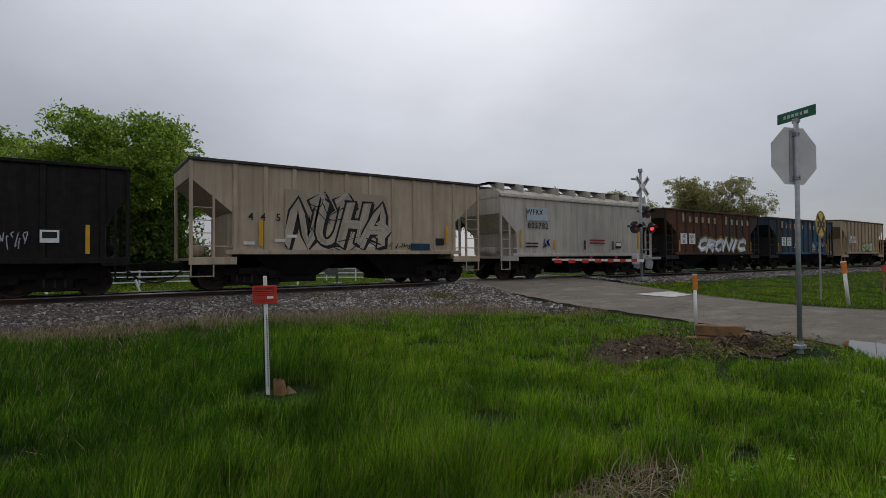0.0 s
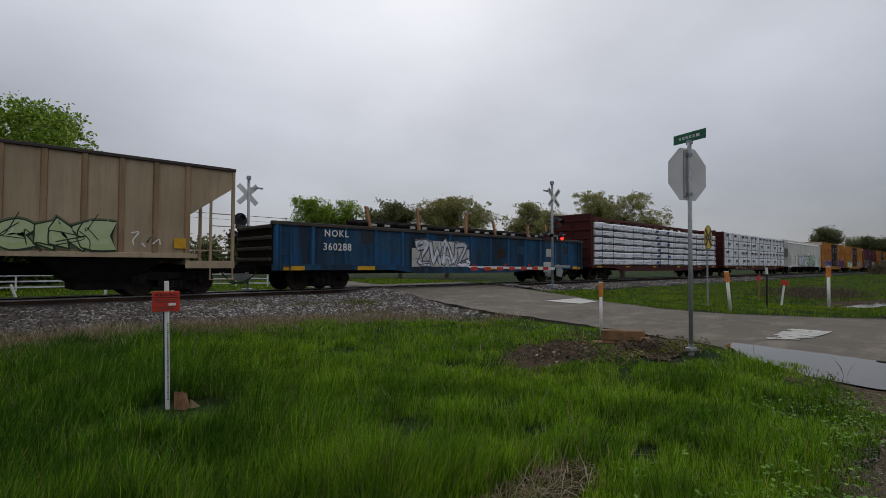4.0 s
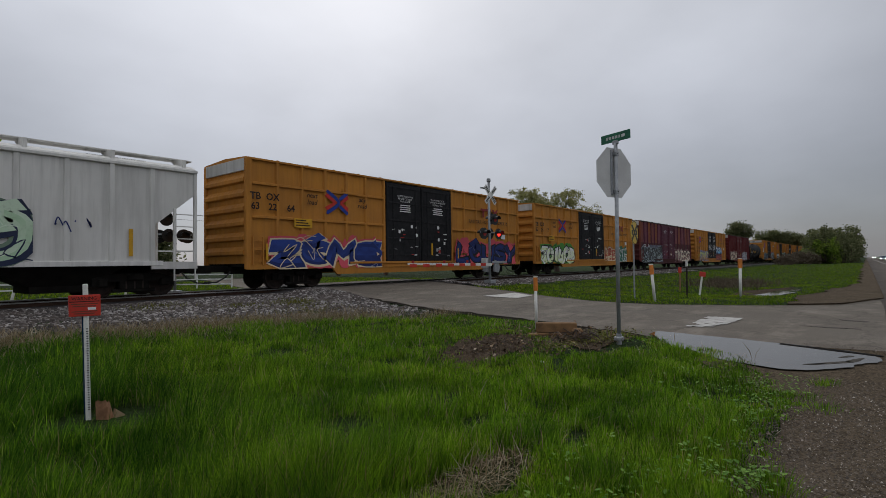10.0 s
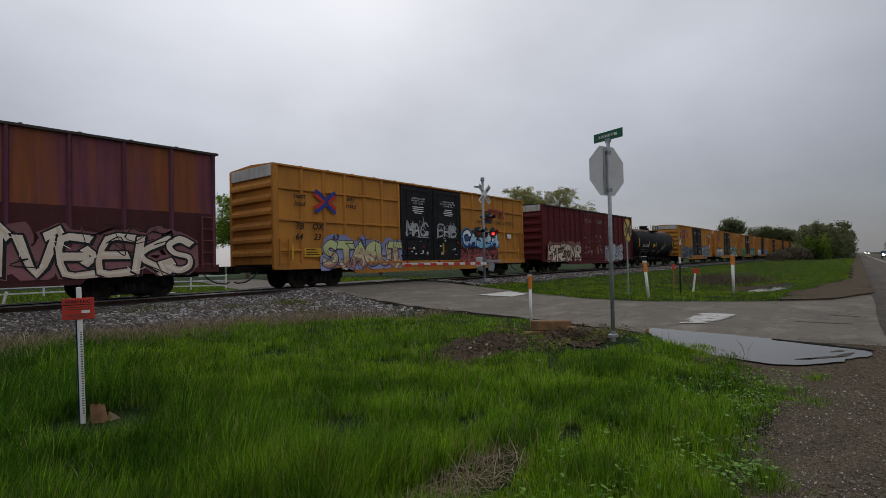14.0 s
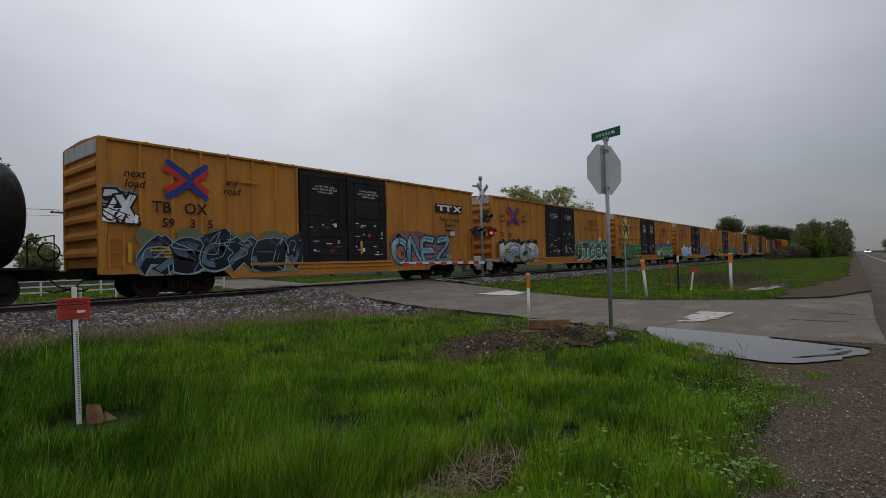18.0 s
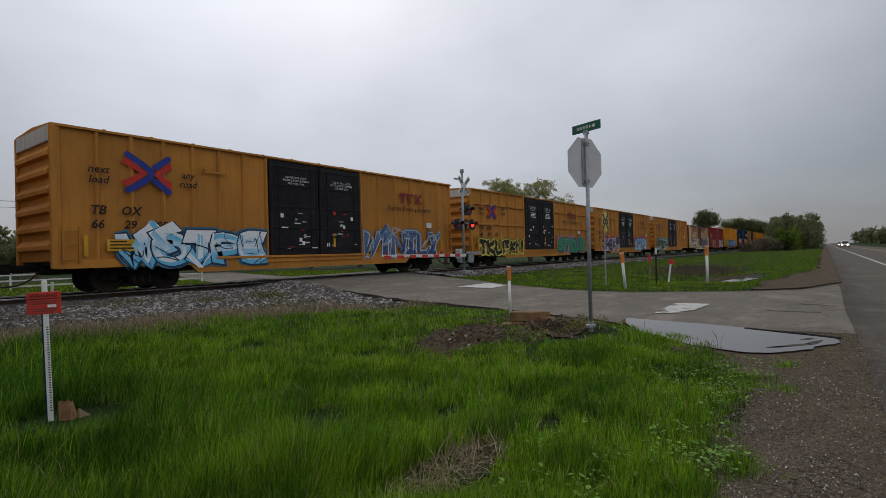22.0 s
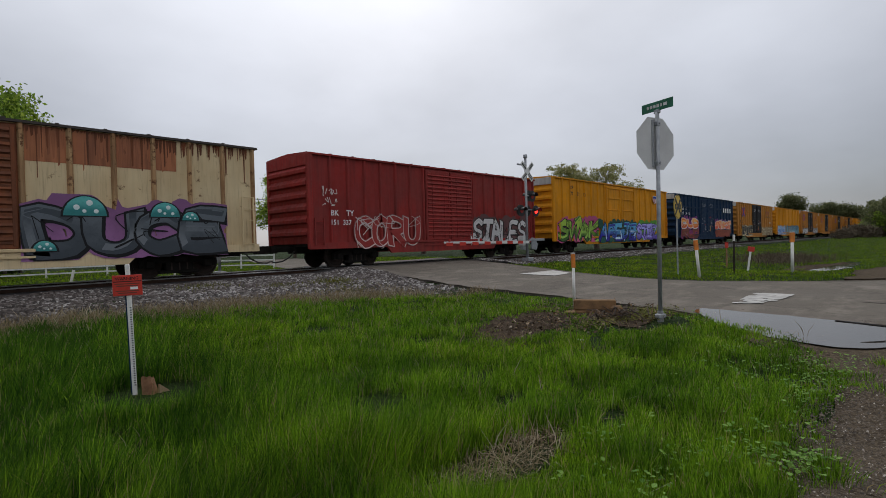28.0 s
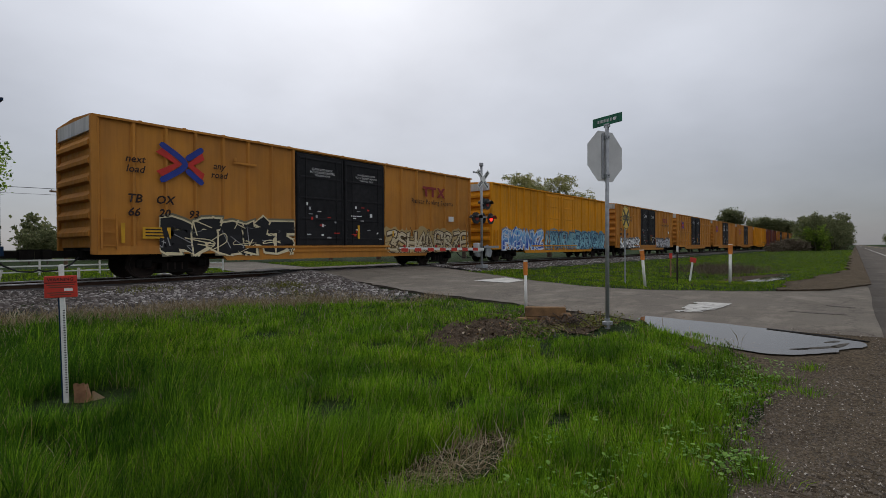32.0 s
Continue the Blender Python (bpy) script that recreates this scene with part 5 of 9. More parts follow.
def add_truck(car, x):
    """A two-axle truck under a car."""
    def frame_geo():
        g = Geo()
        for s in (-1, 1):
            y = s * 1.02
            g.prism([(-1.17, 0.36), (-1.17, 0.60), (-0.72, 0.74), (0.72, 0.74), (1.17, 0.60), (1.17, 0.36), (0.78, 0.36), (0.78, 0.5), (0.42, 0.5), (0.42, 0.26), (-0.42, 0.26), (-0.42, 0.5), (-0.78, 0.5), (-0.78, 0.36)], y - 0.09, y + 0.09, "y")
            g.box(-0.62, 0.62, y - 0.08, y + 0.08, 0.16, 0.27, 0.02)
        g.box(-0.22, 0.22, -1.25, 1.25, 0.52, 0.72, 0.03)
        return g
    truck = part("truck", cached("truck", frame_geo, "steel_dark"), None, car, at=(x, 0, 0))
    wheel = cached("wheel", lambda: Geo().wheel(0, 0, 0, [(0.0, -0.07), (0.12, -0.09), (0.14, -0.05), (0.38, -0.03), (0.40, -0.065), (0.455, -0.065), (0.462, 0.03), (0.49, 0.05), (0.49, 0.07), (0.3, 0.05), (0.0, 0.06)]), "rust_steel")
    axle = cached("axle", lambda: Geo().tube([(0, -1.16, 0), (0, 1.16, 0)], 0.08, 8), "steel_dark")
    spring = cached("spring", lambda: Geo().tube([(0, 0, 0), (0, 0, 0.24)], 0.06, 8), "rust_steel")
    for dx in (-0.89, 0.89):
        part("axle", axle, None, truck, at=(dx, 0, 0.46))
        part("wheel", wheel, None, truck, at=(dx, -0.76, 0.46))
        part("wheel", wheel, None, truck, at=pose(dx, 0.76, 0.46, 0, 0, 180))
        part("journal_box", cached("journal_box", lambda: Geo().box(-0.13, 0.13, -0.1, 0.1, -0.12, 0.14, 0.03), "steel_dark"), None, truck, at=(dx, -1.10, 0.46))
    for dx in (-0.24, 0, 0.24):
        part("spring", spring, None, truck, at=(dx, -1.06, 0.265))
    return truck


def add_coupler(car, x, way):
    """Coupler and air hose at an end; way is -1 or 1."""
    def geo():
        g = Geo().box(-0.1, 0.75, -0.09, 0.09, 0.70, 0.92, 0.02)
        g.prism([(0.6, -0.16), (0.95, -0.2), (1.0, 0.02), (0.86, 0.04), (0.84, 0.16), (0.62, 0.2)], 0.66, 0.96, "z")
        return g
    part("coupler", cached("coupler", geo, "steel_dark"), None, car, at=pose(x, 0, 0, 0, 0, 0 if way > 0 else 180))
    hose = cached("air_hose", lambda: Geo().tube([(0, 0, 0.72), (0.2, -0.03, 0.5), (0.5, -0.06, 0.34), (0.85, -0.04, 0.31), (1.0, 0, 0.36)], 0.028, 6), "rubber", True)
    part("air_hose", hose, None, car, at=pose(x, -0.42 * way * -1 if way < 0 else -0.42, 0, 0, 0, 0 if way > 0 else 180))


def add_ladder(car, x, z0, z1, width=0.42, mat="steel_dark", y=-W - 0.03, step=0.4):
    """Side ladder: two stiles and rungs as one part each."""
    lad = part("ladder", Geo().box(x - width / 2 - 0.02, x - width / 2 + 0.02, y - 0.03, y + 0.03, z0, z1).box(x + width / 2 - 0.02, x + width / 2 + 0.02, y - 0.03, y + 0.03, z0, z1), mat, car)
    rung = cached(("rung", width, mat), lambda: Geo().box(-width / 2, width / 2, -0.015, 0.015, -0.014, 0.014), mat)
    z = z0 + 0.12
    while z < z1:
        part("rung", rung, None, lad, at=(x, y, z))
        z += step
    return lad


def new_car(name, label, start, length, truck_in, group=""):
    car = thing(name, label, "railway car", group=group)
    CARS.append((car, start))
    for x in (truck_in, length - truck_in):
        add_truck(car, x)
    add_coupler(car, 0.0, -1)
    add_coupler(car, length, 1)
    return car


def boxcar(start, length, label, mat, doors, ribs="posts", posts=(6, 5), end_top="end_white", door_mat="door_black", eave=4.93, roof="", sill_mat="", low=0.73, roof_peak=0.1, end_mat="", name="boxcar", panel_rows=(1.95, 2.95, 3.95), post_mat="", bold=0.02):
    """A high boxcar: shell, sills, roof, posts, doors and a ribbed end."""
    car = new_car(name, label, start, length, 2.55)
    x0, x1 = 0.06, length - 0.06
    shell = W - 0.10
    g = Geo().box(x0, x1, -shell, shell, 1.0, eave - 0.04, 0.02)
    body = part("body", g, mat, car)
    sill = [(0.02, 1.04), (0.02, low + 0.06), (3.9, low + 0.06), (4.15, low - 0.2), (length - 4.15, low - 0.2), (length - 3.9, low + 0.06), (length - 0.02, low + 0.06), (length - 0.02, 1.04)]
    for s in (-1, 1):
        part("side_sill", Geo().prism(sill, s * (W - 0.065) - 0.055, s * (W - 0.065) + 0.055, "y"), sill_mat or mat, car)
    part("underframe", Geo().box(0.1, length - 0.1, -0.3, 0.3, 0.62, 0.98, 0.02).box(0.1, length - 0.1, -1.4, 1.4, 0.9, 1.0), "steel_dark", car)
    part("roof", Geo().prism([(-W - 0.01, eave - 0.07), (-W - 0.01, eave), (-W + 0.12, eave + 0.02), (0, eave + roof_peak), (W - 0.12, eave + 0.02), (W + 0.01, eave), (W + 0.01, eave - 0.07)], 0.0, length, "x"), roof or mat, car)
    seam = cached(("roof_seam", roof_peak, roof or mat), lambda: Geo().prism([(-W + 0.1, 0.02), (0, roof_peak), (W - 0.1, 0.02), (W - 0.1, 0.05), (0, roof_peak + 0.03), (-W + 0.1, 0.05)], -0.04, 0.04, "x"), roof or mat)
    for k in range(1, 14):
        part("roof_seam", seam, None, car, at=(length * k / 14, 0, eave))
    # posts on the near side, left and right of the doors
    d0, d1 = doors
    runs = ((0.08, d0, posts[0]), (d1, length - 0.08, posts[1]))
    pw = 0.13 if ribs != "smooth" else 0.1
    post = cached(("side_post", eave, post_mat or mat, pw), lambda: Geo().prism([(-pw / 2 - 0.03, -shell), (-pw / 2 + 0.015, -W + 0.012), (pw / 2 - 0.015, -W + 0.012), (pw / 2 + 0.03, -shell)], 1.02, eave - 0.06, "z"), post_mat or mat)
    for a, b, n in runs:
        if ribs == "corrugated":
            continue
        for k in range(n + 1):
            part("side_post", post, None, car, at=(a + 0.08 + (b - a - 0.16) * k / n, 0, 0))
        if ribs == "grid":
            step = (b - a - 0.16) / n
            bar = cached(("side_rib", mat, round(step, 2)), lambda: Geo().box(-step / 2 + 0.05, step / 2 - 0.05, -W + 0.004, -shell + 0.01, -0.05, 0.05, 0.012), mat)
            for k in range(n):
                for z in panel_rows:
                    part("side_rib", bar, None, car, at=(a + 0.08 + step * (k + 0.5), 0, z))
    # doors
    if d1 > d0:
        half = (d1 - d0) / 2
        part("door_frame", Geo().box(d0 - 0.02, d1 + 0.02, -shell - 0.014, -shell + 0.01, 1.05, eave - 0.1), door_mat, car)
        for k in range(2):
            a = d0 + k * half
            door = part("door", Geo().box(a + 0.03, a + half - 0.03, -W + 0.005, -shell, 1.06, eave - 0.16, 0.015), door_mat, car)
            for x in (a + 0.1, a + half - 0.1):
                part("door_stile", Geo().box(x - 0.05, x + 0.05, -W - bold, -W + 0.008, 1.12, eave - 0.22, 0.01), door_mat, door)
            bar = cached(("door_bar", round(half, 2), door_mat), lambda: Geo().box(-half / 2 + 0.15, half / 2 - 0.15, -W - bold + 0.002, -W + 0.008, -0.04, 0.04, 0.01), door_mat)
            for z in (1.35, 2.15, 3.0, 3.85, 4.6):
                part("door_bar", bar, None, door, at=(a + half / 2, 0, z * (eave - 0.2) / 4.73))
            for x in (a + 0.45, a + half - 0.45):
                part("lock_rod", Geo().tube([(x, -W - 0.022, 1.15), (x, -W - 0.022, eave - 0.3)], 0.016, 6), door_mat, door)
        part("door_track", Geo().box(d0 - half * 0.9, d1 + 0.3, -W - 0.05, -W + 0.02, 0.96, 1.05, 0.01).box(d0 - 0.2, d1 + 0.3, -W - 0.04, -W - 0.012, 0.80, 0.86), sill_mat or mat, car)
    # ribbed front end
    em = end_mat or mat
    if end_mat:
        part("end_wall", Geo().box(0.0, 0.055, -W + 0.1, W - 0.1, 1.0, eave - 0.45), em, car)
    rib = cached(("end_rib", em), lambda: Geo().prism([(-0.07, 0.0), (-0.07, 0.12), (0.07, 0.3), (0.07, -0.06)], -W + 0.16, W - 0.16, "y"), em)
    for k in range(6):
        part("end_rib", rib, None, car, at=(0.0, 0, 1.35 + 0.54 * k * (eave - 0.75) / 4.2))
    part("end_panel", Geo().box(-0.02, 0.08, -W + 0.05, W - 0.05, eave - 0.48, eave - 0.03, 0.01), end_top, car)
    for s in (-1, 1):
        part("corner_post", Geo().box(-0.03, 0.14, s * (W - 0.08) - 0.085, s * (W - 0.08) + 0.085, 0.8, eave - 0.02, 0.02), mat, car)
    if ribs != "none":
        add_ladder(car, length - 0.42, 0.95, 2.7, 0.4, mat)
        add_ladder(car, 0.42, 0.95, 2.0, 0.4, mat)
    return car


def loft(stations, top):
    """A hopper body: at each (x, bottom) a section from the near foot over the top profile to the far foot."""
    g = Geo()
    n = len(top) + 2
    vs = []
    for x, zb in stations:
        vs += [(x, top[0][0], zb)] + [(x, y, z) for y, z in top] + [(x, top[-1][0], zb)]
    fs = []
    for i in range(len(stations) - 1):
        for k in range(n):
            fs.append((i * n + k, i * n + (k + 1) % n, (i + 1) * n + (k + 1) % n, (i + 1) * n + k))
    fs += [tuple(range(n)), tuple(range((len(stations) - 1) * n, len(stations) * n))]
    return g.add(vs, fs)


def hopper(start, length, label, mat, top, low, slope, ribs=10, bays=2, roof="roof_dark", roof_walk_h=0.0, name="covered_hopper", high=2.5, open_top=False, end_mat="", zs=3.2, bay_mat="steel_dark", post_mat="", rib_mat="", walk_mat="roof_dark"):
    """A hopper car: sloped ends over open platforms, discharge bays below, a roof walk above."""
    car = new_car(name, label, start, length, 1.75)
    L, s0 = length, slope
    yb = W - 0.06
    prof = top
    stations = [(0.02, zs + 0.02), (0.04, zs), (s0, high), (s0 + 0.02, low), (L - s0 - 0.02, low), (L - s0, high), (L - 0.04, zs), (L - 0.02, zs + 0.02)]
    part("body", loft(stations, prof), mat, car)
    zt = max(z for _, z in prof)
    ze = prof[0][1]
    if ribs:
        rb = cached(("side_rib", rib_mat or mat, low, ze), lambda: Geo().prism([(-0.085, -yb), (-0.06, -W), (0.06, -W), (0.085, -yb)], low, ze - 0.03, "z"), rib_mat or mat)
        for k in range(ribs + 1):
            part("side_rib", rb, None, car, at=(s0 + 0.06 + (L - 2 * s0 - 0.12) * k / ribs, 0, 0))
    part("side_sill", Geo().box(s0 - 0.25, L - s0 + 0.25, -W - 0.01, -W + 0.1, low - 0.12, low + 0.03, 0.01), mat, car)
    part("top_rail", Geo().box(0, L, -W - 0.03, -W + 0.14, ze - 0.05, ze + 0.05, 0.015).box(0, L, W - 0.14, W + 0.03, ze - 0.05, ze + 0.05, 0.015).box(0, 0.12, -W, W, ze - 0.05, ze + 0.05).box(L - 0.12, L, -W, W, ze - 0.05, ze + 0.05), roof, car)
    # bays
    span = (L - 2 * s0 - 0.6) / bays
    for k in range(bays):
        a = s0 + 0.3 + k * span
        g = Geo()
        vs = []
        for z, i, y in ((low + 0.05, 0.05, 1.5), (0.42, span * 0.34, 0.9), (0.22, span * 0.34, 0.9)):
            vs += [(a + i, -y, z), (a + span - i, -y, z), (a + span - i, y, z), (a + i, y, z)]
        g.add(vs, [(0, 1, 2, 3), (8, 9, 10, 11)] + [(4 * j + i, 4 * j + (i + 1) % 4, 4 * j + 4 + (i + 1) % 4, 4 * j + 4 + i) for j in (0, 1) for i in range(4)])
        part("discharge_bay", g, bay_mat, car)
    part("underframe", Geo().box(0, L, -0.3, 0.3, 0.66, 1.02, 0.02), "steel_dark", car)
    for k, (xa, xb, xe) in enumerate(((0.0, s0 + 0.1, 0.06), (L - s0 - 0.1, L, L - 0.06))):
        em = end_mat or mat
        plat = part("end_platform", Geo().box(xa, xb, -W + 0.02, W - 0.02, 0.98, 1.06, 0.01).box(xa, xb, -W, -W + 0.06, 0.86, 1.10, 0.01), post_mat or em, car)
        for y in (-W + 0.06, W - 0.06):
            part("corner_post", Geo().box(xe - 0.05, xe + 0.05, y - 0.05, y + 0.05, 1.0, ze, 0.01), post_mat or em, car)
        xm = xe + (s0 * 0.5 if k == 0 else -s0 * 0.5)
        zm = zs - (zs - high) * 0.5
        part("brace_post", Geo().box(xm - 0.035, xm + 0.035, -W + 0.01, -W + 0.08, 1.0, zm + 0.05), post_mat or em, car)
        rung = cached(("step_rung", round(s0, 2), post_mat or em), lambda: Geo().box(-s0 * 0.25, s0 * 0.25, -0.015, 0.015, -0.015, 0.015), post_mat or em)
        for z in (0.5, 1.45, 1.85, 2.25, 2.65):
            if z < zm:
                part("rung", rung, None, car, at=((xe + xm) / 2, -W + 0.04, z))
        for x in (xe, xm):
            part("step_side", Geo().box(x - 0.02, x + 0.02, -W + 0.02, -W + 0.06, 0.48, 1.0), post_mat or em, car)
        part("hand_rail", Geo().box(xa + 0.05, xb - 0.05, -W + 0.03, -W + 0.06, 1.42, 1.46), post_mat or em, car)
        part("air_tank", Geo().tube([(xa + 0.4 if k == 0 else xa + 0.2, -0.7, 1.32), ((xa + 0.4 if k == 0 else xa + 0.2), 0.3, 1.32)], 0.2, 12), em, car, smooth=True)
        part("slope_support", Geo().box(s0 - 0.12 if k == 0 else L - s0 - 0.02, s0 + 0.02 if k == 0 else L - s0 + 0.12, -1.3, 1.3, 1.0, high, 0.01), em, car)
    if roof_walk_h:
        zw = zt + roof_walk_h
        part("roof_walk", Geo().box(-0.1, L + 0.1, -0.95, -0.45, zw, zw + 0.04).box(-0.1, L + 0.1, 0.45, 0.95, zw, zw + 0.04).box(-0.1, 0.25, -0.95, 0.95, zw, zw + 0.04), walk_mat, car)
        part("walk_rail", Geo().tube([(0.0, -1.0, zw + 0.02), (L, -1.0, zw + 0.02)], 0.022, 6), walk_mat, car)
        lug = cached(("walk_bracket", mat, round(roof_walk_h, 2), ze), lambda: Geo().prism([(-1.42, ze), (-1.3, ze), (-0.5, zt + roof_walk_h), (-0.9, zt + roof_walk_h), (-1.42, zt + roof_walk_h - 0.04)], -0.05, 0.05, "x"), mat)
        for k in range(10):
            part("walk_bracket", lug, None, car, at=(0.35 + (L - 0.7) * k / 9, 0, 0))
        hatch = cached(("roof_hatch", mat), lambda: Geo().box(-0.9, 0.9, -0.32, 0.32, 0, 0.12, 0.03), "roof_dark")
        for k in range(5):
            part("roof_hatch", hatch, None, car, at=(L * (k + 0.5) / 5, 0, zt))
    return car

FLAT_TOP = [(-W + 0.06, 4.15), (-W + 0.1, 4.2), (0, 4.28), (W - 0.1, 4.2), (W - 0.06, 4.15)]
ROUND_TOP = [(-W + 0.04, 3.80), (-W + 0.06, 3.92), (-W + 0.2, 4.05), (-1.05, 4.17), (-0.5, 4.22), (0.5, 4.22), (1.05, 4.17), (W - 0.2, 4.05), (W - 0.06, 3.92), (W - 0.04, 3.80)]
LONG_TOP = [(-W + 0.06, 4.10), (-W + 0.10, 4.2), (-1.2, 4.32), (0, 4.38), (1.2, 4.32), (W - 0.10, 4.2), (W - 0.06, 4.10)]
LOW_TOP = [(-W + 0.06, 3.85), (-W + 0.1, 3.9), (0, 3.93), (W - 0.1, 3.9), (W - 0.06, 3.85)]

hopper_black = hopper(-10.9, 12.06, "grimy black open-top hopper car with steel ribs", "hopper_black", [(y, z - 0.5) for y, z in FLAT_TOP], 1.05, 0.6, 8, 2, "hopper_black", name="open_hopper", high=2.0, zs=2.9)
hopper_a = hopper(2.7, 11.4, "faded beige covered hopper car with ribbed sides", "hopper_beige", FLAT_TOP, 1.30, 1.3, 9, 2, "roof_dark", name="covered_hopper", high=2.5, zs=3.55)
hopper_b = hopper(15.3, 11.4, "light grey rounded covered hopper car with smooth sides", "hopper_grey", ROUND_TOP, 1.18, 0.98, 0, 3, "hopper_grey", 0.22, high=2.15, zs=3.0)
hopper_c = hopper(28.1, 11.6, "rusty brown covered hopper car with ribbed sides", "hopper_rust", LOW_TOP, 1.25, 1.25, 10, 2, "hopper_rust", rib_mat="rib_rust", end_mat="hopper_dark", post_mat="hopper_dark", name="covered_hopper", high=2.45, zs=3.3)
hopper_d = hopper(41.4, 11.95, "faded blue and rust covered hopper car with ribbed sides", "hopper_blue", LOW_TOP, 1.25, 1.25, 10, 2, "hopper_rust", rib_mat="rib_rust", end_mat="hopper_dark", post_mat="hopper_dark", name="covered_hopper", high=2.45, zs=3.3)
hopper_e = hopper(55.3, 11.2, "tan covered hopper car with ribbed sides", "hopper_tan", FLAT_TOP, 1.30, 1.45, 9, 2, "roof_dark", rib_mat="rib_tan", name="covered_hopper", high=2.55, zs=3.55)
hopper_f = hopper(139.5, 19.8, "long pale grey covered hopper car with ribbed sides", "hopper_white", LONG_TOP, 1.1, 1.35, 15, 4, "hopper_white", 0.16, walk_mat="hopper_white", name="covered_hopper", high=2.25, zs=3.35)


surface("stake_wood", (0.46, 0.25, 0.13), (0.28, 0.15, 0.08), 5.0, 40, 0.9, 0, 0.4)
plain("print_black", (0.02, 0.02, 0.025))
plain("print_red", (0.50, 0.16, 0.18))
plain("print_navy", (0.03, 0.06, 0.22))


def gondola():
    L = 20.75
    car = new_car("gondola", "faded blue gondola car with scraped ribbed sides", 67.8, L, 2.4)
    for s in (-1, 1):
        part("side_wall", Geo().box(0.1, L - 0.1, s * (W - 0.1) - 0.03, s * (W - 0.1) + 0.03, 0.95, 2.45), "gondola_blue", car)
    for x in (0.12, L - 0.12):
        end = Geo().box(x - 0.04, x + 0.04, -W + 0.1, W - 0.1, 0.95, 2.45)
        part("end_wall", end, "steel_dark", car)
    part("floor", Geo().box(0.1, L - 0.1, -W + 0.13, W - 0.13, 0.95, 1.05), "gondola_blue", car)
    for s in (-1, 1):
        part("top_chord", Geo().box(0, L, s * (W - 0.06) - 0.08, s * (W - 0.06) + 0.08, 2.42, 2.56, 0.02), "roof_dark", car)
        part("side_sill", Geo().prism([(0.05, 0.78), (5.5, 0.78), (7, 0.62), (L - 7, 0.62), (L - 5.5, 0.78), (L - 0.05, 0.78), (L - 0.05, 1.0), (0.05, 1.0)], s * (W - 0.05) - 0.05, s * (W - 0.05) + 0.05, "y"), "gondola_blue", car)
    post = cached("gon_post", lambda: Geo().prism([(-0.09, -W + 0.1), (-0.05, -W - 0.01), (0.05, -W - 0.01), (0.09, -W + 0.1)], 0.98, 2.44, "z"), "post_blue")
    for k in range(15):
        part("side_post", post, None, car, at=(0.2 + (L - 0.4) * k / 14, 0, 0))
    part("underframe", Geo().box(0, L, -0.3, 0.3, 0.62, 0.97, 0.02), "steel_dark", car)
    rib = cached("gon_rib", lambda: Geo().box(-0.05, 0.06, -W + 0.15, W - 0.15, 0, 0.14, 0.03), "roof_dark")
    for z in (1.1, 1.5, 1.9, 2.3):
        part("end_rib", rib, None, car, at=(0.04, 0, z))
    add_ladder(car, 0.5, 0.8, 2.4, 0.4, "gondola_blue")
    add_ladder(car, L - 0.5, 0.8, 2.4, 0.4, "gondola_blue")
    # the load: steel bundles and timber stakes that lean out above the side
    for k in range(7):
        y = -1.15 + 0.38 * k
        part("steel_beam", Geo().box(3.6, L - 1.6, y - 0.14, y + 0.14, 2.3, 2.62 + 0.05 * (k % 2), 0.02), "steel_dark", car)
    for k in range(22):
        x = 3.8 + k * 0.72
        part("tie_plate", Geo().box(x, x + 0.3, -1.3, -1.1, 2.62, 2.72, 0.01), "end_white" if k % 3 else "steel_dark", car)
    for x, h, tilt, y in ((4.6, 0.85, -0.42, -1.38), (5.7, 0.45, -0.1, 1.3), (7.2, 1.0, -0.2, -1.38), (8.6, 0.5, 0.0, 1.3), (10.2, 1.0, 0.02, -1.38), (10.65, 0.5, -0.1, 1.3), (12.6, 0.75, -0.35, -1.38), (12.95, 0.7, -0.12, 1.3), (15.3, 0.7, -0.05, -1.38), (17.2, 0.85, -0.3, -1.38), (18.6, 0.6, 0.05, 1.3)):
        part("stake", Geo().prism([(x - 0.06, 2.0), (x + 0.06, 2.0), (x + tilt + 0.055, 2.56 + h), (x + tilt - 0.055, 2.56 + h)], y - 0.05, y + 0.05, "y"), "stake_wood", car)
    part("pipe", Geo().tube([(3.4, -1.2, 2.72), (L - 1.4, -1.2, 2.70)], 0.09, 10), "steel_dark", car)
    part("pipe", Geo().tube([(3.9, -0.9, 2.80), (L - 1.8, -0.9, 2.78)], 0.09, 10), "steel_dark", car)
    return car


gondola_car = gondola()


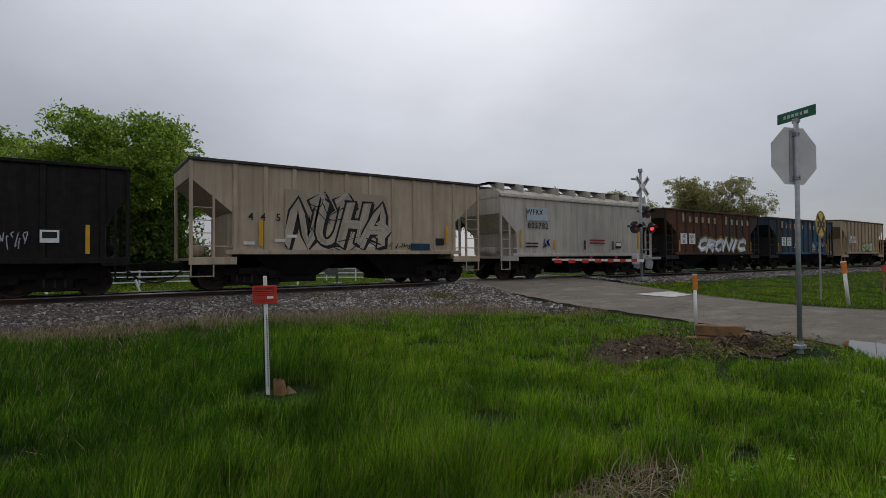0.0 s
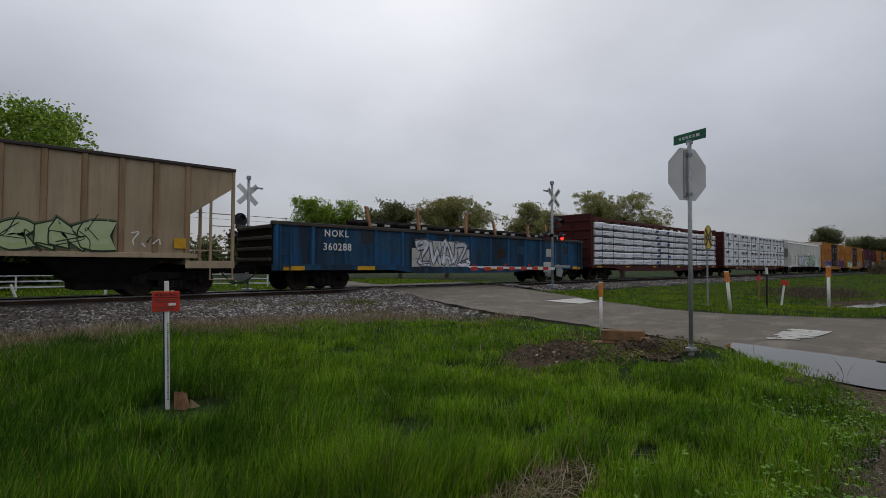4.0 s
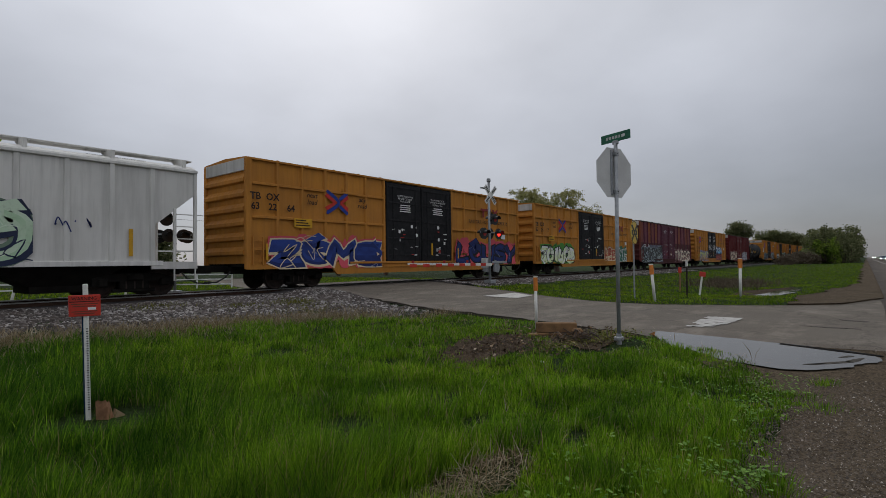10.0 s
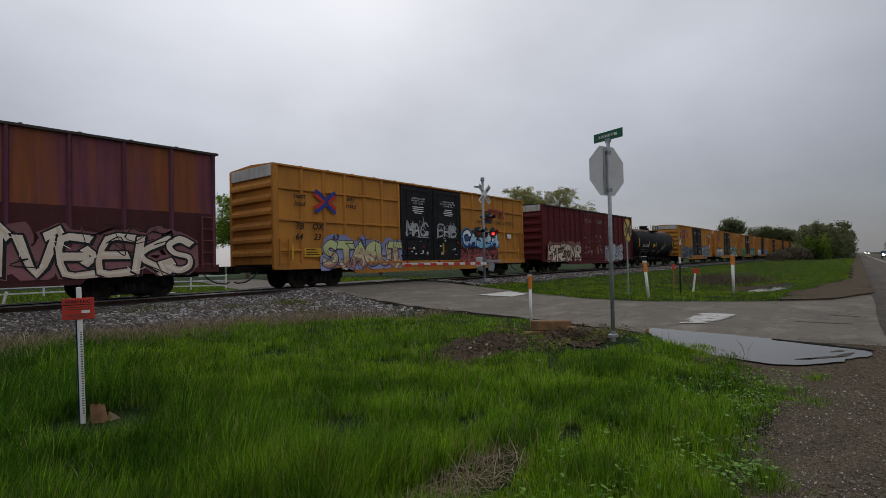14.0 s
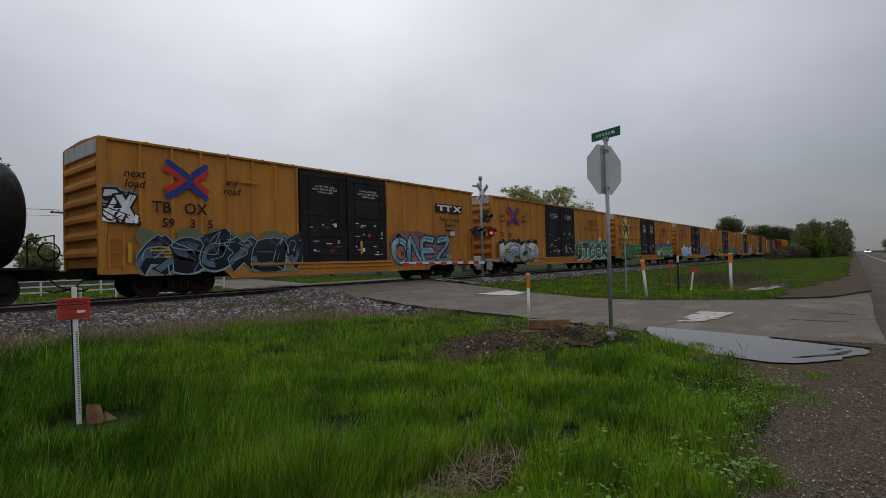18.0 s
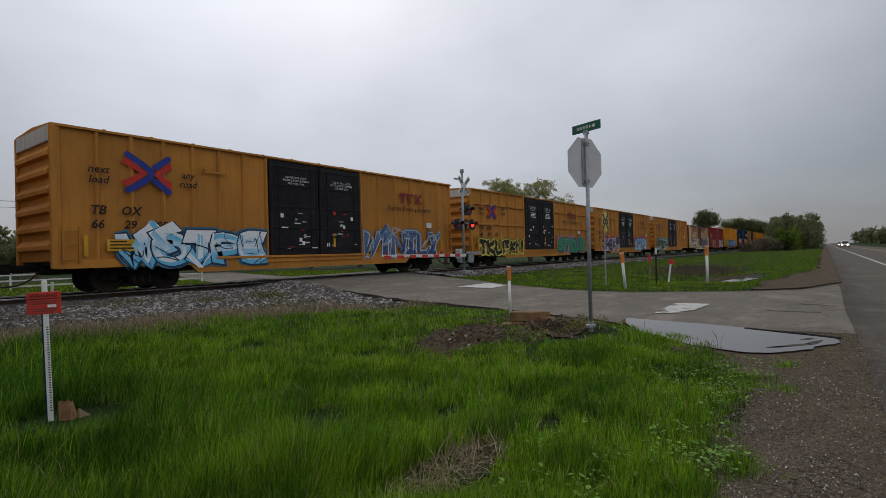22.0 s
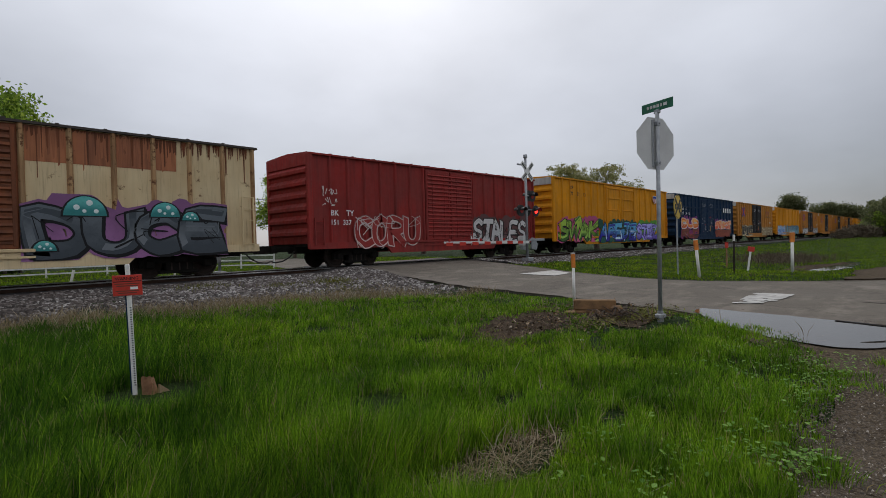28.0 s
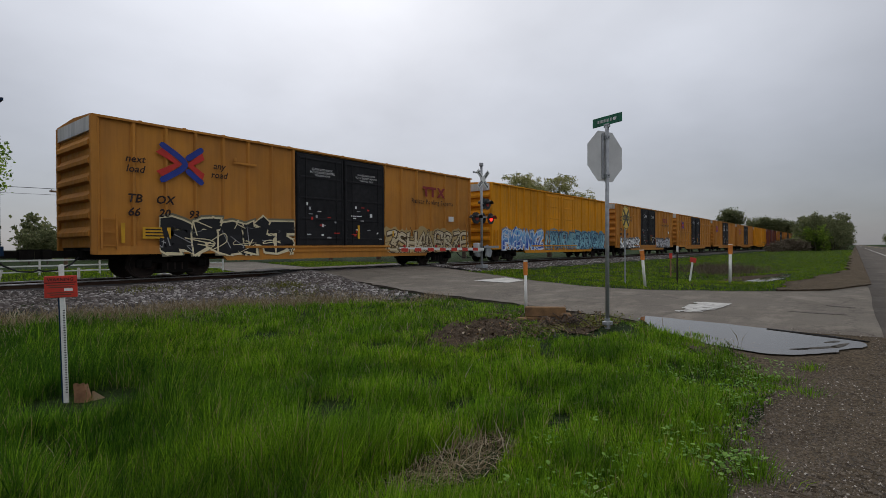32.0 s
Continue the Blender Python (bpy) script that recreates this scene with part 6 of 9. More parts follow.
def centerbeam(start, L, label, packs):
    """A centerbeam flat car: end bulkheads, a truss down the middle, wrapped lumber on both sides."""
    car = new_car("centerbeam_flatcar", label, start, L, 2.2)
    part("deck", Geo().box(0, L, -W + 0.12, W - 0.12, 0.86, 1.02, 0.02), "beam_red", car)
    for s in (-1, 1):
        part("side_sill", Geo().prism([(0, 0.86), (2.8, 0.86), (4.2, 0.62), (L - 4.2, 0.62), (L - 2.8, 0.86), (L, 0.86), (L, 1.02), (0, 1.02)], s * (W - 0.12) - 0.05, s * (W - 0.12) + 0.05, "y"), "beam_red", car)
    for x in (0.0, L - 0.28):
        bulk = part("bulkhead", Geo().box(x, x + 0.28, -W + 0.1, W - 0.1, 1.0, 4.42, 0.03), "beam_red", car)
        rib = cached("bulk_rib", lambda: Geo().box(-0.06, 0.02, -W + 0.2, W - 0.2, 0, 0.13, 0.02), "beam_red")
        for z in (1.5, 2.1, 2.7, 3.3, 3.9):
            part("bulkhead_rib", rib, None, bulk, at=(x, 0, z))
        for y in (-W + 0.16, 0, W - 0.16):
            part("bulkhead_post", Geo().box(x - 0.09, x + 0.02, y - 0.07, y + 0.07, 1.0, 4.42, 0.015), "beam_red", bulk)
    part("top_chord", Geo().box(0.2, L - 0.2, -0.22, 0.22, 4.25, 4.42, 0.02), "beam_red", car)
    part("center_web", Geo().box(0.2, L - 0.2, -0.04, 0.04, 1.0, 1.5).box(0.2, L - 0.2, -0.04, 0.04, 3.2, 3.5), "beam_red", car)
    gus = cached("gusset", lambda: Geo().prism([(-0.5, 4.27), (0.5, 4.27), (0.16, 3.6), (-0.16, 3.6)], -0.03, 0.03, "y").box(-0.08, 0.08, -0.1, 0.1, 1.0, 4.3), "beam_red")
    n = 14
    for k in range(n):
        part("center_post", gus, None, car, at=(0.9 + (L - 1.8) * k / (n - 1), 0, 0))
    packs(car, L)
    return car


def wrapped_packs(layers, z0, h, spans, seed, sag, gap=0.085):
    """Lumber bundles in white wrap, layer on layer, one part a bundle."""
    def make(car, L):
        rnd = random.Random(seed)
        for s in (-1, 1):
            for a, b in spans:
                for k in range(layers):
                    z = z0 + k * h
                    n = 10
                    y0, y1 = 0.28 * s, (W - 0.06) * s
                    g = Geo()
                    ring = []
                    for i in range(n + 1):
                        x = a + 0.02 + (b - a - 0.04) * i / n
                        d = rnd.uniform(-sag, sag) * (0.3 if i in (0, n) else 1)
                        top = z + h - gap + d
                        out = y1 + s * rnd.uniform(-0.02, 0.03)
                        ring += [(x, y0, z), (x, out - s * 0.04, z), (x, out, z + 0.06), (x, out + s * rnd.uniform(-0.01, 0.02), z + h * 0.5), (x, out, top - 0.07), (x, out - s * 0.06, top), (x, y0, top)]
                    fs = []
                    for i in range(n):
                        for j in range(7):
                            fs.append((i * 7 + j, i * 7 + (j + 1) % 7, (i + 1) * 7 + (j + 1) % 7, (i + 1) * 7 + j))
                    fs += [tuple(range(7)), tuple(range(n * 7, n * 7 + 7))]
                    g.add(ring, fs)
                    part("lumber_pack", g, "wrap_white", car)
                    if s < 0 and sag > 0.03:
                        for mat_, zz, th in (("print_black", z + 0.03, 0.05), (rnd.choice(("print_navy", "print_red", "print_navy")), z + h * rnd.uniform(0.4, 0.6), 0.025)):
                            xa, xb = a + rnd.uniform(0.05, 0.8), b - rnd.uniform(0.05, 1.2)
                            pts = [(xa + (xb - xa) * i / 16, zz + rnd.uniform(-0.03, 0.03)) for i in range(17)]
                            st = Geo().add([(px, -W + 0.018, pz + e * (th * rnd.uniform(0.2, 1.0))) for px, pz in pts for e in (0, 1)], [(2 * i, 2 * i + 2, 2 * i + 3, 2 * i + 1) for i in range(16)])
                            part("print", st, mat_, car)
                    # dark slab in each gap: the shade between layers put into its colour
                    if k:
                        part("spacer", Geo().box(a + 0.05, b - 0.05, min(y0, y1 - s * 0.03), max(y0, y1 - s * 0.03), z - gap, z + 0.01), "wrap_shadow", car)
        for x in np.arange(1.2, L - 0.6, 1.5):
            part("tie_cable", Geo().tube([(x, -W + 0.02, 1.0), (x, -W - 0.01, 1.3), (x, -W - 0.01, z0 + layers * h - 0.25), (x + 0.03, -0.3, z0 + layers * h + 0.1)], 0.012, 5), "steel_dark", car)
    return make


beam_a = centerbeam(89.75, 22.95, "dark red centerbeam flatcar loaded with sagging wrapped lumber", wrapped_packs(6, 1.06, 0.48, [(0.35, 4.9), (4.95, 9.2), (9.25, 12.9), (13.0, 17.8), (17.85, 22.6)], 3, 0.05))
beam_b = centerbeam(114.75, 22.8, "dark red centerbeam flatcar stacked with white wrapped lumber", wrapped_packs(4, 1.06, 0.85, [(0.3, 2.7), (2.72, 5.1), (5.12, 8.4), (8.42, 11.0), (11.6, 14.2), (14.22, 17.0), (17.02, 19.6), (19.62, 22.5)], 4, 0.012, 0.03))


def tank_car():
    L = 15.2
    car = new_car("tank_car", "black tank car with rusty top and railed platform", 266.55, L, 2.1)
    R, zc = 1.52, 2.55
    nose, tail, dish = 0.85, L - 0.5, 0.62
    bow = [(R * math.sin(q), dish * (1 - math.cos(q))) for q in (math.pi / 2 * k / 8 for k in range(9))]
    prof = [(r, nose + d) for r, d in bow] + [(r, tail - d) for r, d in reversed(bow)]
    sides, n = 36, len(prof)
    vs = [(x, r * math.cos(q), zc + r * math.sin(q)) for q in (2 * math.pi * k / sides for k in range(sides)) for r, x in prof]
    fs = [(k * n + i, k * n + i + 1, (k + 1) % sides * n + i + 1, (k + 1) % sides * n + i) for k in range(sides) for i in range(n - 1)]
    part("tank", Geo().add(vs, fs), "tank_black", car, smooth=True)
    g = Geo()
    m = 9
    vs = [(x, (R + 0.004) * math.cos(q), zc + (R + 0.004) * math.sin(q)) for q in (math.pi / 2 + 0.66 * (2 * k / (m - 1) - 1) for k in range(m)) for x in np.linspace(1.6, L - 1.6, 12)]
    g.add(vs, [(k * 12 + i, k * 12 + i + 1, (k + 1) * 12 + i + 1, (k + 1) * 12 + i) for k in range(m - 1) for i in range(11)])
    part("rust_band", g, "tank_rust", car, smooth=True)
    for x in (1.55, 4.9, 9.6, L - 1.3):
        part("band", Geo().add(
            [(x + d, r * math.cos(q), zc + r * math.sin(q)) for q in (2 * math.pi * k / 36 for k in range(36)) for r, d in ((R + 0.0, -0.05), (R + 0.009, -0.04), (R + 0.009, 0.04), (R + 0.0, 0.05))],
            [(k * 4 + i, k * 4 + i + 1, (k + 1) % 36 * 4 + i + 1, (k + 1) % 36 * 4 + i) for k in range(36) for i in range(3)]), "tank_black", car)
    part("manway", Geo().tube([(7.5, 0, zc + R - 0.05), (7.5, 0, zc + R + 0.36)], 0.42, 18), "tank_black", car)
    part("manway_lid", Geo().tube([(7.5, 0, zc + R + 0.36), (7.5, 0, zc + R + 0.43)], 0.47, 18), "tank_black", car)
    part("valve_box", Geo().box(8.25, 8.75, -0.25, 0.25, zc + R - 0.05, zc + R + 0.22, 0.03), "tank_black", car)
    part("platform", Geo().box(6.6, 9.1, -1.15, -0.55, zc + R - 0.22, zc + R - 0.17).box(6.6, 9.1, 0.55, 1.15, zc + R - 0.22, zc + R - 0.17), "tank_black", car)
    for y in (-1.12, 1.12):
        for x in (6.6, 7.4, 8.3, 9.1):
            part("rail_post", Geo().tube([(x, y, zc + R - 0.2), (x, y, zc + R + 0.42)], 0.02, 6), "tank_black", car)
        part("hand_rail", Geo().tube([(6.6, y, zc + R + 0.32), (7.4, y, zc + R + 0.42), (8.3, y, zc + R + 0.42), (8.45, y, zc + R + 0.3), (9.1, y, zc + R + 0.42)], 0.02, 6), "tank_black", car)
    part("side_handrail", Geo().tube([(1.2, -W + 0.0, 1.75), (L - 1.2, -W + 0.0, 1.75)], 0.02, 6), "tank_black", car)
    part("underframe", Geo().box(0, L, -0.32, 0.32, 0.66, 1.0, 0.02).box(0, 1.6, -1.35, 1.35, 0.98, 1.06, 0.01).box(L - 1.6, L, -1.35, 1.35, 0.98, 1.06, 0.01), "tank_black", car)
    for x in (2.2, L - 2.2):
        part("saddle", Geo().prism([(-1.25, 1.0), (1.25, 1.0), (1.38, 1.95), (0, 1.15), (-1.38, 1.95)], x - 0.3, x + 0.3, "x"), "tank_black", car)
    for x in (0.1, L - 0.1):
        part("end_rail", Geo().tube([(x, -1.35, 1.05), (x, -1.35, 1.95), (x, 1.35, 1.95), (x, 1.35, 1.05)], 0.02, 6), "tank_black", car)
        part("brake_wheel", Geo().wheel(x, -0.9, 1.5, [(0.24, 0), (0.28, 0.02), (0.24, 0.04), (0.24, 0)], 14), "steel_dark", car)
    for x in (3.0, 6.0, 9.3, 11.5):
        part("bottom_fitting", Geo().box(x - 0.1, x + 0.1, -0.9, -0.7, 0.62, 1.0), "steel_dark", car)
    return car


tank = tank_car()

TB = "weathered yellow-orange high-cube boxcar with black plug doors"
tbox = {}
for key, start, length, style in ((10, 161.1, 19.15, "grid"), (11, 182.2, 19.2, "grid"), (13, 225.0, 19.1, "grid"), (16, 282.7, 19.25, "smooth"), (17, 303.9, 19.4, "smooth"), (18, 325.1, 19.35, "grid"),
                                  (19, 346.55, 19.35, "smooth"), (20, 367.95, 19.3, "grid"), (21, 389.25, 19.1, "grid"), (22, 410.45, 19.42, "grid"), (27, 510.25, 19.15, "smooth"),
                                  (29, 552.7, 19.2, "smooth"), (30, 573.9, 19.2, "grid"), (31, 595.1, 19.2, "smooth"), (32, 616.3, 19.2, "grid"), (35, 679.9, 19.2, "smooth"), (36, 701.1, 19.2, "smooth"), (38, 743.5, 19.2, "smooth")):
    if style == "grid":
        tbox[key] = boxcar(start, length, TB + " and panelled sides", "tbox_yellow", (7.05, 12.0), "grid", (6, 6), panel_rows=(1.55, 2.75, 4.0))
    else:
        tbox[key] = boxcar(start, length, TB + " and plain ribbed sides", "tbox_yellow", (7.05, 12.0), "smooth", (7, 6))
plum_car = boxcar(203.6, 19.2, "faded plum and brown boxcar with painted lower band", "car_plum", (6.9, 11.9), "smooth", (6, 5), door_mat="plum_door", end_mat="plum_low", sill_mat="plum_low", roof="roof_dark", post_mat="plum_door", bold=0.05)
maroon_car = boxcar(246.75, 18.85, "dark maroon boxcar with plug doors", "car_maroon", (6.6, 11.5), "smooth", (7, 6), door_mat="car_maroon", roof="roof_dark")
cream_car = boxcar(431.9, 16.1, "cream boxcar streaked with rust and a rusted door", "car_cream", (6.6, 9.45), "smooth", (6, 6), door_mat="rust_door", end_top="rust_door", end_mat="rust_door", roof="roof_dark", eave=4.45, post_mat="cream_post")
red_car = boxcar(450.05, 15.6, "bright red ribbed boxcar with a louvred sliding door", "car_red", (6.3, 9.75), "smooth", (7, 6), door_mat="car_red", end_top="car_red", eave=4.55)
up_car = boxcar(467.75, 19.25, "bright yellow boxcar with yellow plug doors", "armour_yellow", (7.15, 12.15), "smooth", (7, 6), door_mat="armour_yellow", bold=0.05)
blue_car = boxcar(489.3, 18.95, "dark blue boxcar with panelled sides", "car_blue", (6.75, 11.6), "grid", (6, 6), door_mat="car_blue", panel_rows=(2.3, 3.75))
up_car_b = boxcar(531.5, 19.3, "plain bright yellow boxcar with closed doors", "armour_yellow", (7.1, 12.0), "smooth", (7, 5), door_mat="armour_yellow")
boxcar(637.5, 19.3, "plain bright yellow boxcar with closed doors", "armour_yellow", (7.1, 12.0), "smooth", (7, 5), door_mat="armour_yellow")
boxcar(658.7, 19.2, "plain brown boxcar with closed doors", "car_plum", (7.1, 12.0), "smooth", (7, 5), door_mat="car_plum")
boxcar(722.3, 19.2, "plain brown boxcar with closed doors", "car_plum", (7.1, 12.0), "smooth", (7, 5), door_mat="car_plum")

# ---- lettering, stencils and graffiti on the cars ----
FACE = -W - 0.014       # just proud of the posts
LETTERS = {  # strokes on a unit square, for sprayed words
    "A": [[(0, 0), (0.45, 1), (0.95, 0)], [(0.2, 0.38), (0.75, 0.38)]],
    "F": [[(0.92, 1), (0.08, 0.95), (0.1, 0)], [(0.1, 0.52), (0.75, 0.55)]],
    "H": [[(0.05, 0), (0.08, 1)], [(0.9, 0), (0.88, 1)], [(0.08, 0.5), (0.9, 0.48)]],
    "J": [[(0.25, 1), (0.95, 1)], [(0.7, 1), (0.72, 0.25), (0.35, 0), (0.02, 0.25)]],
    "M": [[(0.0, 0), (0.12, 1), (0.5, 0.4), (0.88, 1), (1.0, 0)]],
    "T": [[(0, 0.98), (1, 0.98)], [(0.5, 0.95), (0.48, 0)]],
    "W": [[(0, 1), (0.25, 0), (0.5, 0.7), (0.75, 0), (1, 1)]],
    "X": [[(0.05, 0), (0.95, 1)], [(0.05, 1), (0.95, 0)]],
    "Y": [[(0.0, 1), (0.45, 0.5), (0.95, 1)], [(0.45, 0.5), (0.4, 0)]],
    "Z": [[(0.05, 0.95), (0.95, 0.98), (0.1, 0.02), (1, 0.0)]],
    "B": [[(0, 0), (0, 1)], [(0, 1), (0.8, 0.9), (0.75, 0.6), (0.1, 0.52)], [(0.1, 0.5), (0.95, 0.4), (0.85, 0.05), (0, 0)]],
    "C": [[(0.95, 0.8), (0.6, 1), (0.1, 0.8), (0.05, 0.3), (0.45, 0), (0.95, 0.15)]],
    "D": [[(0.02, 0), (0.05, 1), (0.7, 0.92), (0.98, 0.5), (0.7, 0.06), (0.02, 0)]],
    "P": [[(0.05, 0), (0.05, 1), (0.85, 0.92), (0.85, 0.55), (0.1, 0.45)]],
    "V": [[(0, 1), (0.48, 0), (1, 1)]],
    "E": [[(0.9, 1), (0.05, 0.98), (0.05, 0.02), (0.95, 0)], [(0.05, 0.5), (0.75, 0.5)]],
    "G": [[(0.95, 0.8), (0.6, 1), (0.1, 0.8), (0.05, 0.3), (0.45, 0), (0.92, 0.1), (0.92, 0.45), (0.5, 0.45)]],
    "I": [[(0.5, 0), (0.5, 1)]],
    "K": [[(0.05, 0), (0.05, 1)], [(0.95, 1), (0.12, 0.5), (0.95, 0)]],
    "L": [[(0.1, 1), (0.1, 0.02), (0.95, 0)]],
    "N": [[(0.05, 0), (0.05, 1), (0.9, 0), (0.9, 1)]],
    "O": [[(0.5, 1), (0.08, 0.75), (0.1, 0.2), (0.5, 0), (0.92, 0.25), (0.9, 0.8), (0.5, 1)]],
    "R": [[(0.05, 0), (0.05, 1), (0.85, 0.9), (0.8, 0.55), (0.1, 0.48)], [(0.3, 0.48), (0.95, 0)]],
    "S": [[(0.92, 0.85), (0.5, 1), (0.1, 0.8), (0.3, 0.55), (0.85, 0.42), (0.85, 0.12), (0.45, 0), (0.05, 0.12)]],
    "U": [[(0.05, 1), (0.08, 0.25), (0.5, 0), (0.9, 0.25), (0.95, 1)]],
}
SPRAYS = {}


def spray(a, b):
    """Spray paint that passes from a (low) to b (high) with soft patches."""
    key = (a, b)
    if key not in SPRAYS:
        m, n, l, bs = material("spray_paint")
        tc = n.new("ShaderNodeTexCoord")
        sp = n.new("ShaderNodeSeparateXYZ")
        l.new(tc.outputs["Generated"], sp.inputs[0])
        vec = coords(n, l)
        add = n.new("ShaderNodeMath")
        add.operation = "ADD"
        l.new(sp.outputs["Z"], add.inputs[0])
        l.new(noise_node(n, l, vec, 1.6, 4, a=-0.16, b=0.16), add.inputs[1])
        r = n.new("ShaderNodeMapRange")
        r.inputs[1].default_value, r.inputs[2].default_value = 0.25, 0.75
        l.new(add.outputs[0], r.inputs[0])
        c = mixed(n, l, r.outputs[0], a, b)
        c = mixed(n, l, noise_node(n, l, vec, 14, 4, lo=0.55, hi=0.75, a=0, b=0.3), c, shade(a, 0.5))
        l.new(c, bs.inputs["Base Color"])
        bs.inputs["Roughness"].default_value = 0.6
        bs.inputs["Specular IOR Level"].default_value = 0.3
        SPRAYS[key] = m
    return SPRAYS[key]


def ribbon(g, pts, w, y):
    """A flat stroke of width w through pts (x, z), with rounded ends."""
    P = [Vector((p[0], p[1])) for p in pts]
    d0, d1 = (P[0] - P[1]).normalized(), (P[-1] - P[-2]).normalized()
    P = [P[0] + d0 * w * 0.42] + P + [P[-1] + d1 * w * 0.42]
    vs = []
    for i, p in enumerate(P):
        d = (P[min(i + 1, len(P) - 1)] - P[max(i - 1, 0)]).normalized()
        nrm = Vector((-d.y, d.x)) * (w / 2 * (0.55 if i in (0, len(P) - 1) else 1.0))
        vs += [(p.x + nrm.x, y, p.y + nrm.y), (p.x - nrm.x, y, p.y - nrm.y)]
    g.add(vs, [(2 * i, 2 * i + 1, 2 * i + 3, 2 * i + 2) for i in range(len(P) - 1)])


def curve_through(pts, n=4):
    """Rounds a polyline."""
    if len(pts) < 3:
        return pts
    P = [pts[0]] + list(pts) + [pts[-1]]
    out = []
    for i in range(1, len(P) - 2):
        for k in range(n):
            t = k / n
            q = []
            for c in (0, 1):
                a, b, d, e = P[i - 1][c], P[i][c], P[i + 1][c], P[i + 2][c]
                q.append(0.5 * (2 * b + (d - a) * t + (2 * a - 5 * b + 4 * d - e) * t * t + (3 * b - a - 3 * d + e) * t ** 3))
            out.append(tuple(q))
    return out + [pts[-1]]


def blade(g, pts, w, y, grow=0.0):
    """A flat stroke (x, z), thick at its slanted ends and thinner between, with mitred corners."""
    P = [Vector((p[0], p[1])) for p in pts]
    n = len(P)
    vs = []
    for i, p in enumerate(P):
        a = (p - P[i - 1]).normalized() if i else None
        c = (P[i + 1] - p).normalized() if i < n - 1 else None
        d = ((a or c) + (c or a))
        d = d.normalized() if d.length > 0.2 else (c or a)
        nrm = Vector((-d.y, d.x))
        k = 1.0
        if a and c:
            k = min(1.5, 1 / max(0.55, abs(Vector((-c.y, c.x)).dot(nrm))))
        hw = (w * (1.0 + 0.2 * math.cos(6.283 * i / (n - 1))) / 2 + grow) * k
        q = p + (-d if i == 0 else d if i == n - 1 else d * 0) * (w * 0.30 + grow)
        s_ = d * (0.22 * w if i == 0 else -0.22 * w if i == n - 1 else 0.0)
        vs += [(q.x + nrm.x * hw + s_.x, y, q.y + nrm.y * hw + s_.y), (q.x - nrm.x * hw - s_.x, y, q.y - nrm.y * hw - s_.y)]
    g.add(vs, [(2 * i, 2 * i + 1, 2 * i + 3, 2 * i + 2) for i in range(n - 1)])


def puff(g, cx, cz, r, y, m=10, wob=0.0, ph=0.0):
    g.add([(cx + r * (1 + wob * math.sin(3 * q + ph)) * math.cos(q), y, cz + r * (1 + wob * math.sin(4 * q + ph)) * math.sin(q)) for q in (6.283 * k / m for k in range(m))], [tuple(range(m))])


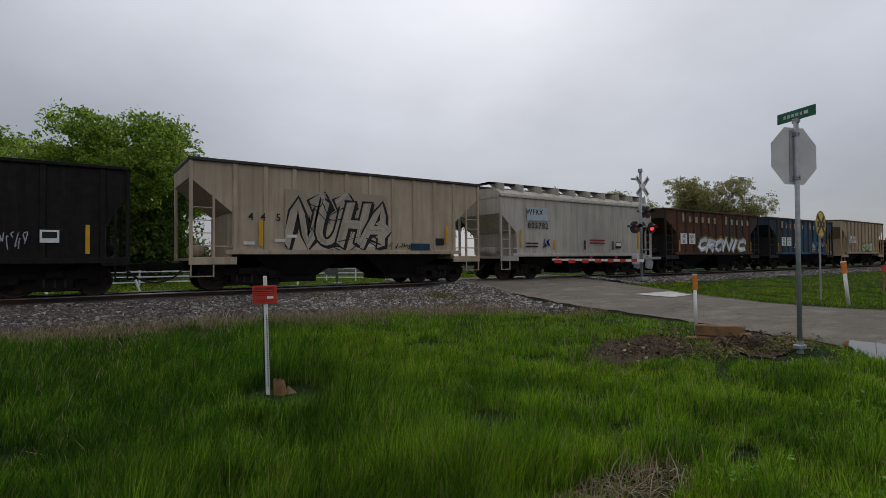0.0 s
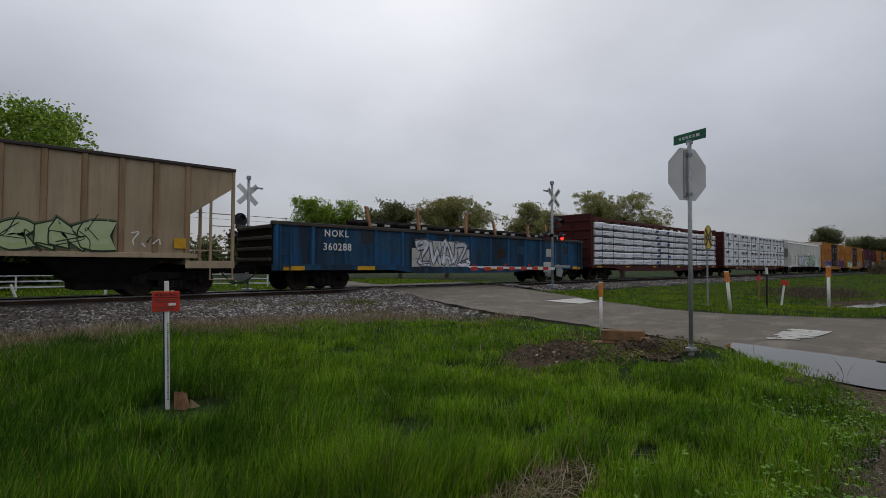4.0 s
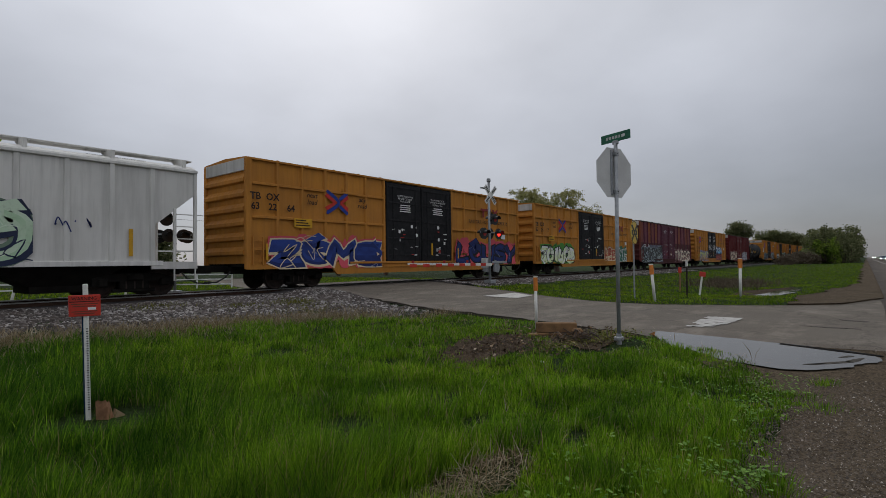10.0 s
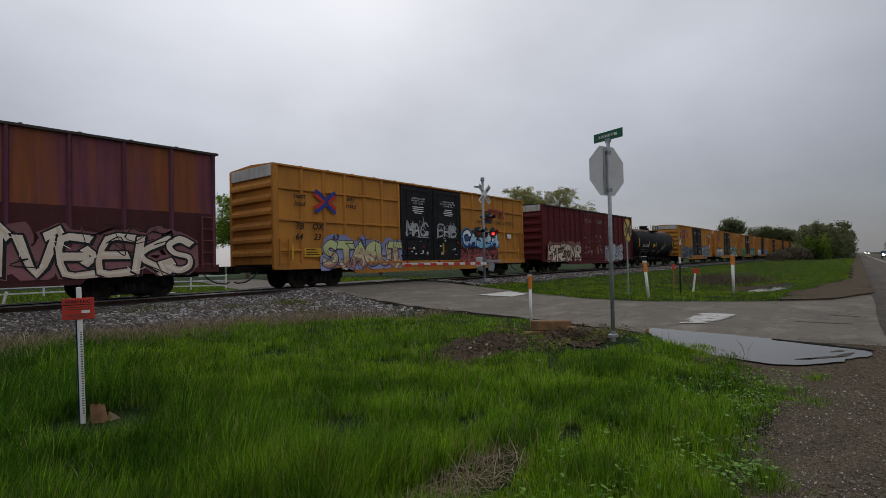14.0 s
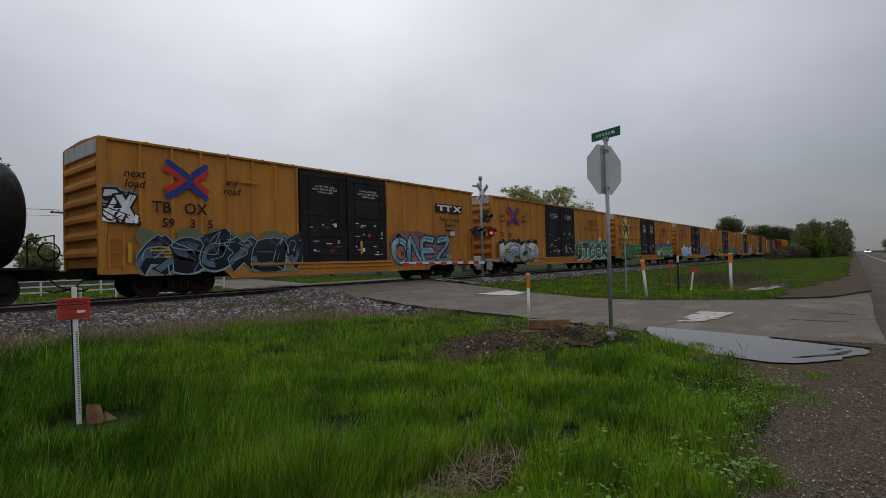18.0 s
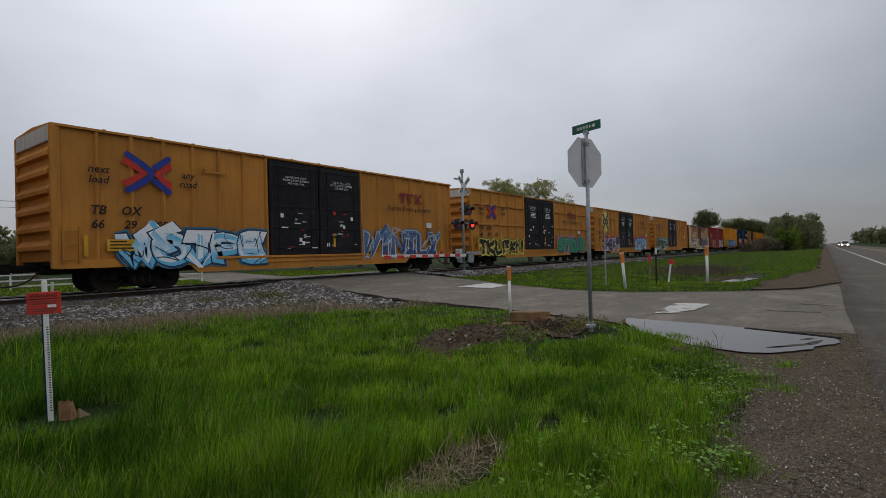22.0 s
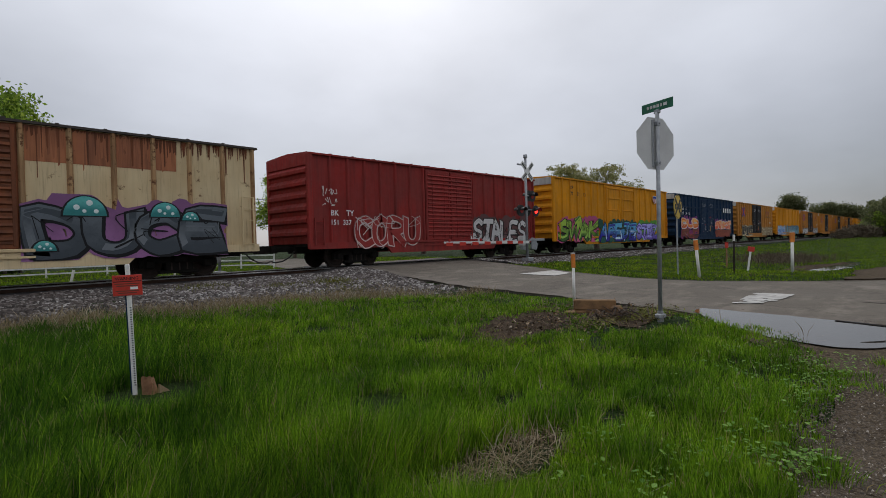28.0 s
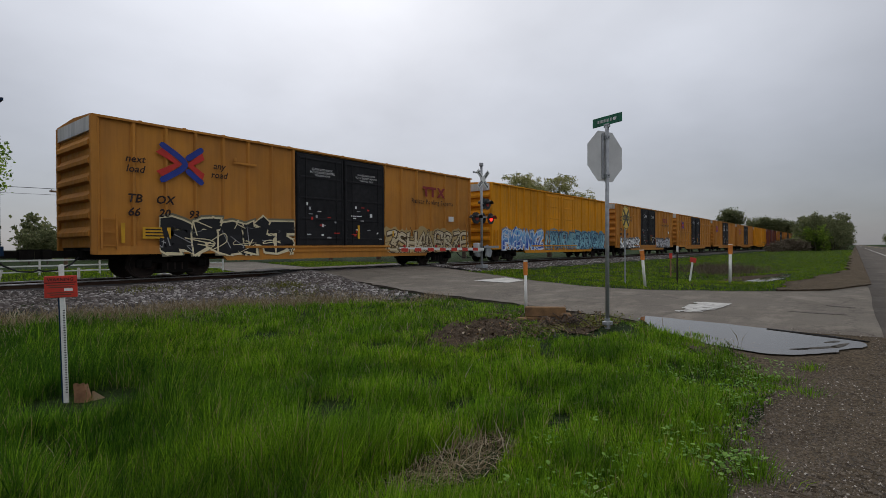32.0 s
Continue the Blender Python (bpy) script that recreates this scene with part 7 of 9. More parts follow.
def graffiti(car, x0, x1, z0, z1, fill, line, cloud=None, seed=1, word="", count=0, stroke=0.2, edge=0.07, fill2=None, shine=None, y=FACE, lean=0.0, round_=True, arrows=True, puffs=True):
    """A sprayed piece: a soft cloud, interlocking block letters with outline and drop shade, highlights and tags."""
    rnd = random.Random(seed * 7 + 3)
    h = z1 - z0
    n = len(word) or count or max(3, round((x1 - x0) / (h * 0.72)))
    step = (x1 - x0) / n
    forms = []
    for k in range(n):
        ch = word[k] if word else rnd.choice("ABCEFGHKMNRSTUWXZ")
        sx, sz = step * rnd.uniform(0.86, 1.0), h - stroke * 1.25
        ox, oz = x0 + step * (k + 0.08), z0 + stroke * 0.62 + rnd.uniform(-0.03, 0.05) * h
        skew, bow = rnd.uniform(-0.12, 0.2), rnd.uniform(-0.1, 0.1)
        strokes = [list(st) for st in LETTERS[ch]]
        if not word and rnd.random() < 0.75:   # a kicked-out limb or arrow
            u, v = rnd.choice(((0.0, 0.05), (1.0, 0.0), (0.9, 0.95), (0.1, 1.0)))
            strokes.append([(u, v), (u + rnd.uniform(-0.35, 0.35), v + (0.5 - v) * 0.5), (u + rnd.choice((-0.55, 0.55)), v + (0.5 - v) * rnd.uniform(0.1, 1.0))])
        out = []
        for st in strokes:
            pts = [(ox + sx * (u + skew * (v - 0.5) + bow * v * v + (0 if word else rnd.uniform(-0.07, 0.07))), oz + sz * (v + (0 if word else rnd.uniform(-0.06, 0.06)))) for u, v in st]
            if lean:
                pts = [(u + lean * (v - z0 - h / 2), v) for u, v in pts]
            if round_ and len(pts) > 2:
                pts = curve_through(pts, 3)
            out.append(pts)
        if arrows and rnd.random() < 0.6:      # an arrow head on one limb
            (ax, az), (bx, bz) = out[-1][-2:]
            d = Vector((bx - ax, bz - az)).normalized() * stroke
            out.append([(bx - d.y * 1.1 - d.x * 0.2, bz + d.x * 1.1 - d.y * 0.2), (bx + d.x * 1.3, bz + d.y * 1.3), (bx + d.y * 1.1 - d.x * 0.2, bz - d.x * 1.1 - d.y * 0.2)])
        forms.append(out)
    left, right = max(0.06, x0 - 0.15), x1 + 0.15
    lo, hi = max(0.57, z0 - 0.04), z1 + 0.3
    clampz = lambda g: setattr(g, "v", [(min(max(px, left), right), py, min(max(pz, lo), hi)) for px, py, pz in g.v])
    depth = lambda k: y - 0.0022 * k
    # drop shade and outline
    g = Geo()
    for k, f in enumerate(forms):
        for i, pts in enumerate(f):
            blade(g, pts, stroke, depth(k) - 0.002 - 0.00003 * i, edge)
            blade(g, [(a + edge * 0.9, b - edge * 0.9) for a, b in pts], stroke, depth(k) - 0.0016 - 0.00003 * i, edge * 0.7)
    clampz(g)
    piece = tagged(part("graffiti", g, spray(line, shade(line, 0.8)), car, "sprayed graffiti"), kind="stuff")
    # the cloud behind: a ragged mass of sprayed puffs and peaks
    cl = cloud or tuple(0.6 * a + 0.4 * b for a, b in zip(shade(line, 0.5), fill))
    g = Geo()
    for k, f in enumerate(forms):
        for i, pts in enumerate(f):
            if cloud or i == 0:
                blade(g, pts, stroke, y + 0.004 - 0.00002 * (k + i), edge * 2.2)
    if cloud and puffs:
        m = n * 5
        for i in range(m):
            cx, cz, r = x0 + (x1 - x0) * (i + rnd.random()) / m, z0 + h * rnd.choice((0.2, 0.45, 0.75, 0.95)), rnd.uniform(0.2, 0.36) * h
            puff(g, cx, cz, r, y + 0.0045 - 0.00002 * i, 11, 0.12, i)
        for i in range(n):
            cx, w = x0 + (x1 - x0) * (i + rnd.random()) / n, rnd.uniform(0.3, 0.6) * h
            g.add([(cx - w / 2, y + 0.0042 - 0.00002 * i, z1 - 0.5 * h), (cx + w / 2, y + 0.0042 - 0.00002 * i, z1 - 0.5 * h), (cx + rnd.uniform(-0.2, 0.3), y + 0.0042 - 0.00002 * i, z1 + rnd.uniform(0.02, 0.22))], [(0, 1, 2)])
    clampz(g)
    tagged(part("cloud", g, spray(cl, shade(cl, 0.7)), piece), kind="stuff")
    g = Geo()
    for k, f in enumerate(forms):
        for i, pts in enumerate(f):
            blade(g, pts, stroke, depth(k) - 0.0032 - 0.00003 * i)
    clampz(g)
    tagged(part("letters", g, spray(fill, fill2 or shade(fill, 0.8)), piece), kind="stuff")
    # a second tone faded into one side of the strokes
    g = Geo()
    for k, f in enumerate(forms):
        for i, pts in enumerate(f):
            if len(pts) > 2 or rnd.random() < 0.6:
                m = max(2, int(len(pts) * rnd.uniform(0.45, 0.8)))
                q = pts[:m] if rnd.random() < 0.5 else pts[-m:]
                blade(g, [(u - stroke * 0.16, v + stroke * 0.12) for u, v in q], stroke * 0.42, depth(k) - 0.0042 - 0.00003 * i)
    clampz(g)
    tagged(part("patch", g, spray(shine or fill2 or shade(fill, 1.35), fill), piece), kind="stuff")
    g = Geo()
    for k, f in enumerate(forms):
        for pts in f:
            o = stroke * 0.3
            if rnd.random() < 0.6:
                ribbon(g, [(a - o * 0.5, b + o) for a, b in pts[:2]], max(0.018, stroke * 0.09), depth(k) - 0.0046)
            if rnd.random() < 0.4:
                a = rnd.choice(pts)
                ribbon(g, curve_through([(a[0] + rnd.uniform(-0.3, 0.3), a[1] + rnd.uniform(-0.25, 0.25)) for _ in range(3)]), 0.022, depth(k) - 0.0048)
    clampz(g)
    tagged(part("highlight", g, spray(shine or tuple(min(0.85, 0.35 + 0.7 * v) for v in (fill2 or fill)), fill2 or fill), piece), kind="stuff")
    g = Geo()
    for k in range(n * 2):
        cx, cz = rnd.uniform(x0, x1), rnd.uniform(z0, z1)
        pts = [(cx + rnd.uniform(-0.5, 0.5), cz + rnd.uniform(-0.4, 0.4)) for _ in range(4)]
        ribbon(g, curve_through(pts), rnd.uniform(0.018, 0.04), depth(n) - 0.004 - 0.0001 * k)
    clampz(g)
    tagged(part("spray_line", g, spray(line, shade(line, 0.8)), piece), kind="stuff")
    return piece


def scribble(car, x0, x1, z0, z1, color, seed, w=0.03, n=5):
    """A thin marker or spray tag."""
    rnd = random.Random(seed)
    g = Geo()
    for k in range(n):
        a = x0 + (x1 - x0) * k / n
        pts = [(a + (x1 - x0) / n * rnd.uniform(-0.1, 1.1), rnd.uniform(z0, z1)) for _ in range(rnd.choice((3, 4, 5)))]
        ribbon(g, curve_through(pts), w, FACE - 0.0002 * k)
    return part("tag", g, spray(color, color), car)


def words(car, body, x, z, size, mat, bold=0.0, spacing=1.0, y=FACE - 0.002, slant=False):
    me = text_mesh(body, size, bold, spacing)
    if slant:
        for v in me.vertices:
            v.co.x += 0.22 * v.co.z
    return part("lettering", me, mat, car, at=(x, y, z))


def label_bar(car, x0, x1, z0, z1, mat, name="text_bar", y=FACE - 0.001):
    return part(name, Geo().box(x0, x1, y - 0.003, y, z0, z1), mat, car)


def spread_marks(car, pairs, z, size, mat, bold=0.009, slant=False):
    for x, b in pairs:
        words(car, b, x, z, size, mat, bold, slant=slant)


def x_emblem(car, cx, cz, w, h):
    """Two nested chevrons, blue round red, that meet two shorter arms of the same colours."""
    red, blue = Geo(), Geo()
    at = lambda pts: [(cx + u * w, cz + v * h) for u, v in pts]
    t = 0.15 * h
    ribbon(blue, curve_through(at([(-0.40, 0.43), (-0.06, 0.17), (0.06, 0.0), (-0.06, -0.17), (-0.40, -0.43)])), t, FACE - 0.004)
    blade(red, at([(-0.43, 0.27), (-0.08, 0.0), (-0.43, -0.27)]), t * 1.05, FACE - 0.003)
    blade(red, at([(0.43, 0.25), (0.17, 0.0), (0.43, -0.25)]), t, FACE - 0.003)
    for sz in (-1, 1):
        ribbon(blue, at([(0.13, 0.17 * sz), (0.41, 0.42 * sz)]), t, FACE - 0.0042)
    e = part("emblem", red, "emblem_red", car, "red and blue crossed emblem")
    part("emblem_band", blue, "emblem_blue", e)


def rail_emblem(car, x0, x1, z0, z1, mat):
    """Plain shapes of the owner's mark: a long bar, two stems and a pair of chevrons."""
    w, h = x1 - x0, z1 - z0
    g = Geo()
    g.box(x0, x0 + w * 0.62, FACE - 0.004, FACE - 0.001, z1 - h * 0.24, z1)
    for u in (0.16, 0.46):
        g.box(x0 + w * u - w * 0.05, x0 + w * u + w * 0.05, FACE - 0.004, FACE - 0.001, z0, z1 - h * 0.24)
    for a, b in (((0.66, 1), (1.0, 0)), ((0.66, 0), (1.0, 1))):
        xa, xb = x0 + w * a[0], x0 + w * b[0]
        g.add([(xa, FACE - 0.003 - 0.001 * a[1], z0 + h * a[1]), (xa + w * 0.11, FACE - 0.003 - 0.001 * a[1], z0 + h * a[1]), (xb + w * 0.05, FACE - 0.003 - 0.001 * a[1], z0 + h * b[1]), (xb - w * 0.06, FACE - 0.003 - 0.001 * a[1], z0 + h * b[1])], [(0, 1, 2, 3)])
    part("owner_mark", g, mat, car)


plain("emblem_red", (0.55, 0.035, 0.025))
plain("emblem_blue", (0.02, 0.045, 0.28))
plain("mark_red", (0.26, 0.03, 0.03))
plain("stencil_brown", (0.022, 0.010, 0.008))
plain("door_grey", (0.40, 0.41, 0.42))
plain("patch_blue", (0.42, 0.50, 0.55))


def door_notes(car, a=7.05, b=12.0, seed=1, mat="ink_white"):
    """Small stencilled notices and labels on a pair of doors, too small to read."""
    rnd = random.Random(seed)
    half = (b - a) / 2
    yy = -W - 0.024
    for k in range(2):
        cx = a + half * (k + 0.52)
        lines = ("CLOSE THIS DOOR", "BEFORE CLOSING", "MAIN DOOR") if k == 0 and seed % 2 else ("CLOSE AND LOCK", "BOTH DOORS BEFORE", "MOVING CAR")
        for i, b_ in enumerate(lines):
            rnd.random()
            words(car, b_, cx, 4.16 - 0.125 * i, 0.082, mat, 0.0, 1.1, yy - 0.002)
        if seed % 2:
            for i in range(4):
                w = rnd.uniform(0.3, 0.44)
                part("notice_bar", Geo().box(cx - w, cx + w, yy - 0.003, yy, 3.74 - 0.10 * i, 3.785 - 0.10 * i), mat, car)
        for i in range(16):
            x, z = cx + rnd.uniform(-0.95, 0.8), 1.3 + 1.5 * rnd.random() ** 1.4
            w, h = rnd.choice(((0.2, 0.03), (0.12, 0.07), (0.3, 0.04), (0.09, 0.12), (0.14, 0.16), (0.16, 0.025), (0.24, 0.03)))
            part("notice_bar", Geo().box(x, x + w, yy - 0.003, yy, z, z + h), rnd.choice((mat, mat, mat, "emblem_red", "door_grey")), car)
    part("reflector", Geo().box(a + half + 0.75, a + half + 0.87, yy - 0.003, yy, 1.35, 1.95), "deck_yellow", car)


def tbox_marks(key, style, number, early=False, logo="mark_red", stencil_seed=1, caps=True):
    car = tbox[key]
    k = [number[:2], number[2:4], number[4:]]
    if early:
        spread_marks(car, ((0.33, "TB"), (1.05, "OX")), 3.40, 0.26, "stencil_brown")
        spread_marks(car, ((0.33, k[0]), (1.05, k[1]), (1.85, k[2])), 3.03, 0.25, "stencil_brown")
        words(car, "next", 2.85, 3.66, 0.2, "stencil_brown", 0.004, slant=True)
        words(car, "load", 2.85, 3.38, 0.2, "stencil_brown", 0.004, slant=True)
        x_emblem(car, 4.15, 3.56, 1.28, 1.02)
        words(car, "any", 5.55, 3.70, 0.2, "stencil_brown", 0.004, slant=True)
        words(car, "road", 5.55, 3.42, 0.2, "stencil_brown", 0.004, slant=True)
    elif key == 16:
        spread_marks(car, ((1.75, "TB"), (2.85, "OX")), 2.74, 0.36, "stencil_brown")
        spread_marks(car, ((0.95, "66"), (1.95, "59"), (2.75, "3"), (3.35, "5")), 2.28, 0.28, "stencil_brown")
        x_emblem(car, 2.58, 3.84, 1.55, 1.3)
        words(car, "next", 0.95, 3.80, 0.24, "stencil_brown", 0.006, slant=True), words(car, "load", 0.95, 3.48, 0.24, "stencil_brown", 0.006, slant=True)
        words(car, "any", 4.15, 3.84, 0.24, "stencil_brown", 0.006, slant=True), words(car, "road", 4.15, 3.52, 0.24, "stencil_brown", 0.006, slant=True)
    else:
        spread_marks(car, ((1.12, "TB"), (2.02, "OX")), 2.40, 0.26, "stencil_brown", slant=True)
        for x, b in zip((1.1, 2.0, 2.95), k):
            words(car, b, x, 1.98, 0.25, "stencil_brown", 0.009, slant=True) if b else label_bar(car, x - 0.2, x + 0.2, 2.0, 2.2, "stencil_brown")
        words(car, "next", 1.15, 3.64, 0.22, "stencil_brown", 0.005, slant=True)
        words(car, "load", 1.15, 3.33, 0.22, "stencil_brown", 0.005, slant=True)
        if style == "grid":
            x_emblem(car, 2.45, 3.58, 1.2, 1.0)
        else:
            x_emblem(car, 2.58, 3.74, 1.55, 1.3)
        words(car, "any", 3.85, 3.72, 0.22, "stencil_brown", 0.005, slant=True)
        words(car, "road", 3.85, 3.41, 0.22, "stencil_brown", 0.005, slant=True)
    if logo == "board":
        label_bar(car, 15.7, 18.05, 3.60, 4.04, "ink_black", "logo_board", FACE + 0.006)
        rail_emblem(car, 15.85, 17.9, 3.66, 3.98, "ink_white")
        for i, b in enumerate(("Railcar Pooling", "Experts")):
            words(car, b, 16.9, 3.12 - 0.3 * i, 0.21, "stencil_brown", 0.004)
        label_bar(car, 16.55, 17.25, 2.56, 2.66, "stencil_brown")
    else:
        rail_emblem(car, 14.75, 16.5, 3.58, 4.1, logo)
        words(car, "RAILCAR POOLING EXPERTS" if caps else "Railcar Pooling Experts", 15.6, 3.2, 0.2 if caps else 0.23, "stencil_brown", 0.003, 1.12 if caps else 1.1)
    door_notes(car, seed=stencil_seed)
    label_bar(car, 16.9, 17.35, 2.35, 2.62, "plain_white", "label_plate")
    for x in (0.75, 6.5, 12.5, 18.2):
        label_bar(car, x, x + 0.1, 1.15, 1.75, "deck_yellow", "reflector")
    px, pz = (2.0, 2.42) if early else (1.35, 1.28)
    label_bar(car, px, px + 0.85, pz, pz + 0.36, "deck_yellow", "data_panel")
    for i in range(3):
        label_bar(car, px + 0.08, px + 0.75 - 0.1 * i, pz + 0.07 + 0.1 * i, pz + 0.11 + 0.1 * i, "stencil_brown", "text_bar", FACE - 0.006)
    part("hatch_plate", Geo().box(4.4, 5.3, FACE - 0.01, FACE + 0.02, 3.98, 4.06, 0.01).box(4.4, 4.5, FACE - 0.03, FACE + 0.02, 4.06, 4.2, 0.01), "tbox_yellow", car)


tbox_marks(10, "grid", "632264", True, stencil_seed=1)
tbox_marks(11, "grid", "632417", True, stencil_seed=3)
tbox_marks(13, "grid", "642363", stencil_seed=5)
tbox_marks(16, "smooth", "665935", logo="board", stencil_seed=2)
tbox_marks(17, "smooth", "662285", stencil_seed=4, caps=False)
tbox_marks(18, "grid", "", stencil_seed=7)
tbox_marks(19, "smooth", "662905", stencil_seed=6, caps=False)
tbox_marks(20, "grid", "642085", stencil_seed=9)
tbox_marks(21, "grid", "643270", stencil_seed=11)
tbox_marks(22, "grid", "", stencil_seed=13)
tbox_marks(27, "smooth", "662093", stencil_seed=8, caps=False)
tbox_marks(29, "smooth", "", stencil_seed=10, caps=False)
for key in (30, 31, 32, 35, 36, 38):
    x_emblem(tbox[key], 2.5, 3.6, 1.4, 1.1)
    door_notes(tbox[key], seed=key)

BLACK, WHITE, CREAM = (0.012, 0.012, 0.014), (0.74, 0.75, 0.76), (0.72, 0.60, 0.40)
NAVY, SKY, TEAL = (0.012, 0.025, 0.13), (0.16, 0.48, 0.72), (0.03, 0.26, 0.25)
PINK, MAGENTA, LILAC = (0.72, 0.10, 0.14), (0.50, 0.03, 0.16), (0.26, 0.22, 0.55)
LEAF, LIME, FOREST = (0.10, 0.36, 0.05), (0.35, 0.58, 0.10), (0.02, 0.13, 0.08)
GREY, AMBER, RUST = (0.42, 0.43, 0.45), (0.78, 0.27, 0.03), (0.36, 0.06, 0.03)

g = graffiti
g(tbox[10], 0.9, 6.6, 0.82, 1.95, NAVY, CREAM, PINK, 1, word="ZOME", stroke=0.40, edge=0.06, fill2=(0.02, 0.05, 0.25))
g(tbox[10], 12.4, 18.5, 0.86, 2.05, NAVY, BLACK, PINK, 2, word="LOUSY", stroke=0.3)
g(tbox[11], 0.9, 6.0, 0.80, 2.0, (0.66, 0.76, 0.40), BLACK, LEAF, 3, word="TOILOB", stroke=0.36, fill2=WHITE)
g(tbox[11], 12.1, 14.5, 0.95, 1.95, RUST, CREAM, None, 4, stroke=0.16)
g(tbox[11], 14.7, 17.2, 0.85, 2.0, FOREST, WHITE, (0.05, 0.2, 0.12), 5, stroke=0.24)
g(plum_car, 0.3, 7.0, 0.74, 2.25, (0.010, 0.010, 0.012), (0.50, 0.60, 0.60), (0.14, 0.15, 0.22), 6, word="ESTHOSEO", stroke=0.34, edge=0.035, fill2=(0.03, 0.026, 0.03), shine=(0.05, 0.06, 0.07))
g(plum_car, 11.7, 18.3, 0.75, 2.0, (0.66, 0.52, 0.40), BLACK, (0.28, 0.12, 0.13), 7, word="TIVEEKS", stroke=0.19, edge=0.05, fill2=(0.75, 0.66, 0.55))
g(tbox[13], 2.3, 7.0, 0.74, 1.95, (0.42, 0.20, 0.16), (0.07, 0.06, 0.08), (0.30, 0.33, 0.58), 8, word="STAGUT", stroke=0.27, edge=0.035, fill2=(0.50, 0.56, 0.26), shine=(0.62, 0.60, 0.36))
g(tbox[13], 12.1, 15.7, 1.75, 2.7, SKY, NAVY, None, 9, stroke=0.2, fill2=WHITE)
g(tbox[13], 12.0, 15.6, 0.8, 1.65, (0.30, 0.06, 0.06), BLACK, None, 10, stroke=0.24)
g(tbox[13], 7.4, 9.0, 2.25, 3.0, GREY, GREY, None, 11, stroke=0.09, edge=0.0, y=-W - 0.03)
g(tbox[13], 9.8, 11.5, 2.25, 2.95, GREY, GREY, None, 12, stroke=0.09, edge=0.0, y=-W - 0.03)
g(maroon_car, 11.6, 15.8, 0.75, 1.95, (0.45, 0.45, 0.50), BLACK, (0.55, 0.55, 0.57), 13, word="RELIKS", stroke=0.24, edge=0.05)
g(maroon_car, 0.7, 6.3, 0.78, 2.05, (0.62, 0.50, 0.38), BLACK, (0.30, 0.13, 0.11), 14, stroke=0.2)
g(tbox[16], 1.1, 7.0, 0.75, 2.0, (0.006, 0.006, 0.008), (0.24, 0.38, 0.46), (0.20, 0.21, 0.13), 15, word="ASOXEN", stroke=0.42, edge=0.035, shine=(0.10, 0.16, 0.22), fill2=(0.02, 0.022, 0.03))
g(tbox[16], 12.3, 16.7, 0.80, 2.2, (0.10, 0.24, 0.32), (0.02, 0.04, 0.07), (0.36, 0.16, 0.16), 16, word="ONEZ", stroke=0.24, fill2=(0.30, 0.50, 0.58))
g(tbox[16], 0.1, 0.9, 2.4, 3.3, WHITE, BLACK, None, 17, count=2, stroke=0.16)
g(tbox[17], 0.8, 5.7, 0.74, 2.05, (0.26, 0.25, 0.40), (0.03, 0.10, 0.02), (0.012, 0.012, 0.014), 18, word="KPOR", stroke=0.42, edge=0.05, fill2=(0.60, 0.63, 0.64), shine=(0.22, 0.36, 0.12))
g(tbox[17], 11.9, 18.9, 0.74, 2.2, (0.035, 0.040, 0.018), (0.74, 0.80, 0.78), (0.03, 0.25, 0.23), 19, word="STOCK", stroke=0.42, edge=0.05, fill2=(0.05, 0.10, 0.04), shine=(0.02, 0.30, 0.26))
g(tbox[18], 1.5, 6.9, 0.72, 1.85, FOREST, BLACK, (0.06, 0.24, 0.14), 20, stroke=0.22, fill2=LEAF)
g(tbox[18], 12.6, 18.9, 0.75, 2.05, (0.03, 0.19, 0.12), BLACK, (0.05, 0.09, 0.26), 21, count=6, stroke=0.36, edge=0.05, fill2=(0.10, 0.34, 0.20), shine=CREAM)
g(tbox[19], 1.7, 6.8, 0.72, 1.95, (0.14, 0.50, 0.74), (0.02, 0.05, 0.10), None, 22, word="WOTPE", stroke=0.36, edge=0.05, fill2=(0.80, 0.83, 0.85))
g(tbox[19], 12.1, 18.0, 0.78, 2.15, (0.05, 0.10, 0.22), (0.55, 0.62, 0.72), None, 23, word="WINTLY", stroke=0.30, edge=0.045, fill2=(0.12, 0.20, 0.32), shine=(0.03, 0.06, 0.15), round_=False, lean=0.15)
g(tbox[20], 0.7, 6.6, 0.72, 1.8, BLACK, (0.72, 0.62, 0.10), None, 24, count=6, stroke=0.28, edge=0.06)
g(tbox[20], 12.6, 18.4, 0.72, 1.95, (0.03, 0.20, 0.10), BLACK, (0.42, 0.22, 0.32), 25, word="STEUS", stroke=0.38, edge=0.045, fill2=(0.05, 0.26, 0.17), round_=False)
g(tbox[21], 1.6, 6.9, 0.78, 2.0, (0.028, 0.016, 0.045), (0.74, 0.72, 0.74), (0.46, 0.03, 0.06), 26, word="CHEKO", stroke=0.34, edge=0.06, fill2=(0.05, 0.02, 0.08), shine=(0.07, 0.03, 0.11))
g(tbox[21], 12.4, 16.9, 0.78, 2.1, (0.25, 0.50, 0.68), (0.06, 0.1, 0.2), (0.55, 0.07, 0.10), 27, count=5, stroke=0.26)
g(tbox[22], 0.8, 6.6, 0.72, 2.0, BLACK, WHITE, (0.05, 0.42, 0.55), 28, count=5, stroke=0.34, edge=0.05, shine=LEAF)
g(cream_car, 0.8, 7.4, 0.75, 2.3, (0.66, 0.52, 0.38), BLACK, None, 29, count=5, stroke=0.24, edge=0.075, fill2=(0.70, 0.62, 0.46))
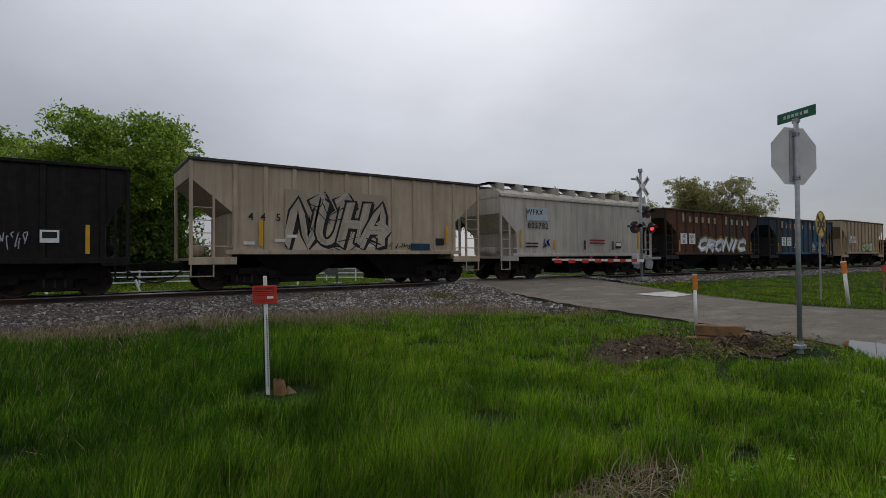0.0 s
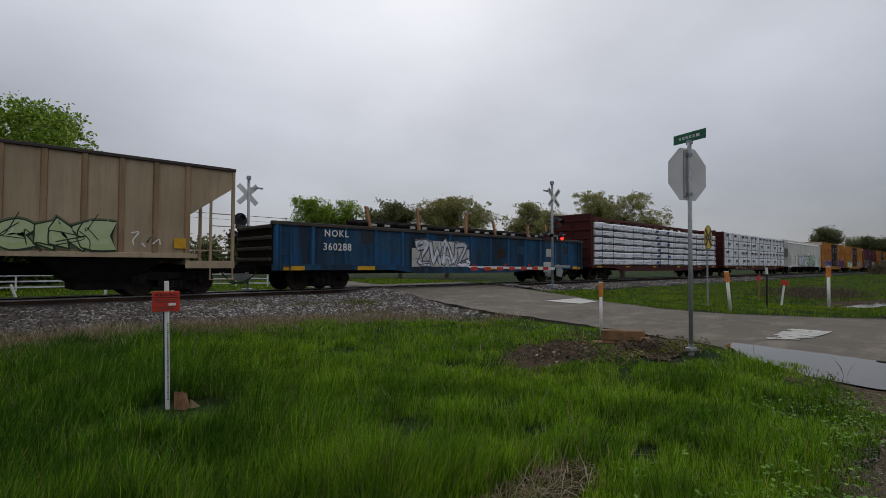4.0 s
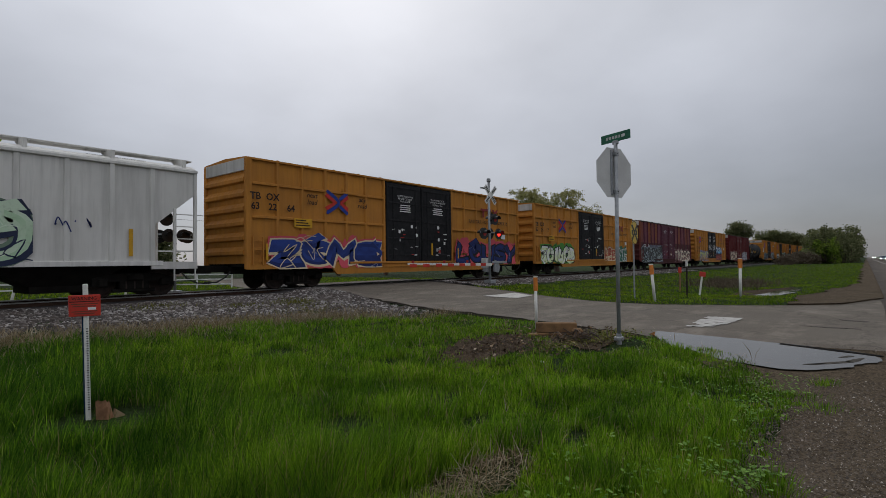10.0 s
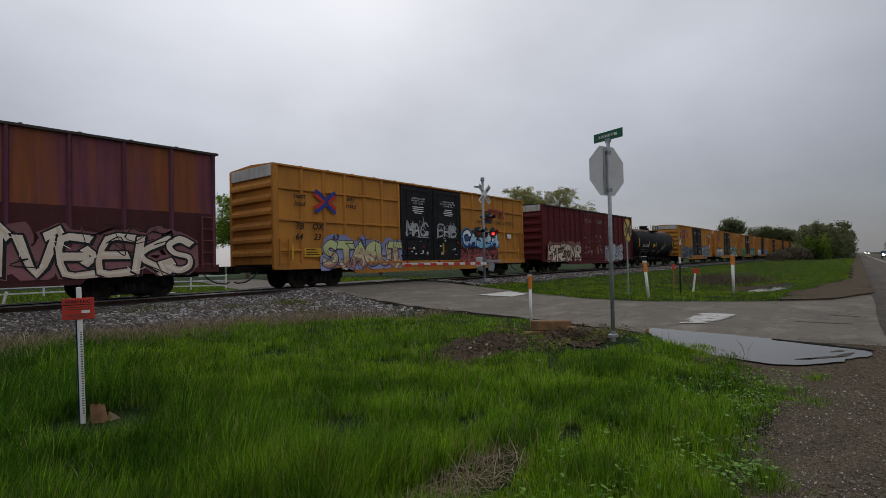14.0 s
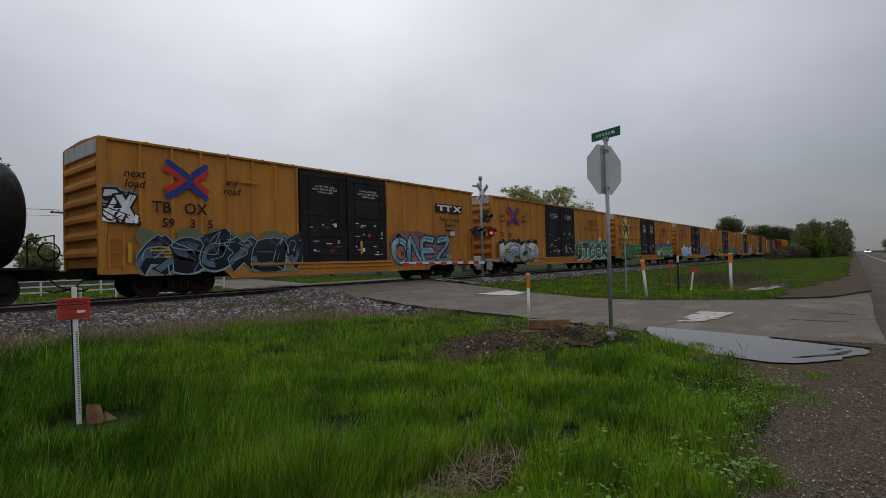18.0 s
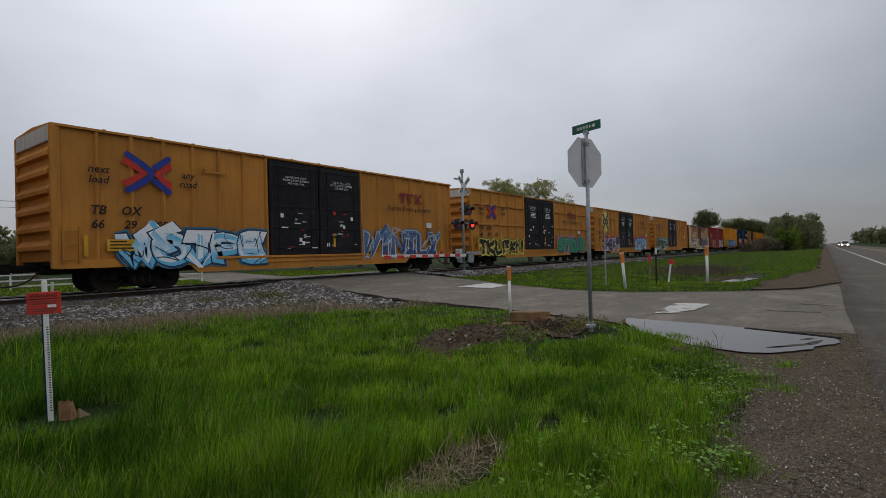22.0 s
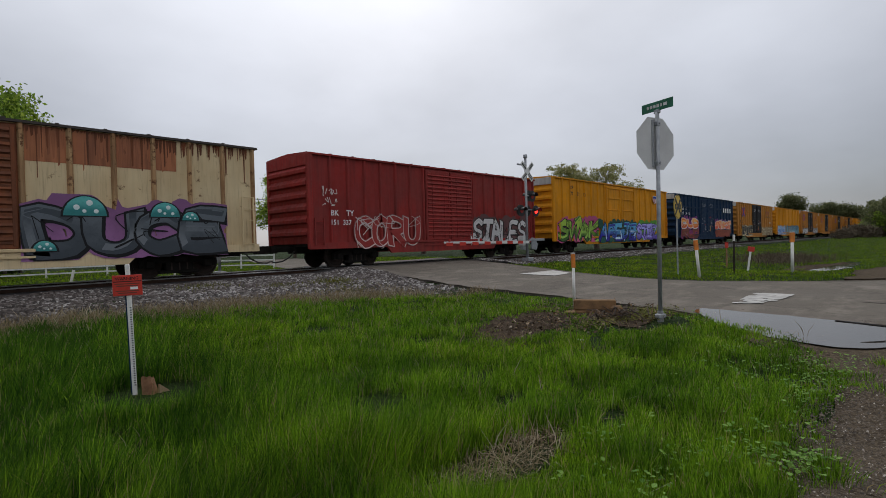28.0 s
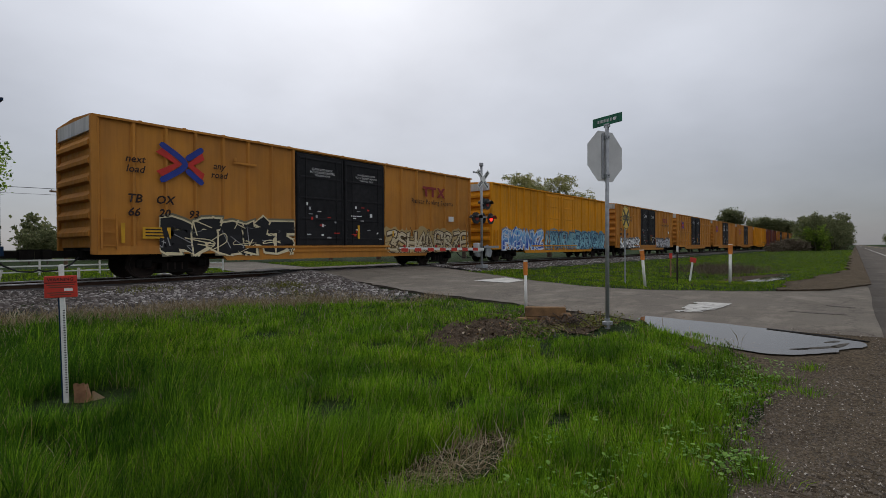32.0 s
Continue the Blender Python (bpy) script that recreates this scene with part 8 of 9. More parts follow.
g(cream_car, 9.6, 14.8, 0.75, 2.25, (0.050, 0.062, 0.075), (0.006, 0.006, 0.008), (0.30, 0.13, 0.30), 30, word="DUCE", stroke=0.40, edge=0.06, fill2=(0.11, 0.13, 0.15), shine=(0.16, 0.18, 0.20), arrows=False)
for cx_, cz_, r_ in ((10.9, 1.95, 0.52), (13.0, 1.95, 0.42), (13.75, 1.85, 0.26), (9.95, 0.98, 0.26)):
    for grow_, mat_, name_ in ((0.06, spray(BLACK, BLACK), "painted_rim"), (0.0, spray((0.03, 0.20, 0.20), (0.10, 0.42, 0.40)), "painted_dome")):
        yy_ = FACE - 0.016 - (0.002 if not grow_ else 0)
        cap_ = part(name_, Geo().add([(cx_ + (r_ + grow_) * math.cos(math.pi * k / 14), yy_, cz_ - 0.5 * grow_ + (r_ + grow_) * 1.05 * math.sin(math.pi * k / 14)) for k in range(15)], [tuple(range(15))]), mat_, cream_car)
    for u_, v_, q_ in ((-0.4, 0.45, 0.15), (0.2, 0.7, 0.16), (0.5, 0.25, 0.12), (-0.05, 0.25, 0.1)):
        dot_ = Geo()
        puff(dot_, cx_ + u_ * r_, cz_ + v_ * r_, q_ * r_, FACE - 0.0205, 10)
        part("painted_dot", dot_, spray((0.55, 0.68, 0.68), (0.70, 0.78, 0.76)), cap_)
g(red_car, 2.15, 5.75, 0.78, 2.15, (0.28, 0.03, 0.026), (0.62, 0.50, 0.48), None, 31, word="CORU", stroke=0.24, edge=0.028, fill2=(0.30, 0.035, 0.03), shine=(0.30, 0.035, 0.03), arrows=False)
scribble(red_car, 0.60, 1.30, 2.5, 2.85, (0.62, 0.58, 0.55), 32, 0.03, 5), scribble(red_car, 0.60, 1.30, 2.9, 3.25, (0.62, 0.58, 0.55), 34, 0.03, 5)
words(red_car, "BK", 1.15, 2.12, 0.22, "ink_white", 0.003), words(red_car, "TY", 1.90, 2.12, 0.22, "ink_white", 0.003)
g(red_car, 9.65, 14.45, 0.78, 2.1, (0.52, 0.50, 0.50), (0.02, 0.015, 0.015), (0.16, 0.07, 0.07), 33, word="STALES", stroke=0.22, edge=0.05, fill2=(0.62, 0.60, 0.60))
g(up_car, 0.4, 5.8, 0.72, 2.2, (0.05, 0.13, 0.02), (0.006, 0.008, 0.006), (0.60, 0.10, 0.26), 34, word="SWAK", stroke=0.36, edge=0.055, fill2=(0.34, 0.52, 0.06), shine=LIME, round_=False, lean=0.12)
g(up_car, 6.0, 12.2, 0.62, 2.05, (0.025, 0.02, 0.30), (0.006, 0.008, 0.03), (0.015, 0.10, 0.07), 35, word="AFEJE", stroke=0.32, round_=False, lean=0.1, edge=0.05, fill2=(0.10, 0.42, 0.66), shine=(0.55, 0.72, 0.85), y=-W - 0.054)
g(up_car, 12.5, 16.6, 0.70, 2.05, (0.13, 0.08, 0.40), (0.03, 0.015, 0.13), (0.13, 0.42, 0.04), 36, word="STEZ", stroke=0.34, round_=False, edge=0.05, fill2=(0.42, 0.40, 0.82))
g(blue_car, 1.3, 6.0, 1.65, 2.65, (0.72, 0.14, 0.03), WHITE, (0.26, 0.03, 0.24), 37, word="DUD", stroke=0.36, edge=0.05, fill2=(0.85, 0.45, 0.10), shine=(0.80, 0.30, 0.06), arrows=False)
g(blue_car, 1.3, 6.2, 0.68, 1.75, (0.13, 0.035, 0.022), (0.42, 0.07, 0.05), (0.24, 0.03, 0.20), 38, word="RUD", stroke=0.34, edge=0.035, fill2=(0.22, 0.06, 0.03), arrows=False, y=FACE + 0.006)
g(blue_car, 11.8, 17.7, 1.6, 2.5, (0.72, 0.12, 0.06), WHITE, (0.24, 0.03, 0.22), 39, word="SESCT", stroke=0.3, edge=0.05, fill2=(0.85, 0.45, 0.14))
g(blue_car, 11.8, 17.7, 0.75, 1.5, (0.26, 0.06, 0.03), (0.40, 0.07, 0.05), None, 40, word="SESCT", stroke=0.26, edge=0.03)
g(tbox[27], 2.0, 6.8, 0.72, 1.95, BLACK, (0.75, 0.66, 0.42), None, 41, count=5, stroke=0.36, edge=0.06)
g(tbox[27], 12.1, 18.6, 0.72, 1.75, (0.48, 0.38, 0.22), (0.10, 0.06, 0.03), (0.55, 0.40, 0.18), 42, count=9, stroke=0.14, edge=0.05, fill2=(0.6, 0.52, 0.36))
g(up_car_b, 1.2, 6.5, 0.75, 2.0, (0.03, 0.09, 0.42), (0.7, 0.75, 0.8), None, 43, count=7, stroke=0.24, fill2=(0.2, 0.45, 0.7))
g(up_car_b, 7.0, 18.0, 0.75, 2.0, (0.20, 0.42, 0.50), (0.03, 0.08, 0.16), (0.15, 0.32, 0.42), 44, count=13, stroke=0.22)
g(tbox[29], 1.0, 6.5, 0.75, 1.7, WHITE, BLACK, None, 45, stroke=0.2)
g(tbox[29], 12.2, 17.5, 0.75, 1.7, (0.5, 0.5, 0.52), BLACK, None, 46, stroke=0.2)

# the older cars at the head
words(hopper_a, "4", 1.83, 2.3, 0.24, "ink_black", 0.004); words(hopper_a, "4", 2.22, 2.3, 0.24, "ink_black", 0.004)
for i, c in enumerate("597"):
    words(hopper_a, c, 2.72 + 0.36 * i, 2.3, 0.24, "ink_black", 0.004)
g(hopper_a, 3.1, 6.9, 1.36, 3.1, (0.42, 0.36, 0.28), BLACK, (0.46, 0.38, 0.29), 51, word="NUHA", stroke=0.26, edge=0.075, fill2=(0.30, 0.26, 0.21), lean=0.25)
scribble(hopper_a, 7.0, 7.9, 1.4, 1.62, BLACK, 52, 0.03, 5)
label_bar(hopper_a, 2.08, 2.22, 1.45, 2.3, "deck_yellow", "reflector")
label_bar(hopper_a, 9.58, 9.72, 1.65, 2.35, "deck_yellow", "reflector")
label_bar(hopper_a, 9.08, 9.5, 1.55, 1.82, "ink_black", "label_plate")
label_bar(hopper_a, 7.9, 8.8, 1.33, 1.6, "gondola_blue", "paint_patch")
for x, z in ((2.6, 1.6), (3.0, 1.75), (6.0, 1.45), (1.6, 1.5)):
    label_bar(hopper_a, x, x + 0.35, z, z + 0.1, "hopper_white")

label_bar(hopper_b, 1.6, 2.98, 2.74, 3.36, "patch_blue", "paint_patch")
words(hopper_b, "WFRX", 2.1, 3.02, 0.25, "ink_black", 0.005, 1.15, FACE - 0.006)
words(hopper_b, "805782", 2.32, 2.38, 0.27, "ink_black", 0.005, 1.2)
scribble(hopper_b, 2.6, 3.15, 1.45, 1.93, NAVY, 53, 0.05, 4)
for x, za, zb in ((1.17, 1.48, 2.31), (3.36, 1.41, 1.86), (10.07, 1.45, 2.45)):
    label_bar(hopper_b, x, x + 0.1, za, zb, "deck_yellow", "reflector")
for x in (5.57, 7.81):
    label_bar(hopper_b, x, x + 0.1, 1.40, 1.86, "rust_steel", "reflector")
label_bar(hopper_b, 8.1, 8.57, 1.48, 1.8, "ink_black", "label_plate")
label_bar(hopper_b, 8.14, 8.53, 1.60, 1.76, "plain_white", "label_plate", FACE - 0.006)
for z in (1.5, 1.65):
    label_bar(hopper_b, 1.5, 2.3, z, z + 0.06, "stencil_brown")
    label_bar(hopper_b, 6.0, 7.2, z + 0.2, z + 0.27, "mark_red")


def old_name(car, x0, seed):
    """Worn pale blocks where the railway's old name stood."""
    rnd = random.Random(seed)
    for k in range(12):
        if k == 6:
            continue
        x = x0 + 0.73 * k
        h = 0.52 if k in (0, 7) else 0.36
        label_bar(car, x, x + rnd.uniform(0.2, 0.27), 3.12, 3.12 + h, "old_letter", "worn_letter")


plain("old_letter", (0.45, 0.36, 0.24), 0.7, 0.45)
old_name(hopper_c, 1.75, 1)
old_name(hopper_d, 1.9, 2)
for car, low_ in ((hopper_c, "15"), (hopper_d, "19")):
    dx = 0.0 if car is hopper_c else 0.4
    for x, a, b in ((1.88, "AE", "30"), (2.8, "QX", low_)):
        label_bar(car, x - 0.36 + dx, x + 0.36 + dx, 1.78, 2.43, "plain_white", "stencil_board")
        words(car, a, x + dx, 2.16, 0.2, "ink_black", 0.004, 1.0, FACE - 0.006)
        words(car, b, x + dx, 1.85, 0.2, "ink_black", 0.004, 1.0, FACE - 0.006)
    label_bar(car, 1.36, 1.47, 1.33, 2.0, "deck_yellow", "reflector")
    label_bar(car, 10.3, 10.4, 1.33, 2.0, "deck_yellow", "reflector")
g(hopper_c, 3.5, 9.5, 1.24, 2.22, (0.66, 0.67, 0.70), (0.02, 0.02, 0.03), (0.40, 0.33, 0.03), 54, word="CRONIC", stroke=0.27, edge=0.045, lean=0.55, round_=False, arrows=False, puffs=False)
scribble(hopper_d, 4.0, 4.9, 1.5, 2.1, WHITE, 55, 0.035, 6)
scribble(hopper_d, 7.5, 8.1, 1.5, 2.15, CREAM, 56, 0.03, 6)
scribble(hopper_d, 8.35, 9.0, 1.6, 2.2, SKY, 57, 0.03, 6)
scribble(hopper_d, 9.4, 10.0, 1.7, 2.2, CREAM, 58, 0.025, 5)
for x in (7.55, 8.6):
    label_bar(hopper_d, x, x + 0.42, 1.3, 1.55, "ink_white", "label_plate")
    label_bar(hopper_d, x + 0.04, x + 0.38, 1.34, 1.51, "ink_black", "label_plate", FACE - 0.006)
for x, a_, b_ in ((2.15, "IT", "441"), (2.98, "LX", "231")):
    label_bar(hopper_e, x - 0.28, x + 0.3, 2.52, 2.80, "ink_white", "stencil_board"), label_bar(hopper_e, x - 0.36, x + 0.36, 2.17, 2.46, "ink_white", "stencil_board")
    words(hopper_e, a_, x, 2.55, 0.22, "ink_black", 0.004, 1.0, FACE - 0.006), words(hopper_e, b_, x, 2.2, 0.22, "ink_black", 0.004, 1.0, FACE - 0.006)
scribble(hopper_e, 2.7, 3.7, 1.36, 1.66, (0.42, 0.05, 0.04), 71, 0.03, 6)
scribble(hopper_e, 1.7, 2.4, 1.6, 1.95, BLACK, 72, 0.03, 5)
g(hopper_e, 5.1, 7.6, 1.36, 2.2, (0.40, 0.48, 0.24), (0.02, 0.04, 0.02), None, 59, word="CINE", stroke=0.34, edge=0.035, fill2=(0.44, 0.52, 0.30), arrows=False)
scribble(hopper_e, 8.15, 8.9, 1.5, 1.95, WHITE, 60, 0.035, 4)
scribble(hopper_e, 3.5, 4.3, 1.4, 2.6, (0.55, 0.42, 0.36), 61, 0.03, 7)
label_bar(hopper_e, 9.3, 9.65, 1.48, 1.8, "deck_yellow", "label_plate")

words(gondola_car, "NOKL", 2.65, 2.08, 0.26, "ink_white", 0.004, 1.15, -W - 0.02)
words(gondola_car, "360288", 2.7, 1.55, 0.28, "ink_white", 0.004, 1.1, -W - 0.02)
label_bar(gondola_car, 6.5, 10.2, 0.92, 1.75, "end_white", "paint_patch", -W - 0.018)
label_bar(gondola_car, 6.8, 9.9, 1.75, 2.1, "end_white", "paint_patch", -W - 0.018)
g(gondola_car, 6.7, 10.1, 0.95, 2.05, (0.60, 0.62, 0.66), (0.04, 0.05, 0.08), None, 62, count=4, stroke=0.16, edge=0.03, y=-W - 0.026)
for x in (0.45, 3.65, 11.6, 15.5, 19.5):
    label_bar(gondola_car, x, x + 0.85, 0.78, 0.94, "deck_yellow", "reflector", -W - 0.015)
for x, z, m_ in ((3.7, 1.9, "hopper_blue"), (12.4, 1.4, "rust_steel"), (14.1, 1.6, "hopper_blue"), (16.8, 1.5, "end_white"), (18.6, 1.7, "hopper_blue")):
    label_bar(gondola_car, x, x + 0.75, z, z + 0.45, m_, "paint_patch", -W + 0.06)

words(hopper_f, "IC", 2.78, 2.26, 0.22, "ink_black", 0.012); words(hopper_f, "RX", 3.42, 2.26, 0.22, "ink_black", 0.012)
words(hopper_f, "46", 2.78, 1.80, 0.22, "ink_black", 0.004); words(hopper_f, "293", 3.48, 1.80, 0.22, "ink_black", 0.004)
for z in (1.6, 1.47, 1.34):
    label_bar(hopper_f, 2.55, 3.0, z, z + 0.07, "door_grey"), label_bar(hopper_f, 3.2, 3.7, z, z + 0.07, "door_grey")
for x in (1.82, 17.7):
    label_bar(hopper_f, x, x + 0.11, 1.27, 2.11, "deck_yellow", "reflector")
g(hopper_f, 5.1, 10.0, 1.02, 2.42, (0.70, 0.72, 0.76), (0.02, 0.03, 0.07), (0.62, 0.50, 0.30), 63, word="IGNOR", stroke=0.36, edge=0.07, fill2=(0.58, 0.64, 0.72))
g(hopper_f, 10.1, 15.2, 1.02, 2.5, (0.42, 0.60, 0.40), (0.02, 0.03, 0.07), None, 64, word="BUENO", stroke=0.32, edge=0.08, fill2=(0.55, 0.68, 0.52))
scribble(hopper_f, 15.8, 16.8, 1.95, 2.4, NAVY, 65, 0.035, 4)

label_bar(hopper_black, 10.0, 10.42, 1.5, 1.84, "ink_white", "label_plate")
label_bar(hopper_black, 10.05, 10.37, 1.62, 1.79, "ink_black", "label_plate", FACE - 0.006)
label_bar(hopper_black, 11.0, 11.1, 1.2, 2.0, "deck_yellow", "reflector")
scribble(hopper_black, 9.1, 9.75, 1.3, 1.78, GREY, 66, 0.025, 7)

def tank_side(z):
    return -math.sqrt(1.52 ** 2 - (z - 2.55) ** 2)


def tank_mark(x0, x1, z0, z1, mat, name):
    """A thin plate or stripe bent round the side of the tank."""
    g = Geo()
    n = max(1, round((z1 - z0) / 0.12))
    for k in range(n):
        za, zb = z0 + (z1 - z0) * k / n, z0 + (z1 - z0) * (k + 1) / n
        ya, yb = tank_side(za), tank_side(zb)
        g.prism([(ya - 0.012, za), (yb - 0.012, zb), (yb + 0.01, zb), (ya + 0.01, za)], x0, x1, "x")
    return part(name, g, mat, tank)


def lay_on_tank(ob, base, lift):
    """Bends a flat mark onto the side of the tank."""
    for v in ob.data.vertices:
        v.co.y = tank_side(v.co.z + base) - lift
    return ob


lay_on_tank(words(tank, "TILX 202382", 3.5, 2.03, 0.27, "ink_white", 0.006, 1.05, 0.0), 2.03, 0.011)
for x, z0, z1 in ((1.38, 2.05, 2.95), (4.63, 2.12, 2.62), (7.22, 2.12, 2.62), (10.5, 2.12, 2.62), (13.62, 2.0, 2.8)):
    tank_mark(x - 0.06, x + 0.06, z0, z1, "deck_yellow", "reflector")
tank_mark(6.01, 6.74, 2.05, 2.4, "deck_yellow", "label_plate")
for z, gaps in ((1.72, (0.0, 0.12, 0.45, 0.62, 1.1, 1.3, 1.55)), (1.55, (0.0, 0.2, 0.35, 0.9, 1.25, 1.5, 1.6))):
    for u, v in zip(gaps[:-1], gaps[1:]):
        tank_mark(2.43 + u, 2.43 + v - 0.06, z, z + 0.07, "door_grey", "text_bar")
for k in range(4):
    tank_mark(9.35, 9.35 + (1.2, 0.9, 1.0, 0.7)[k], 2.12 - 0.12 * k, 2.16 - 0.12 * k, "door_grey", "text_bar")
lay_on_tank(scribble(tank, 4.44, 5.17, 1.35, 1.7, GREY, 71, 0.022, 7), 0.0, 0.006)
lay_on_tank(scribble(tank, 6.43, 7.52, 1.35, 1.75, GREY, 72, 0.022, 9), 0.0, 0.006)
lay_on_tank(scribble(tank, 8.62, 9.42, 1.3, 1.75, GREY, 73, 0.022, 6), 0.0, 0.006)

words(plum_car, "CO", 1.2, 2.3, 0.26, "ink_white", 0.005); words(plum_car, "ER", 2.45, 2.3, 0.26, "ink_white", 0.005)
label_bar(plum_car, 0.1, 6.9, 1.06, 2.75, "plum_low", "lower_band", -W + 0.096), label_bar(plum_car, 11.95, 19.1, 1.06, 2.8, "plum_low", "lower_band", -W + 0.096)
door_notes(plum_car, 6.9, 11.9, 2)
door_notes(maroon_car, 6.6, 11.5, 4, "door_grey")
door_notes(blue_car, 6.75, 11.6, 6, "door_grey")
words(cream_car, "BK TY", 1.85, 2.15, 0.22, "ink_white", 0.003)
label_bar(cream_car, 1.05, 1.85, 1.62, 2.05, "ink_black", "stencil_board", FACE - 0.02), label_bar(cream_car, 1.95, 2.7, 1.62, 2.05, "ink_black", "stencil_board", FACE - 0.02)
words(cream_car, "154", 1.45, 1.7, 0.25, "ink_white", 0.004, 1.0, FACE - 0.026); words(cream_car, "746", 2.32, 1.7, 0.25, "ink_white", 0.004, 1.0, FACE - 0.026)


def rust_drips(car, x0, x1, top, low, seed, mat, y, least=0.08):
    """Rust that has run down from the eaves: close strips of uneven length."""
    rnd = random.Random(seed)
    g = Geo()
    x, reach = x0, rnd.uniform(0.3, 1.0)
    while x < x1:
        w = rnd.uniform(0.03, 0.12)
        reach = min(1.0, max(least, reach + rnd.uniform(-0.35, 0.35)))
        zb = top - (top - low) * reach * rnd.uniform(0.6, 1.0)
        g.add([(x, y, top), (x + w, y, top), (x + w * 0.75, y, zb), (x + w * 0.3, y, zb - 0.05)], [(0, 1, 2, 3)])
        x += w * rnd.choice((1.0, 1.0, 1.0, 1.0, 2.2) if least > 0.05 else (3.0, 5.0, 8.0))
    return tagged(part("rust_streak", g, mat, car, "rust run down from the eaves"), kind="stuff")


def louvres(car, a, b, top, mat):
    """Pressed horizontal bars across a sliding door."""
    bar = cached(("louvre", mat, round(b - a, 2)), lambda: Geo().prism([(-W - 0.045, -0.02), (-W + 0.0, -0.06), (-W + 0.0, 0.06)], 0.0, b - a, "x"), mat)
    z = 1.3
    while z < top:
        part("door_louvre", bar, None, car, at=(a, 0, z))
        z += 0.19


rust_drips(cream_car, 9.5, 15.7, 4.36, 2.3, 7, "rust_door", -W + 0.084, 0.03), rust_drips(cream_car, 0.2, 6.5, 4.36, 2.5, 8, "rust_door", -W + 0.084, 0.03)
louvres(cream_car, 6.75, 9.3, 4.15, "rust_door"), louvres(red_car, 6.45, 9.6, 4.25, "car_red")
label_bar(cream_car, 9.55, 13.4, 3.4, 4.34, "cream_patch", "rust_panel", -W + 0.096), label_bar(cream_car, 2.3, 6.55, 3.45, 4.34, "cream_patch", "rust_panel", -W + 0.096)
rust_drips(cream_car, 2.3, 6.6, 4.36, 3.3, 1, "cream_patch", -W + 0.092, 0.6), rust_drips(cream_car, 9.5, 13.4, 4.36, 3.25, 2, "cream_patch", -W + 0.092, 0.6)
rust_drips(cream_car, 0.15, 6.6, 4.36, 3.85, 3, "rust_door", -W + 0.088), rust_drips(cream_car, 9.5, 15.7, 4.36, 3.8, 4, "rust_door", -W + 0.088)
words(red_car, "151", 1.15, 1.75, 0.2, "ink_white", 0.003); words(red_car, "337", 1.75, 1.75, 0.2, "ink_white", 0.003)
words(up_car, "UP", 2.25, 4.22, 0.24, "ink_black", 0.004)
spread_marks(up_car, ((2.25, "70"), (3.1, "01"), (3.95, "13")), 3.82, 0.24, "ink_black")
shield = part("owner_mark", Geo().prism([(15.98, 4.42), (16.68, 4.42), (16.72, 4.3), (16.66, 3.92), (16.33, 3.74), (16.0, 3.92), (15.94, 4.3)], FACE - 0.004, FACE - 0.001, "y"), "ink_white", up_car)
part("shield_top", Geo().box(15.99, 16.67, FACE - 0.007, FACE - 0.004, 4.19, 4.38), "emblem_blue", shield)
for k in range(5):
    part("shield_stripe", Geo().box(16.03 + 0.125 * k, 16.09 + 0.125 * k, FACE - 0.007, FACE - 0.004, 3.93 - 0.07 * (2 - abs(k - 2)), 4.17), "emblem_red", shield)
words(blue_car, "LR", 1.7, 3.42, 0.25, "ink_white", 0.004), words(blue_car, "S", 2.55, 3.42, 0.25, "ink_white", 0.004)
spread_marks(blue_car, ((1.7, "13"), (2.6, "76"), (3.4, "13")), 3.0, 0.25, "ink_white")
for k in range(4):
    label_bar(blue_car, 14.75 + 0.85 * k, 15.2 + 0.85 * k, 3.45, 3.95, "ink_white", "owner_mark")

# lumber prints: rows of dark wordless marks on the wraps, each row set off against the one below
MARK = Geo()
for j, block in enumerate(([(0.0, 0), (0.06, 0), (0.075, 0.05), (0.125, 0.05), (0.14, 0), (0.2, 0), (0.135, 0.2), (0.065, 0.2)], [(0, 0), (0.16, 0), (0.15, 0.11), (0.16, 0.2), (0, 0.2)], [(0, 0), (0.14, 0), (0.16, 0.06), (0.16, 0.15), (0.13, 0.2), (0, 0.2)],
                           [(0, 0), (0.14, 0), (0.14, 0.055), (0.06, 0.1), (0.14, 0.15), (0.14, 0.2), (0, 0.2)], [(0.05, 0), (0.15, 0), (0.15, 0.06), (0.07, 0.1), (0.15, 0.14), (0.15, 0.2), (0.05, 0.2), (0, 0.15), (0, 0.05)])):
    MARK.prism([(0.19 * j + u, v) for u, v in block], -0.0015, 0.0, "y")
mark_mesh = MARK.mesh("print")
mark_mesh.materials.append(MATS["print_black"])
line_mesh = Geo().box(0.1, 0.85, -0.0015, 0.0, -0.09, -0.055).mesh("print")
line_mesh.materials.append(MATS["print_red"])
for x0_, x1_ in ((0.3, 2.7), (2.72, 5.1), (5.12, 8.4), (8.42, 11.0), (11.6, 14.2), (14.22, 17.0), (17.02, 19.6), (19.62, 22.5)):
    for k in range(4):
        x = x0_ + (0.18 if k % 2 else 0.62) + 0.1 * (k == 2)
        while x + 0.95 < x1_:
            part("print", mark_mesh, None, beam_b, at=(x, -W - 0.011, 1.06 + 0.85 * k + 0.40))
            part("print", line_mesh, None, beam_b, at=(x, -W - 0.011, 1.06 + 0.85 * k + 0.40))
            x += 1.32
